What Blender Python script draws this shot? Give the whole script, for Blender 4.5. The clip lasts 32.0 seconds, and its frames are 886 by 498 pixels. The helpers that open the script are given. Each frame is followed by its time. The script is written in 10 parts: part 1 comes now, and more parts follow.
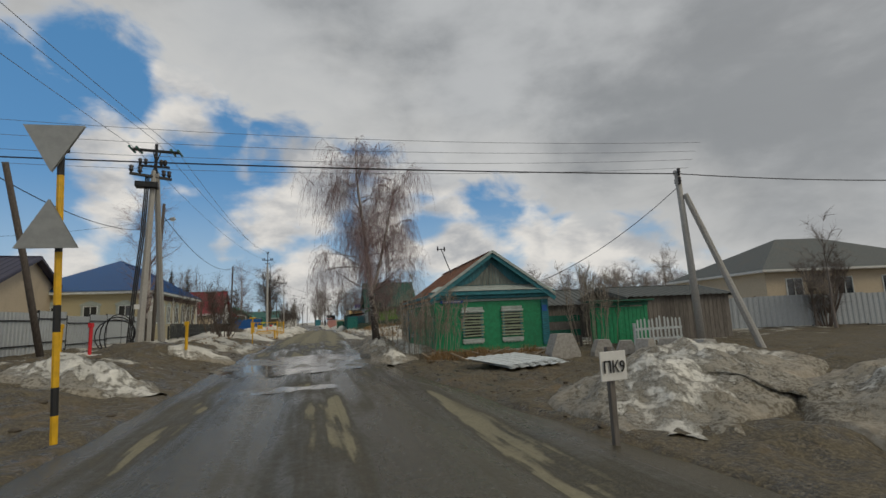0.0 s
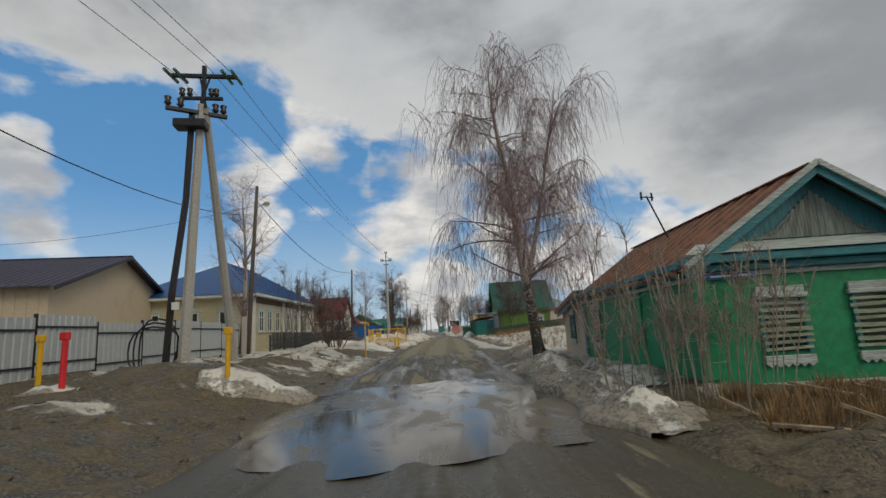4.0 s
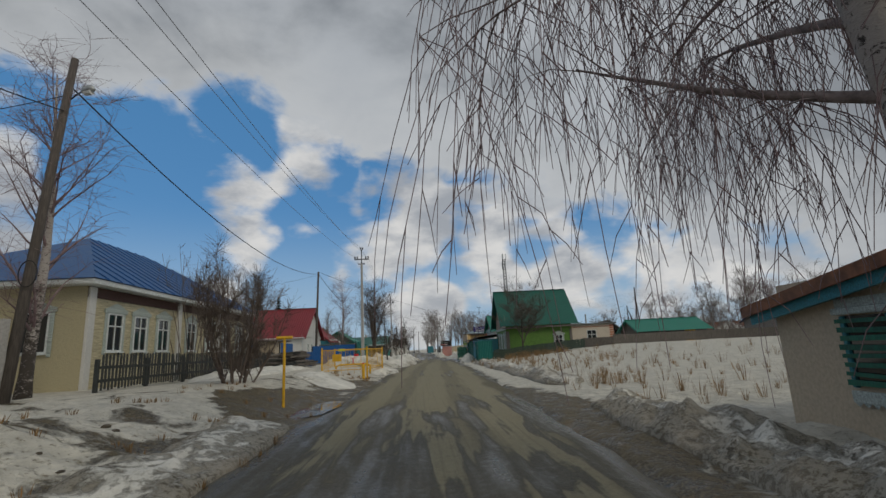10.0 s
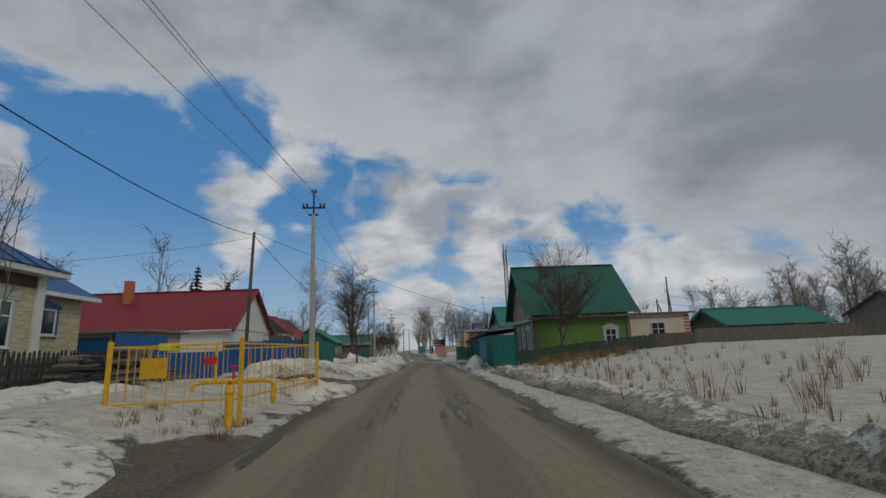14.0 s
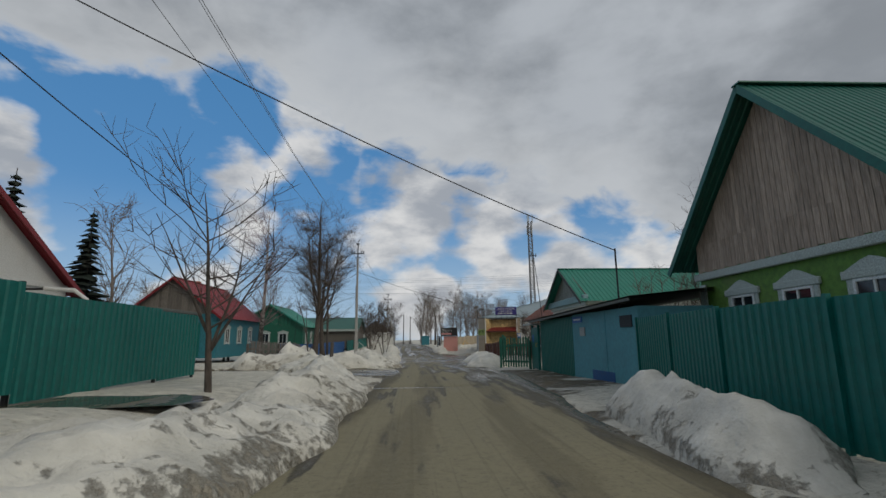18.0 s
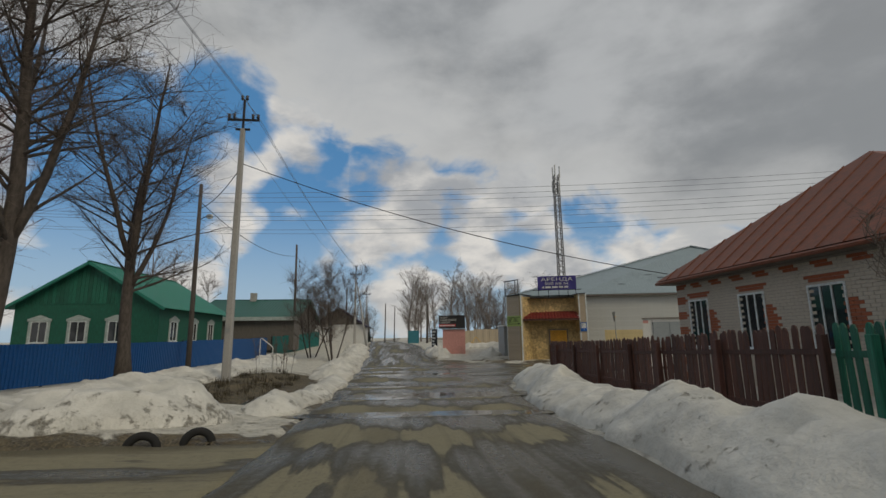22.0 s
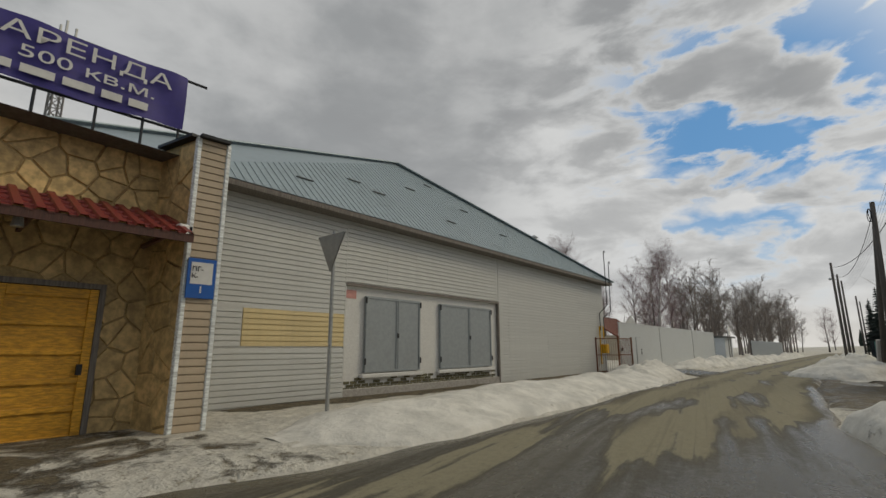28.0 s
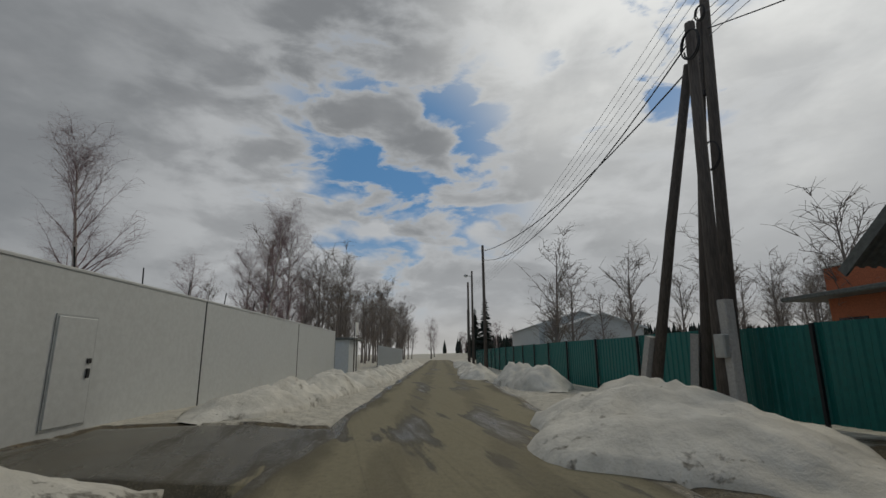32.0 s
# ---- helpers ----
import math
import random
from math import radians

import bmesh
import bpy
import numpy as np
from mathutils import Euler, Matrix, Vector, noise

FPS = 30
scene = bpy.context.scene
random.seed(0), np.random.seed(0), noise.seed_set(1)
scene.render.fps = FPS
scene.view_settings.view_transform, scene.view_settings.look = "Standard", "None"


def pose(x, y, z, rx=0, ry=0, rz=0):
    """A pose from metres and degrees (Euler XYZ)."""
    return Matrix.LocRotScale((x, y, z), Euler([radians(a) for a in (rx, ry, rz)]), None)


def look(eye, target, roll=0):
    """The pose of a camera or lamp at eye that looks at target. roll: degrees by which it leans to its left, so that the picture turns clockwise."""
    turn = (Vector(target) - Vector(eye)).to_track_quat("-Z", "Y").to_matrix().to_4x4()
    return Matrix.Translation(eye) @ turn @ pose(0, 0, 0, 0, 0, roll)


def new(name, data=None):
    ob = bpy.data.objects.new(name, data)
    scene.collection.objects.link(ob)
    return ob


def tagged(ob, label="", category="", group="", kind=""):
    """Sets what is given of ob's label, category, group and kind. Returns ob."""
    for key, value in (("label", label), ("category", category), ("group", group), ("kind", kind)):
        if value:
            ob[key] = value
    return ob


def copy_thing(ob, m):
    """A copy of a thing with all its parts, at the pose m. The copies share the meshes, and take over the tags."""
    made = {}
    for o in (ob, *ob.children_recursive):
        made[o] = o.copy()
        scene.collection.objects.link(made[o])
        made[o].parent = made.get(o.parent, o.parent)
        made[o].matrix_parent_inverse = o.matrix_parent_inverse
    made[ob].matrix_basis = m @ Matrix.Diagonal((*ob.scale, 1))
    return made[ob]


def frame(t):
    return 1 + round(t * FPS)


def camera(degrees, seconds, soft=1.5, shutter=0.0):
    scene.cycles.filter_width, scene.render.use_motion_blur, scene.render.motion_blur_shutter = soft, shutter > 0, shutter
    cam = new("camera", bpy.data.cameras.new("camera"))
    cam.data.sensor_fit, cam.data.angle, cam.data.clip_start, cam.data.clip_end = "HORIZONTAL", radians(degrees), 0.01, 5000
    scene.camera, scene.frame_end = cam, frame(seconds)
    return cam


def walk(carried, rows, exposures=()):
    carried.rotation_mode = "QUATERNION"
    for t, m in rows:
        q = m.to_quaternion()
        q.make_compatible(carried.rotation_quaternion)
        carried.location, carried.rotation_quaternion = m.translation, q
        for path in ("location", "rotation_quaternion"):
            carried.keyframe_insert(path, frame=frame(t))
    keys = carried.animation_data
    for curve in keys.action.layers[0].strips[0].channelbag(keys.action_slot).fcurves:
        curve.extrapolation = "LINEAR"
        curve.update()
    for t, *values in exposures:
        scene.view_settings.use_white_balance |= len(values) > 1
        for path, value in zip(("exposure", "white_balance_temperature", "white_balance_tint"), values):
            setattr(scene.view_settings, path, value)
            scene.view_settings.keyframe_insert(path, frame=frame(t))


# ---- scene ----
cam = camera(86.0, 32.0)
PATH = [
    (0, (-2.039, 25.992, 1.326), (-1.484, 27.893, 1.609), -2.44),
    (0.5, (-1.974, 27.382, 1.296), (-1.597, 29.322, 1.602), -2.31),
    (1, (-1.958, 28.572, 1.289), (-1.690, 30.528, 1.610), -2.81),
    (1.5, (-2.004, 29.613, 1.292), (-1.825, 31.574, 1.644), -2.75),
    (2, (-2.022, 30.679, 1.289), (-1.899, 32.642, 1.653), -2.68),
    (2.5, (-2.029, 31.683, 1.284), (-1.938, 33.650, 1.633), -2.77),
    (3, (-2.060, 32.692, 1.278), (-1.979, 34.661, 1.622), -2.99),
    (3.5, (-2.052, 33.731, 1.271), (-1.977, 35.703, 1.593), -3.60),
    (5.5, (-2.105, 37.851, 1.229), (-2.031, 39.814, 1.604), -2.69),
    (6, (-2.110, 38.842, 1.242), (-2.030, 40.809, 1.594), -2.63),
    (6.5, (-2.090, 39.864, 1.281), (-2.006, 41.833, 1.620), -3.01),
    (7, (-2.081, 40.876, 1.254), (-1.992, 42.844, 1.600), -2.90),
    (7.5, (-2.072, 41.942, 1.251), (-1.976, 43.907, 1.608), -2.67),
    (8, (-2.091, 42.963, 1.251), (-1.994, 44.925, 1.627), -2.41),
    (8.5, (-2.053, 43.965, 1.240), (-1.955, 45.923, 1.634), -2.33),
    (9, (-2.088, 45.029, 1.272), (-1.979, 46.980, 1.695), -2.35),
    (9.5, (-2.055, 46.157, 1.290), (-1.935, 48.101, 1.746), -2.99),
    (10, (-2.032, 47.301, 1.319), (-1.910, 49.254, 1.728), -2.85),
    (10.5, (-2.053, 48.614, 1.321), (-1.926, 50.576, 1.691), -3.08),
    (11, (-2.030, 50.025, 1.306), (-1.899, 51.983, 1.690), -2.89),
    (11.5, (-1.974, 51.602, 1.297), (-1.840, 53.559, 1.686), -2.86),
    (12, (-1.926, 53.403, 1.294), (-1.786, 55.359, 1.687), -3.03),
    (12.5, (-1.832, 55.356, 1.283), (-1.690, 57.313, 1.673), -3.16),
    (13, (-1.755, 57.464, 1.272), (-1.609, 59.418, 1.671), -2.98),
    (13.5, (-1.631, 59.713, 1.258), (-1.482, 61.666, 1.663), -2.66),
    (14, (-1.480, 62.092, 1.253), (-1.329, 64.044, 1.663), -2.39),
    (14.5, (-1.423, 64.634, 1.282), (-1.262, 66.588, 1.679), -2.26),
    (16.5, (-1.496, 75.238, 1.284), (-1.349, 77.198, 1.652), -1.43),
    (17, (-1.437, 78.552, 1.273), (-1.300, 80.511, 1.651), -1.05),
    (17.5, (-1.304, 82.043, 1.275), (-1.183, 84.001, 1.663), -1.03),
    (18, (-1.208, 85.510, 1.283), (-1.076, 87.470, 1.658), -0.64),
    (18.5, (-1.089, 88.956, 1.280), (-0.943, 90.916, 1.650), -0.34),
    (19, (-1.008, 92.714, 1.276), (-0.853, 94.673, 1.648), -0.18),
    (19.5, (-0.847, 96.426, 1.272), (-0.686, 98.385, 1.644), -0.27),
    (20, (-0.677, 99.989, 1.274), (-0.508, 101.947, 1.644), -0.37),
    (20.5, (-0.556, 103.439, 1.258), (-0.378, 105.396, 1.631), -0.53),
    (21, (-0.390, 106.916, 1.222), (-0.212, 108.873, 1.593), -0.64),
    (21.5, (-0.249, 110.370, 1.157), (-0.074, 112.327, 1.530), -0.51),
    (22, (-0.188, 113.817, 1.089), (-0.013, 115.776, 1.454), -0.71),
    (22.5, (-0.066, 117.211, 1.007), (0.107, 119.170, 1.373), -0.91),
    (23, (0.096, 120.525, 0.906), (0.260, 122.484, 1.270), -0.72),
    (23.5, (0.125, 123.727, 0.795), (0.287, 125.686, 1.163), -0.36),
    (24, (0.313, 126.721, 0.725), (0.491, 128.678, 1.097), -0.24),
    (24.5, (0.610, 129.317, 0.688), (0.853, 131.267, 1.061), 0.14),
    (26.5, (3.510, 136.523, 0.615), (4.601, 138.152, 1.013), -0.30),
    (27, (4.713, 137.721, 0.580), (6.046, 139.154, 0.990), -0.55),
    (27.5, (6.122, 138.698, 0.586), (7.668, 139.897, 1.003), -0.58),
    (28, (7.773, 139.530, 0.594), (9.501, 140.449, 1.006), -0.24),
    (28.5, (9.638, 140.078, 0.596), (11.504, 140.679, 0.991), 0.00),
    (29, (11.645, 140.260, 0.601), (13.575, 140.599, 0.999), 0.12),
    (29.5, (14.007, 140.536, 0.583), (15.961, 140.648, 0.993), 0.23),
    (30, (16.610, 140.544, 0.593), (18.563, 140.434, 1.008), -0.10),
    (30.5, (19.436, 140.190, 0.568), (21.375, 139.942, 0.989), -0.06),
    (31, (22.498, 139.752, 0.559), (24.418, 139.389, 0.987), -0.22),
    (31.5, (25.763, 139.265, 0.587), (27.668, 138.837, 1.021), 0.05),
    (32, (28.879, 138.778, 0.586), (30.779, 138.330, 1.019), -0.38),
]
walk(cam, [(t, look(eye, target, roll)) for t, eye, target, roll in PATH], [(t, ev, kelvin, 9.5) for t, ev, kelvin in ((0, -0.14, 6450), (3, -0.04, 6450), (6, 0.0, 6250), (9, -0.14, 6200), (11.5, -0.42, 6050), (14.5, -0.42, 6000), (17, -0.22, 6050), (20, -0.26, 6150), (22, -0.26, 6450), (24, -0.26, 6300), (27, -0.02, 6450), (28, -0.03, 6600), (29, -0.24, 6550), (30, -0.36, 6450), (32, -0.58, 6350))])

# ---------------------------------------------------------------- light
world = bpy.data.worlds.new("sky_world")
scene.world = world
world.use_nodes = True
wt = world.node_tree
wt.nodes.clear()


class Net:
    """Short hand for building node trees."""

    def __init__(self, tree):
        self.t = tree

    def n(self, kind, **kw):
        node = self.t.nodes.new(kind)
        for key, val in kw.items():
            if key == "op":
                node.operation = val
            elif key == "blend":
                node.blend_type = val
                node.data_type = "RGBA"
            elif key == "sky":
                node.sky_type = val
            elif key == "feature":
                node.feature = val
            elif key == "attr":
                node.attribute_name = val
        return node

    def link(self, a, b):
        self.t.links.new(a, b)

    def put(self, sock, val):
        if isinstance(val, (int, float)):
            sock.default_value = val
        elif isinstance(val, tuple):
            sock.default_value = (*val, 1.0) if len(val) == 3 and sock.type == "RGBA" else val
        else:
            self.link(val, sock)

    def math(self, op, a, b=0.0, c=None):
        m = self.n("ShaderNodeMath", op=op)
        self.put(m.inputs[0], a)
        self.put(m.inputs[1], b)
        if c is not None:
            self.put(m.inputs[2], c)
        return m.outputs[0]

    def noise(self, vec, scale, detail=3.0, rough=0.55, dist=0.0):
        m = self.n("ShaderNodeTexNoise")
        if vec is not None:
            self.link(vec, m.inputs["Vector"])
        m.inputs["Scale"].default_value = scale
        m.inputs["Detail"].default_value = detail
        m.inputs["Roughness"].default_value = rough
        m.inputs["Distortion"].default_value = dist
        return m.outputs["Fac"]

    def step(self, val, lo, hi, a=0.0, b=1.0):
        m = self.n("ShaderNodeMapRange")
        m.interpolation_type = "SMOOTHSTEP"
        self.put(m.inputs[0], val)
        for i, v in enumerate((lo, hi, a, b)):
            self.put(m.inputs[i + 1], v)
        return m.outputs[0]

    def mix(self, fac, a, b, blend="MIX"):
        m = self.n("ShaderNodeMix", blend=blend)
        self.put(m.inputs[0], fac)
        self.put(m.inputs[6], a)
        self.put(m.inputs[7], b)
        return m.outputs[2]

    def scaled(self, vec, s):
        m = self.n("ShaderNodeVectorMath", op="MULTIPLY")
        self.link(vec, m.inputs[0])
        m.inputs[1].default_value = s
        return m.outputs[0]


SUN_YAW, SUN_UP = -138.0, 38.0
w = Net(wt)
tc = w.n("ShaderNodeTexCoord").outputs["Generated"]
sky = w.n("ShaderNodeTexSky", sky="NISHITA")
sky.sun_disc = False
sky.sun_elevation, sky.sun_rotation = radians(SUN_UP), radians(-SUN_YAW)
sky.altitude, sky.air_density, sky.dust_density, sky.ozone_density = 200, 1.0, 0.6, 2.0
sep = w.n("ShaderNodeSeparateXYZ")
w.link(tc, sep.inputs[0])
# clouds lie on a flat layer: the direction is divided by its height
up = w.math("MAXIMUM", sep.outputs[2], 0.0)
den = w.math("ADD", up, 0.22)
comb = w.n("ShaderNodeCombineXYZ")
w.link(w.math("DIVIDE", sep.outputs[0], den), comb.inputs[0])
w.link(w.math("DIVIDE", sep.outputs[1], den), comb.inputs[1])
lay = comb.outputs[0]


def facing(vec):
    d = w.n("ShaderNodeVectorMath", op="DOT_PRODUCT")
    w.link(tc, d.inputs[0])
    d.inputs[1].default_value = vec
    return d.outputs["Value"]


def toward(yaw, pitch, width):
    """1 in a wide soft region of the sky round a direction."""
    cy, cp = radians(yaw), radians(pitch)
    d = facing((-math.sin(cy) * math.cos(cp), math.cos(cy) * math.cos(cp), math.sin(cp)))
    return w.step(d, math.cos(radians(width)), math.cos(radians(width * 0.25)))


# a closed grey deck comes over from the east; beyond its edge stand heaped clouds in blue sky
big = w.noise(lay, 0.9, 2.0, 0.5, 0.2)
heap = w.noise(w.scaled(tc, (3.0, 3.0, 5.4)), 1.55, 6.0, 0.50, 0.15)
rag = w.noise(w.scaled(tc, (3.0, 3.0, 5.0)), 2.2, 5.0, 0.55, 0.3)
ridge = w.math("ADD", facing((0.28, -0.35, 0.894)), w.math("MULTIPLY", w.math("SUBTRACT", rag, 0.5), 0.34))
# heaped clouds under the edge of the deck and the blue between them
def region(spots):
    total = None
    for yaw, pitch, width in spots:
        q = toward(yaw, pitch, width)
        total = q if total is None else w.math("MAXIMUM", total, q)
    return total


banks = region(((16.5, 23.0, 9.5), (9.5, 13.4, 7.5), (2.0, 13.8, 8.0), (-10.9, 10.2, 7.0), (-17.0, 9.6, 7.5), (38.0, 6.0, 6.5), (19.5, 12.2, 6.0), (24.0, 6.0, 7.0), (40.5, 19.5, 3.2), (-30.0, 7.5, 9.0), (-1.0, 5.0, 6.0)))
clear = region(((10.5, 19.4, 5.5), (3.0, 19.2, 5.0), (-5.3, 14.6, 5.0), (29.5, 17.0, 11.0), (21.0, 27.5, 6.0), (-13.9, 12.4, 4.5), (-43.5, 11.0, 7.0), (13.5, 8.6, 5.0)))
ridge = w.math("SUBTRACT", ridge, w.math("MULTIPLY", clear, 0.07))
deck = w.step(ridge, -0.035, 0.045)
torn = w.noise(w.scaled(tc, (3.0, 3.0, 7.5)), 2.0, 7.0, 0.55, 0.25)
open_at = w.math("ADD", toward(-97, 21, 19), toward(-129, 31, 12))
gaps = w.math("MULTIPLY", open_at, w.step(torn, 0.51, 0.60))
rims = w.math("MULTIPLY", w.math("MINIMUM", w.math("ADD", toward(-97, 19, 34), toward(-129, 31, 26)), 1.0), w.step(torn, 0.38, 0.58))
deck = w.math("MULTIPLY", deck, w.math("SUBTRACT", 1.0, w.math("MINIMUM", gaps, 1.0)))
near_edge = w.step(ridge, -0.42, 0.0)
low = w.step(up, 0.0, 0.30, 1.0, 0.0)
cum = w.step(w.math("ADD", heap, w.math("ADD", w.math("MULTIPLY", near_edge, 0.09), w.math("ADD", w.math("MULTIPLY", low, 0.03), w.math("SUBTRACT", w.math("MULTIPLY", banks, 0.13), w.math("MULTIPLY", clear, 0.10))))), 0.585, 0.715)
mask = w.math("MAXIMUM", deck, w.math("MULTIPLY", cum, 0.97))
soft = w.noise(w.scaled(tc, (1.6, 1.6, 2.6)), 1.5, 6.0, 0.55, 0.3)
body = w.noise(w.scaled(tc, (2.0, 2.0, 4.2)), 2.6, 7.0, 0.55, 0.15)
broad = w.noise(w.scaled(tc, (1.0, 1.0, 1.5)), 1.9, 2.0, 0.5, 0.3)
tone = w.math("ADD", w.math("MULTIPLY", soft, 0.35), w.math("ADD", w.math("MULTIPLY", body, 0.25), w.math("MULTIPLY", broad, 0.40)))
grey = w.mix(w.step(tone, 0.41, 0.585), (0.235, 0.25, 0.265), (0.50, 0.512, 0.52))
# the deck's torn edge is thin and lets light through
grey = w.mix(w.math("MULTIPLY", w.step(ridge, 0.0, 0.24, 1.0, 0.0), 0.62), grey, (0.66, 0.655, 0.635))
fluff = w.noise(w.scaled(tc, (3.0, 3.0, 6.5)), 3.4, 7.0, 0.58, 0.2)
shade = w.math("ADD", w.math("MULTIPLY", heap, 0.6), w.math("ADD", w.math("MULTIPLY", body, 0.30), w.math("MULTIPLY", fluff, 0.45)))
puff = w.mix(w.step(shade, 0.58, 0.84, 1.0, 0.0), (0.42, 0.43, 0.445), (0.85, 0.81, 0.75))
lit = w.mix(deck, puff, grey)
lit = w.mix(w.math("MULTIPLY", toward(-105, 25, 95), 0.20), lit, (0.66, 0.66, 0.65))
lit = w.mix(w.math("MULTIPLY", rims, 0.55), lit, (0.80, 0.81, 0.81))
lit = w.mix(w.math("MULTIPLY", w.math("MULTIPLY", toward(-85, 40, 50), w.step(torn, 0.24, 0.62, 1.0, 0.0)), 0.42), lit, (0.27, 0.275, 0.285))
glow = toward(SUN_YAW, SUN_UP, 34)
lit = w.mix(w.math("MULTIPLY", glow, w.step(tone, 0.40, 0.60, 0.95, 0.30)), lit, (1.18, 1.17, 1.12))
haze = w.step(up, 0.0, 0.12, 0.7, 0.0)
lit = w.mix(haze, lit, (0.74, 0.71, 0.66))
cloud = w.n("ShaderNodeBackground")
w.link(lit, cloud.inputs[0])
cloud.inputs[1].default_value = 1.0
blue = w.n("ShaderNodeBackground")
bl = w.mix(0.7, sky.outputs[0], (0.75, 2.6, 5.2))
w.link(w.mix(w.step(up, 0.0, 0.30, 0.80, 0.0), bl, (4.4, 5.6, 6.5)), blue.inputs[0])
blue.inputs[1].default_value = 0.105
mixs = w.n("ShaderNodeMixShader")
w.link(mask, mixs.inputs[0])
w.link(blue.outputs[0], mixs.inputs[1])
w.link(cloud.outputs[0], mixs.inputs[2])
out = w.n("ShaderNodeOutputWorld")
w.link(mixs.outputs[0], out.inputs[0])

sun_data = bpy.data.lights.new("sun", "SUN")
sun_data.energy, sun_data.angle, sun_data.color = 0.85, radians(18), (1.0, 0.84, 0.56)
sun = new("sun", sun_data)
sy, sp = radians(SUN_YAW), radians(SUN_UP)
sun.matrix_world = look((-math.sin(sy) * math.cos(sp) * 50, math.cos(sy) * math.cos(sp) * 50 + 80, math.sin(sp) * 50), (0, 80, 0))

# ---------------------------------------------------------------- materials
MATS = {}


def material(name, build):
    if name not in MATS:
        m = bpy.data.materials.new(name)
        m.use_nodes = True
        m.node_tree.nodes.clear()
        n = Net(m.node_tree)
        bsdf = n.n("ShaderNodeBsdfPrincipled")
        o = n.n("ShaderNodeOutputMaterial")
        n.link(bsdf.outputs[0], o.inputs[0])
        build(n, bsdf)
        MATS[name] = m
    return MATS[name]


def bump(n, bsdf, height, strength=0.3, distance=0.02):
    b = n.n("ShaderNodeBump")
    b.inputs["Strength"].default_value = strength
    b.inputs["Distance"].default_value = distance
    n.link(height, b.inputs["Height"])
    n.link(b.outputs[0], bsdf.inputs["Normal"])


def dark(c, k):
    return tuple(v * k for v in c)


def surface(name, color, rough=0.6, metal=0.0, grain=9.0, amount=0.25, stain=0.25, relief=0.25, stretch=(1, 1, 1), dirt=(0.16, 0.13, 0.10), per_object=0.0):
    """Painted, metal or mineral surface: fine grain, large stains, a little relief."""

    def build(n, b):
        pos = n.n("ShaderNodeTexCoord").outputs["Object"]
        pos = n.scaled(pos, stretch)
        fine = n.noise(pos, grain, 5.0, 0.6)
        wide = n.noise(pos, 0.9, 4.0, 0.6, 0.4)
        c = n.mix(n.step(fine, 0.3, 0.7), dark(color, 1 - amount), tuple(min(v * (1 + amount * 0.8), 0.95) for v in color))
        c = n.mix(n.math("MULTIPLY", n.step(wide, 0.5, 0.78), stain), c, dirt)
        if per_object:
            r = n.n("ShaderNodeObjectInfo").outputs["Random"]
            h = n.n("ShaderNodeHueSaturation")
            n.link(c, h.inputs["Color"])
            n.link(n.math("ADD", n.math("MULTIPLY", r, 2 * per_object), 1 - per_object), h.inputs["Value"])
            c = h.outputs[0]
        n.link(c, b.inputs["Base Color"])
        b.inputs["Metallic"].default_value = metal
        n.link(n.math("ADD", n.math("MULTIPLY", fine, 0.25), rough - 0.12), b.inputs["Roughness"])
        bump(n, b, fine, relief, 0.015)

    return material(name, build)


def planks(name, color, axis=2, rough=0.7, per_object=0.15, stain=0.35, dirt=(0.10, 0.09, 0.08)):
    s = [14, 14, 14]
    s[axis] = 1.1
    return surface(name, color, rough, 0.0, 3.0, 0.35, stain, 0.4, tuple(s), dirt, per_object)


M_GREEN = surface("green_render", (0.014, 0.245, 0.105), 0.5, amount=0.2, stain=0.2, dirt=(0.03, 0.10, 0.06))
M_GREEN_OLD = surface("old_green_paint", (0.10, 0.21, 0.035), 0.7, amount=0.25, stain=0.4, dirt=(0.16, 0.17, 0.07))
M_TEAL = planks("teal_paint", (0.025, 0.19, 0.235), 0, 0.5, 0.05, 0.25, (0.06, 0.12, 0.12))
M_TEALV = planks("teal_boards", (0.03, 0.18, 0.23), 2, 0.55, 0.1, 0.3, (0.08, 0.12, 0.11))
M_PALE = planks("pale_trim", (0.40, 0.46, 0.44), 0, 0.6, 0.05, 0.3)
M_GABLE = planks("weathered_gable", (0.17, 0.20, 0.185), 2, 0.8, 0.22, 0.5)
M_WHITE = surface("white_plaster", (0.62, 0.62, 0.60), 0.8, grain=25, amount=0.10, stain=0.22, dirt=(0.36, 0.34, 0.31))
M_WHITEW = planks("white_paint", (0.66, 0.70, 0.70), 0, 0.5, 0.05, 0.25)
M_CREAM = planks("cream_boards", (0.48, 0.43, 0.28), 1, 0.6, 0.05, 0.25)
M_BEIGE = surface("beige_plaster", (0.50, 0.42, 0.31), 0.8, grain=20, amount=0.12, stain=0.3, dirt=(0.28, 0.23, 0.17))
M_GREYW = planks("grey_wood", (0.155, 0.14, 0.125), 2, 0.85, 0.25, 0.5, (0.06, 0.05, 0.045))
M_POLEW = planks("pole_wood", (0.10, 0.085, 0.075), 2, 0.85, 0.1, 0.4, (0.05, 0.04, 0.035))
M_BROWNF = planks("brown_pickets", (0.085, 0.035, 0.025), 2, 0.65, 0.3, 0.35, (0.05, 0.03, 0.02))
M_GREENF = planks("green_pickets", (0.012, 0.12, 0.075), 2, 0.6, 0.25, 0.3, (0.03, 0.06, 0.05))
M_DARKF = planks("dark_pickets", (0.035, 0.04, 0.04), 2, 0.7, 0.3, 0.35)
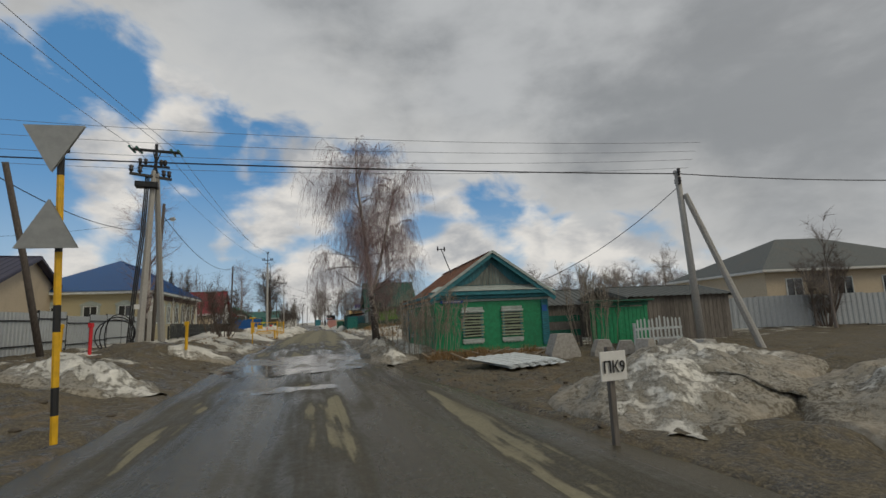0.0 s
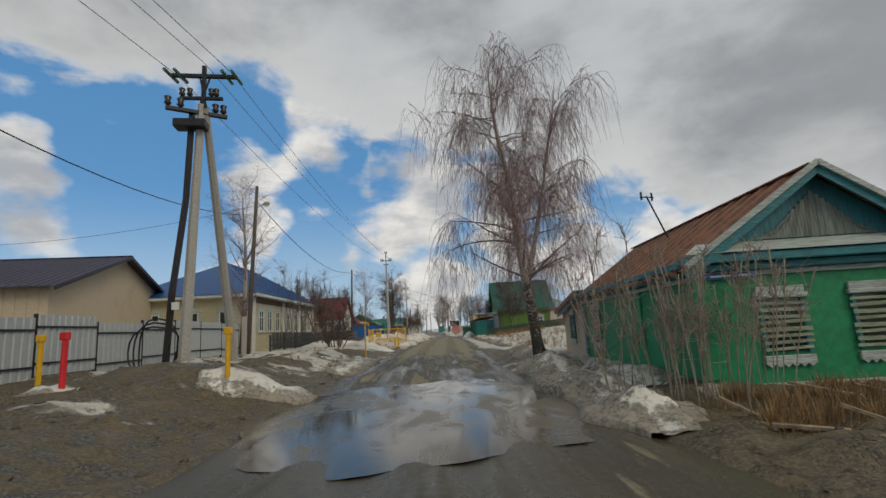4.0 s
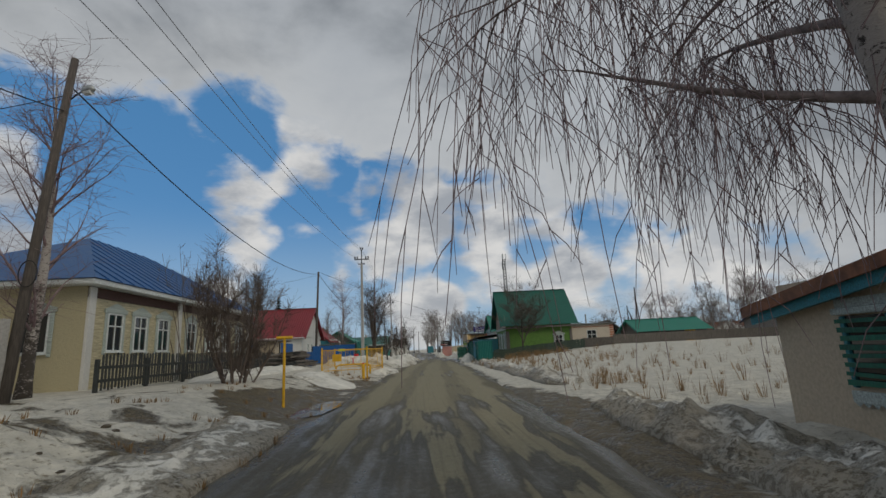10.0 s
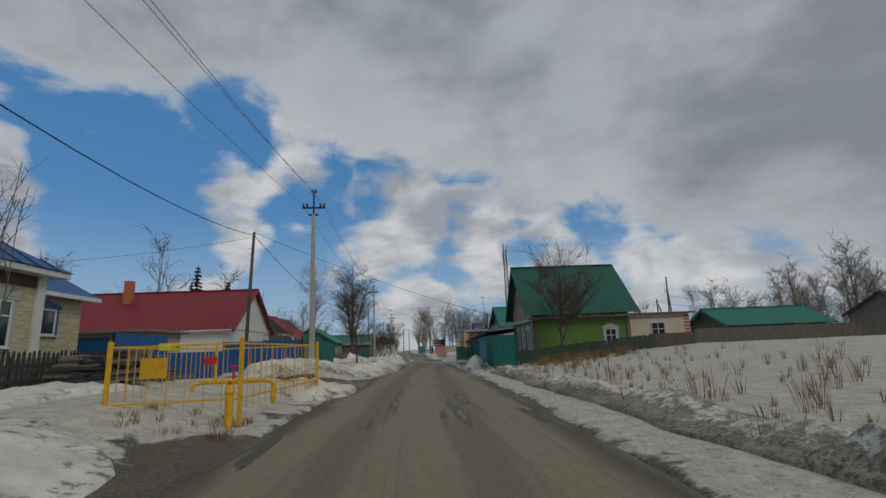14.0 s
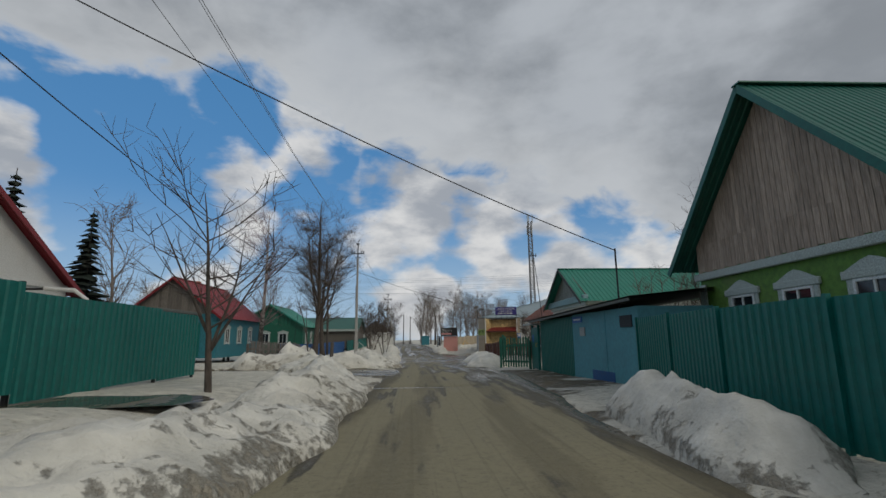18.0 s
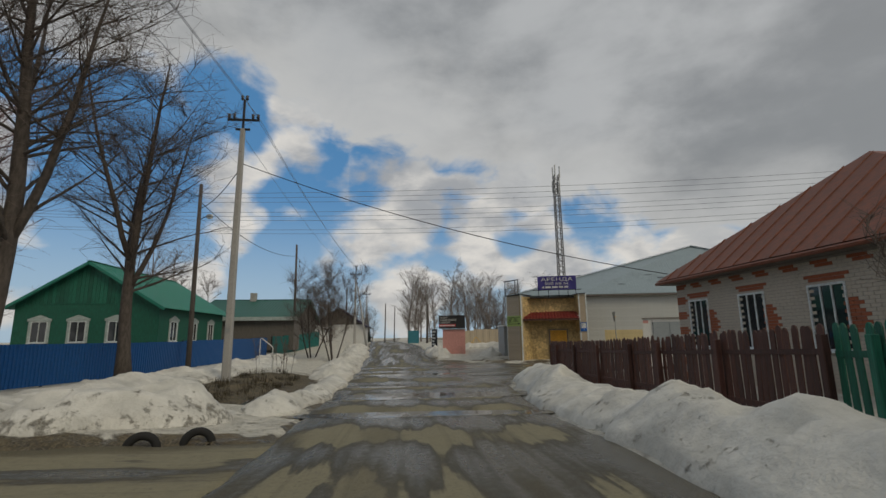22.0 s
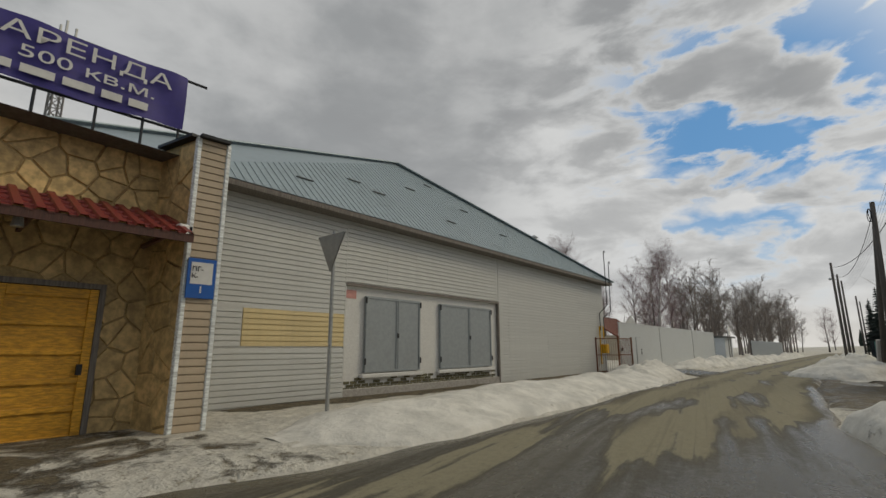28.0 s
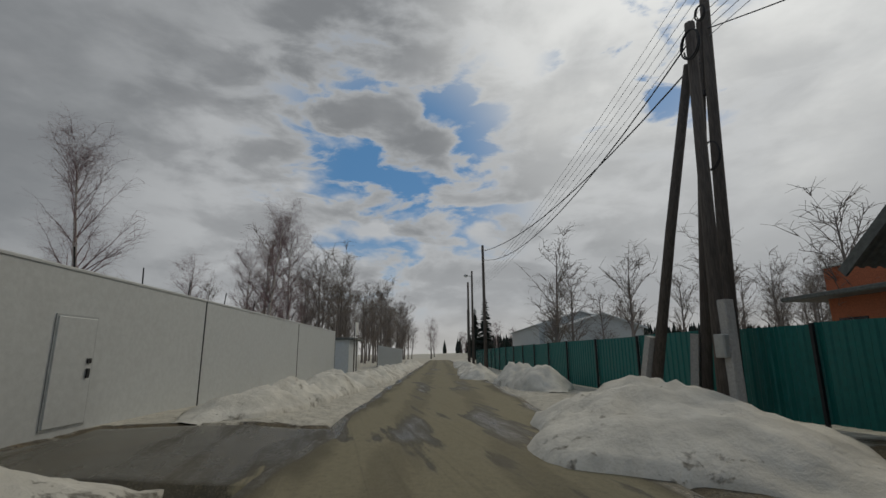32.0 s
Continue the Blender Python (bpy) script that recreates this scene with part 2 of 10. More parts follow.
M_WOODGABLE = planks("raw_boards", (0.36, 0.29, 0.235), 2, 0.8, 0.16, 0.35, (0.20, 0.15, 0.11))
M_DOORY = planks("ochre_door", (0.60, 0.31, 0.025), 0, 0.55, 0.1, 0.35, (0.30, 0.13, 0.02))
M_CONC = surface("concrete", (0.40, 0.39, 0.37), 0.85, grain=22, amount=0.16, stain=0.3, relief=0.4)
M_BLOCK = surface("block_concrete", (0.36, 0.345, 0.32), 0.9, grain=14, amount=0.2, stain=0.5, relief=0.5)
M_DARKMET = surface("dark_metal", (0.035, 0.037, 0.04), 0.5, 0.6, amount=0.2, stain=0.15)
M_GALV = surface("galvanised", (0.42, 0.44, 0.45), 0.45, 0.5, amount=0.12, stain=0.2)
M_RUST = surface("rust", (0.19, 0.075, 0.035), 0.75, 0.2, grain=14, amount=0.45, stain=0.5, dirt=(0.06, 0.035, 0.025))
M_ROOFRUST = surface("rusty_roof", (0.24, 0.105, 0.055), 0.7, 0.15, grain=5, amount=0.4, stain=0.5, dirt=(0.10, 0.065, 0.05), stretch=(1, 1, 1))
M_ROOFBROWN = surface("brown_roof", (0.20, 0.065, 0.035), 0.55, 0.1, grain=6, amount=0.25, stain=0.3, dirt=(0.12, 0.05, 0.035))
M_ROOFBLUE = surface("blue_roof", (0.012, 0.085, 0.26), 0.45, 0.1, amount=0.12, stain=0.2, dirt=(0.02, 0.06, 0.16))
M_ROOFRED = surface("red_roof", (0.22, 0.018, 0.025), 0.45, 0.1, amount=0.12, stain=0.2, dirt=(0.13, 0.02, 0.02))
M_ROOFPURPLE = surface("plum_roof", (0.026, 0.020, 0.045), 0.5, 0.1, amount=0.12, stain=0.1)
M_ROOFGREEN = surface("green_roof", (0.014, 0.115, 0.085), 0.45, 0.1, amount=0.15, stain=0.25, dirt=(0.03, 0.09, 0.07))
M_ROOFTEAL = surface("teal_roof", (0.025, 0.21, 0.15), 0.45, 0.1, amount=0.12, stain=0.2, dirt=(0.03, 0.16, 0.11))
M_ROOFGREY = surface("grey_roof", (0.33, 0.40, 0.43), 0.45, 0.3, amount=0.1, stain=0.25, dirt=(0.15, 0.17, 0.18))
M_SLATE = surface("slate", (0.115, 0.125, 0.12), 0.8, grain=12, amount=0.25, stain=0.4)
M_FGREY = surface("grey_sheet", (0.42, 0.45, 0.47), 0.45, 0.25, amount=0.06, stain=0.15, dirt=(0.33, 0.34, 0.34))
M_FBLUE = surface("blue_sheet", (0.008, 0.085, 0.28), 0.42, 0.1, amount=0.1, stain=0.15, dirt=(0.02, 0.07, 0.16))
M_MOSSB = surface("weathered_green_board", (0.035, 0.055, 0.042), 0.8, amount=0.3, stain=0.4, per_object=0.2)
M_FGREEN = surface("green_sheet", (0.006, 0.135, 0.12), 0.42, 0.1, amount=0.12, stain=0.2, dirt=(0.01, 0.08, 0.07))
M_FWHITE = surface("white_sheet", (0.55, 0.575, 0.58), 0.5, 0.05, amount=0.06, stain=0.25, dirt=(0.40, 0.40, 0.39))
M_BLUEDOOR = surface("blue_garage_paint", (0.085, 0.28, 0.34), 0.6, amount=0.12, stain=0.3, dirt=(0.06, 0.16, 0.20))
M_YELLOW = surface("yellow_paint", (0.70, 0.40, 0.01), 0.5, amount=0.15, stain=0.25, dirt=(0.40, 0.22, 0.03))
M_REDP = surface("red_paint", (0.62, 0.02, 0.03), 0.5, amount=0.12, stain=0.15)
M_BLACK = surface("black_paint", (0.015, 0.015, 0.016), 0.5, amount=0.2, stain=0.1)
M_SIGNW = surface("sign_white", (0.68, 0.68, 0.66), 0.5, amount=0.06, stain=0.15)
M_SIGNBACK = surface("sign_back", (0.38, 0.39, 0.38), 0.5, 0.5, amount=0.1, stain=0.2)
M_SIGNBLUE = surface("sign_blue", (0.015, 0.11, 0.42), 0.4, amount=0.06, stain=0.1)
M_BANNER = surface("banner_blue", (0.045, 0.035, 0.22), 0.55, amount=0.08, stain=0.1, relief=0.1)
M_LIME = surface("sign_lime", (0.42, 0.55, 0.14), 0.5, amount=0.06, stain=0.1)
M_PINK = surface("pink_paint", (0.55, 0.27, 0.24), 0.6, amount=0.12, stain=0.25)
M_SIDING = surface("siding", (0.52, 0.53, 0.51), 0.5, amount=0.05, stain=0.12, dirt=(0.40, 0.40, 0.38), stretch=(1, 1, 3), per_object=0.035)
M_SIDINGC = surface("cream_siding", (0.62, 0.50, 0.26), 0.5, amount=0.05, stain=0.12, per_object=0.04)
M_SIDINGB = surface("beige_siding", (0.47, 0.38, 0.27), 0.5, amount=0.06, stain=0.15, per_object=0.05)
M_STONE = surface("flagstone", (0.56, 0.41, 0.19), 0.8, grain=7, amount=0.35, stain=0.4, relief=0.6, dirt=(0.24, 0.17, 0.09), per_object=0.16)
M_MORTAR = surface("mortar", (0.42, 0.31, 0.15), 0.9, grain=20, amount=0.25, stain=0.3)
M_TILERED = surface("red_tile", (0.20, 0.028, 0.022), 0.45, amount=0.2, stain=0.25, dirt=(0.10, 0.02, 0.02))
M_SHUTTER = surface("shutter_grey", (0.29, 0.32, 0.335), 0.5, 0.2, amount=0.08, stain=0.15)
M_BRICKW = surface("white_brick", (0.52, 0.46, 0.38), 0.85, grain=25, amount=0.12, stain=0.2, relief=0.4, per_object=0.13)
M_BRICKR = surface("red_brick", (0.40, 0.125, 0.06), 0.85, grain=25, amount=0.2, stain=0.2, relief=0.4, per_object=0.18)
M_JOINT = surface("brick_joint", (0.30, 0.28, 0.26), 0.9, grain=30, amount=0.15, stain=0.2)
M_GATEBROWN = surface("brown_gate", (0.075, 0.032, 0.028), 0.55, 0.1, amount=0.15, stain=0.2, dirt=(0.05, 0.03, 0.03))
M_PIPE = surface("pipe_white", (0.62, 0.62, 0.60), 0.4, amount=0.06, stain=0.15)
M_TYRE = surface("tyre_rubber", (0.02, 0.02, 0.02), 0.85, amount=0.2, stain=0.2)
M_WIRE = surface("cable_black", (0.012, 0.012, 0.014), 0.6, amount=0.1, stain=0.0)
M_WIREG = surface("wire_grey", (0.16, 0.17, 0.19), 0.6, amount=0.1, stain=0.0)
M_INSUL = surface("insulator", (0.03, 0.025, 0.025), 0.3, amount=0.2, stain=0.0)
M_TWIG = surface("twigs", (0.135, 0.105, 0.088), 0.8, grain=6, amount=0.3, stain=0.2)
M_LIMB = surface("birch_limbs", (0.30, 0.245, 0.23), 0.8, grain=9, amount=0.4, stain=0.35)
M_STEM = surface("pale_stems", (0.29, 0.25, 0.20), 0.8, grain=6, amount=0.3, stain=0.25)
M_TWIGB = surface("birch_twigs", (0.25, 0.175, 0.18), 0.8, grain=6, amount=0.3, stain=0.2)
M_BARK = surface("bark", (0.085, 0.07, 0.06), 0.9, grain=12, amount=0.4, stain=0.4, relief=0.6, stretch=(1, 1, 0.35))
M_GRASS = surface("dry_grass", (0.27, 0.17, 0.075), 0.9, grain=5, amount=0.35, stain=0.3)
M_DARKGRASS = surface("rotten_grass", (0.055, 0.045, 0.026), 0.9, grain=5, amount=0.4, stain=0.3)
M_CONIFER = surface("conifer_needles", (0.012, 0.022, 0.016), 0.9, grain=7, amount=0.4, stain=0.2)
M_MAST = surface("mast_steel", (0.17, 0.165, 0.16), 0.6, 0.3, amount=0.15, stain=0.2)
M_MUD = surface("mud_lump", (0.085, 0.07, 0.05), 0.85, grain=18, amount=0.4, stain=0.4, relief=0.6)
M_SLAT = planks("slat_wood", (0.27, 0.33, 0.23), 0, 0.75, 0.15, 0.35)
M_DEBRIS = surface("broken_boards", (0.24, 0.19, 0.13), 0.85, grain=8, amount=0.4, stain=0.4, per_object=0.3)


def _birch(n, b):
    pos = n.n("ShaderNodeTexCoord").outputs["Object"]
    rings = n.noise(n.scaled(pos, (4.0, 4.0, 7.0)), 2.6, 5.0, 0.7, 0.8)
    patch = n.noise(pos, 3.2, 5.0, 0.65)
    z = n.n("ShaderNodeSeparateXYZ")
    n.link(pos, z.inputs[0])
    foot = n.step(z.outputs[2], 0.3, 4.0, 0.20, 0.03)
    c = n.mix(n.step(n.math("ADD", rings, foot), 0.58, 0.68), (0.44, 0.40, 0.37), (0.05, 0.042, 0.038))
    c = n.mix(n.step(n.math("ADD", patch, foot), 0.62, 0.74), c, (0.06, 0.05, 0.042))
    n.link(c, b.inputs["Base Color"])
    b.inputs["Roughness"].default_value = 0.85
    bump(n, b, n.math("ADD", rings, patch), 0.7, 0.03)


M_BIRCH = material("birch_bark", _birch)


def _glass(n, b):
    b.inputs["Base Color"].default_value = (0.02, 0.025, 0.03, 1)
    b.inputs["Roughness"].default_value = 0.06
    b.inputs["Specular IOR Level"].default_value = 0.8


M_GLASS = material("window_glass", _glass)


def _water(n, b):
    pos = n.n("ShaderNodeTexCoord").outputs["Object"]
    scum = n.noise(n.scaled(pos, (1.0, 0.45, 1.0)), 1.3, 6.0, 0.65, 0.8)
    n.link(n.mix(n.step(scum, 0.42, 0.64), (0.075, 0.065, 0.045), (0.155, 0.135, 0.095)), b.inputs["Base Color"])
    n.link(n.step(scum, 0.40, 0.66, 0.07, 0.42), b.inputs["Roughness"])
    b.inputs["IOR"].default_value = 1.33
    b.inputs["Specular IOR Level"].default_value = 0.5
    bump(n, b, n.noise(n.scaled(pos, (1.0, 0.35, 1.0)), 5.0, 3.0, 0.6), 0.09, 0.02)


M_WATER = material("puddle_water", _water)


def _ground(n, b):
    """Snow, mud and dead grass, divided by a coverage stored with the ground and broken up by noise."""
    pos = n.n("ShaderNodeTexCoord").outputs["Object"]
    snow = n.n("ShaderNodeAttribute", attr="snow").outputs["Fac"]
    wet = n.n("ShaderNodeAttribute", attr="wet").outputs["Fac"]
    rag = n.noise(pos, 0.8, 9.0, 0.66, 0.5)
    mid = n.noise(pos, 3.1, 6.0, 0.65)
    fine = n.noise(pos, 26.0, 4.0, 0.7)
    mud = n.mix(n.step(mid, 0.3, 0.72), (0.026, 0.022, 0.014), (0.140, 0.115, 0.070))
    mud = n.mix(n.math("MULTIPLY", n.step(fine, 0.46, 0.60), 0.75), mud, (0.22, 0.18, 0.11))
    straw = n.noise(n.scaled(pos, (1.0, 0.6, 1.0)), 1.3, 5.0, 0.6, 0.8)
    mud = n.mix(n.math("MULTIPLY", n.step(straw, 0.52, 0.70), 0.55), mud, (0.20, 0.14, 0.065))
    white = n.mix(n.step(mid, 0.25, 0.8), (0.47, 0.455, 0.40), (0.73, 0.70, 0.61))
    soil = n.math("MULTIPLY", n.step(n.noise(pos, 5.5, 6.0, 0.7), 0.53, 0.70), n.step(wet, 0.0, 1.0, 0.35, 0.85))
    white = n.mix(soil, white, (0.20, 0.165, 0.095))
    fac = n.step(n.math("ADD", snow, n.math("MULTIPLY", n.math("SUBTRACT", rag, 0.5), 1.5)), 0.42, 0.56)
    c = n.mix(fac, mud, white)
    grit = n.noise(pos, 11.0, 5.0, 0.75)
    c = n.mix(n.math("MULTIPLY", n.step(grit, 0.56, 0.66), n.step(snow, 0.3, 0.8, 0.55, 0.28)), c, (0.055, 0.045, 0.028))
    n.link(c, b.inputs["Base Color"])
    n.link(n.math("SUBTRACT", 0.92, n.math("MULTIPLY", n.math("MULTIPLY", wet, n.math("SUBTRACT", 1.0, fac)), n.step(mid, 0.3, 0.6, 0.75, 0.15))), b.inputs["Roughness"])
    bump(n, b, n.math("ADD", n.math("MULTIPLY", mid, 0.8), n.math("ADD", n.math("MULTIPLY", fine, 0.12), n.math("MULTIPLY", fac, 0.5))), 1.0, 0.18)


M_GROUND = material("thawing_ground", _ground)


def _snow(n, b):
    pos = n.n("ShaderNodeTexCoord").outputs["Object"]
    mid = n.noise(pos, 1.6, 5.0, 0.6)
    fine = n.noise(pos, 18.0, 4.0, 0.7)
    geo = n.n("ShaderNodeNewGeometry")
    dirt = n.n("ShaderNodeAttribute", attr="dirt").outputs["Fac"]
    c = n.mix(n.step(mid, 0.3, 0.75), (0.54, 0.53, 0.48), (0.80, 0.78, 0.71))
    f = n.step(n.math("ADD", n.math("ADD", n.noise(pos, 4.5, 7.0, 0.7), n.math("MULTIPLY", n.noise(pos, 1.0, 3.0), 0.5)), n.math("MULTIPLY", dirt, 0.42)), 0.94, 1.12)
    c = n.mix(n.math("MULTIPLY", f, 0.70), c, (0.13, 0.105, 0.06))
    speck = n.math("MULTIPLY", n.step(n.math("ADD", n.noise(pos, 13.0, 6.0, 0.75), n.math("MULTIPLY", dirt, 0.09)), 0.57, 0.66), n.step(dirt, 0.2, 0.9, 0.04, 0.85))
    c = n.mix(speck, c, (0.085, 0.068, 0.04))
    c = n.mix(n.math("MULTIPLY", n.step(n.noise(pos, 0.7, 3.0), 0.4, 0.7), n.math("MULTIPLY", dirt, 0.55)), c, (0.42, 0.365, 0.285))
    n.link(c, b.inputs["Base Color"])
    b.inputs["Roughness"].default_value = 0.75
    b.inputs["Subsurface Weight"].default_value = 0.0
    bump(n, b, n.math("ADD", mid, n.math("ADD", n.math("MULTIPLY", fine, 0.14), n.math("MULTIPLY", f, -0.4))), 0.9, 0.11)


M_SNOW = material("old_snow", _snow)


def road_look(along):
    """Worn asphalt under dried mud: buff dry skin, dark damp strips drawn out along the way."""
    stretch = (0.22, 1.0) if along == "x" else (1.0, 0.22)

    def build(n, b):
        pos = n.n("ShaderNodeTexCoord").outputs["Object"]
        u = n.n("ShaderNodeAttribute", attr="across").outputs["Fac"]
        wet = n.n("ShaderNodeAttribute", attr="wet").outputs["Fac"]
        wide = n.noise(n.scaled(pos, (stretch[0], stretch[1], 1.0)), 1.1, 4.0, 0.55, 0.5)
        drag = n.noise(n.scaled(pos, (stretch[0] * 0.8, stretch[1] * 3.2, 1.0) if along == "x" else (3.2, 0.18, 1.0)), 1.3, 3.0, 0.5)
        fine = n.noise(pos, 60.0, 4.0, 0.7)
        gravel = n.noise(pos, 9.0, 6.0, 0.7)
        tracks = n.math("MULTIPLY", n.math("COSINE", n.math("MULTIPLY", n.math("SUBTRACT", u, 0.5), 18.8)), 0.07)
        t = n.math("ADD", n.math("ADD", n.math("MULTIPLY", wide, 0.55), n.math("MULTIPLY", drag, 0.45)), tracks)
        t = n.math("ADD", t, n.math("MULTIPLY", n.math("SUBTRACT", gravel, 0.5), 0.10))
        t = n.math("SUBTRACT", t, n.math("MULTIPLY", n.math("SUBTRACT", wet, 0.3), 0.46))
        dry = n.step(t, 0.425, 0.475)
        c = n.mix(dry, (0.055, 0.05, 0.033), (0.25, 0.228, 0.148))
        wheel = n.step(n.math("ADD", n.math("COSINE", n.math("MULTIPLY", n.math("SUBTRACT", u, 0.5), 18.8)), n.math("MULTIPLY", n.math("SUBTRACT", drag, 0.5), 2.6)), -0.75, 0.1, 1.0, 0.0)
        c = n.mix(n.math("MULTIPLY", wheel, 0.42), c, (0.09, 0.077, 0.044))
        rim = n.step(n.math("ADD", n.math("ABSOLUTE", n.math("SUBTRACT", u, 0.5)), n.math("MULTIPLY", n.math("SUBTRACT", wide, 0.5), 0.25)), 0.36, 0.44)
        c = n.mix(n.math("MULTIPLY", rim, 0.75), c, (0.072, 0.062, 0.036))
        c = n.mix(n.math("MULTIPLY", n.step(gravel, 0.42, 0.68), 0.30), c, (0.115, 0.10, 0.075))
        c = n.mix(n.math("MULTIPLY", n.step(fine, 0.48, 0.66), 0.32), c, (0.29, 0.25, 0.17))
        pits = n.noise(pos, 26.0, 4.0, 0.75)
        c = n.mix(n.math("MULTIPLY", n.step(pits, 0.55, 0.68), 0.45), c, (0.05, 0.043, 0.028))
        lines = n.noise(n.scaled(pos, (0.05, 9.0, 1.0) if along == "x" else (9.0, 0.05, 1.0)), 1.6, 3.0, 0.6)
        c = n.mix(n.math("MULTIPLY", n.step(lines, 0.56, 0.64), 0.22), c, (0.10, 0.085, 0.055))
        n.link(c, b.inputs["Base Color"])
        n.link(n.step(n.math("ADD", t, n.math("MULTIPLY", gravel, 0.14)), 0.30, 0.60, 0.22, 0.88), b.inputs["Roughness"])
        b.inputs["Specular IOR Level"].default_value = 0.45
        bump(n, b, n.math("ADD", n.math("MULTIPLY", gravel, 0.8), n.math("MULTIPLY", fine, 0.25)), 0.6, 0.035)

    return build


M_ROAD = material("wet_road", road_look("y"))
M_SIDE = material("side_road_skin", road_look("x"))


def _woods(n, b):
    pos = n.n("ShaderNodeTexCoord").outputs["Object"]
    c = n.mix(n.noise(pos, 0.35, 3.0), (0.17, 0.145, 0.13), (0.28, 0.245, 0.22))
    n.link(c, b.inputs["Base Color"])
    b.inputs["Roughness"].default_value = 0.95


M_WOODS = material("far_branches", _woods)

# ---------------------------------------------------------------- building tools
V3 = Vector


class Geo:
    """Collects faces in a local frame: a along u, b along v (to the left of u), c up."""

    def __init__(self, at=(0, 0, 0), angle=0.0):
        self.o = V3(at)
        c, s = math.cos(radians(angle)), math.sin(radians(angle))
        self.u, self.v = V3((c, s, 0)), V3((-s, c, 0))
        self.p, self.f = [], []

    def w(self, a, b, c):
        return self.o + self.u * a + self.v * b + V3((0, 0, c))

    def face(self, *pts):
        k = len(self.p)
        self.p += [self.w(*q) for q in pts]
        self.f.append(tuple(range(k, k + len(pts))))
        return self

    def box(self, a0, a1, b0, b1, c0, c1, ch=0.0):
        """A block; ch: the width of its worn edges."""
        k = len(self.p)
        if ch:
            e = ch
            ring = lambda i, c: [self.w(*q, c) for q in ((a0 + e, b0 + i), (a1 - e, b0 + i), (a1 - i, b0 + e), (a1 - i, b1 - e), (a1 - e, b1 - i), (a0 + e, b1 - i), (a0 + i, b1 - e), (a0 + i, b0 + e))]
            self.p += ring(e * 0.6, c0) + ring(0, c0 + e) + ring(0, c1 - e) + ring(e * 0.6, c1)
            self.f += [tuple(range(k + 7, k - 1, -1)), tuple(range(k + 24, k + 32))]
            for r in range(3):
                for i in range(8):
                    j = (i + 1) % 8
                    self.f.append((k + 8 * r + i, k + 8 * r + j, k + 8 * r + 8 + j, k + 8 * r + 8 + i))
            return self
        self.p += [self.w(a, b, c) for c in (c0, c1) for a, b in ((a0, b0), (a1, b0), (a1, b1), (a0, b1))]
        self.f += [tuple(k + i for i in q) for q in ((3, 2, 1, 0), (4, 5, 6, 7), (0, 1, 5, 4), (1, 2, 6, 5), (2, 3, 7, 6), (3, 0, 4, 7))]
        return self

    def beam(self, p0, p1, wide, deep, up=(0, 0, 1)):
        """A squared timber between two local points."""
        q0, q1 = self.w(*p0), self.w(*p1)
        d = (q1 - q0).normalized()
        s = d.cross(V3(up))
        s = s.normalized() if s.length > 1e-4 else V3((1, 0, 0))
        t = s.cross(d)
        k = len(self.p)
        for q in (q0, q1):
            self.p += [q + s * (i * wide / 2) + t * (j * deep / 2) for i, j in ((-1, -1), (1, -1), (1, 1), (-1, 1))]
        self.f += [tuple(k + i for i in q) for q in ((3, 2, 1, 0), (4, 5, 6, 7), (0, 1, 5, 4), (1, 2, 6, 5), (2, 3, 7, 6), (3, 0, 4, 7))]
        return self

    def tube(self, pts, radii, n=6, cap=True, local=True):
        pts = [self.w(*q) for q in pts] if local else [V3(q) for q in pts]
        if isinstance(radii, (int, float)):
            radii = [radii] * len(pts)
        k = len(self.p)
        side = None
        for i, q in enumerate(pts):
            d = pts[min(i + 1, len(pts) - 1)] - pts[max(i - 1, 0)]
            d = d.normalized() if d.length > 1e-6 else V3((0, 0, 1))
            if side is None:
                side = d.orthogonal().normalized()
            side = side - d * side.dot(d)
            side = side.normalized() if side.length > 1e-5 else d.orthogonal().normalized()
            t = d.cross(side)
            for j in range(n):
                a = 2 * math.pi * j / n
                self.p.append(q + (side * math.cos(a) + t * math.sin(a)) * radii[i])
        for i in range(len(pts) - 1):
            for j in range(n):
                j2 = (j + 1) % n
                self.f.append((k + i * n + j, k + i * n + j2, k + (i + 1) * n + j2, k + (i + 1) * n + j))
        if cap:
            self.f.append(tuple(range(k + n - 1, k - 1, -1)))
            e = k + (len(pts) - 1) * n
            self.f.append(tuple(range(e, e + n)))
        return self

    def wave(self, a0, a1, c0, c1, period, depth, b=0.0, slope=None, flat=0.36):
        """Profiled sheet standing from c0 to c1 along a; slope: (db, dc) of its top edge relative to the foot, for roofs."""
        count = max(int(round((a1 - a0) / period)), 1)
        step = (a1 - a0) / count
        xs, bs = [], []
        for i in range(count):
            x = a0 + i * step
            for fx, fb in ((0.0, 0), (flat, 0), (flat + 0.12, 1), (0.88, 1)):
                xs.append(x + fx * step)
                bs.append(fb * depth)
        xs.append(a1)
        bs.append(0.0)
        k = len(self.p)
        for x, d in zip(xs, bs):
            if slope:
                run, rise = slope
                ln = math.hypot(run, rise)
                nb, nc = -rise / ln * d, run / ln * d
                self.p += [self.w(x, b + nb, c0 + nc), self.w(x, b + run + nb, c0 + rise + nc)]
            else:
                self.p += [self.w(x, b - d, c0), self.w(x, b - d, c1)]
        for i in range(len(xs) - 1):
            self.f.append((k + 2 * i, k + 2 * i + 2, k + 2 * i + 3, k + 2 * i + 1))
        return self


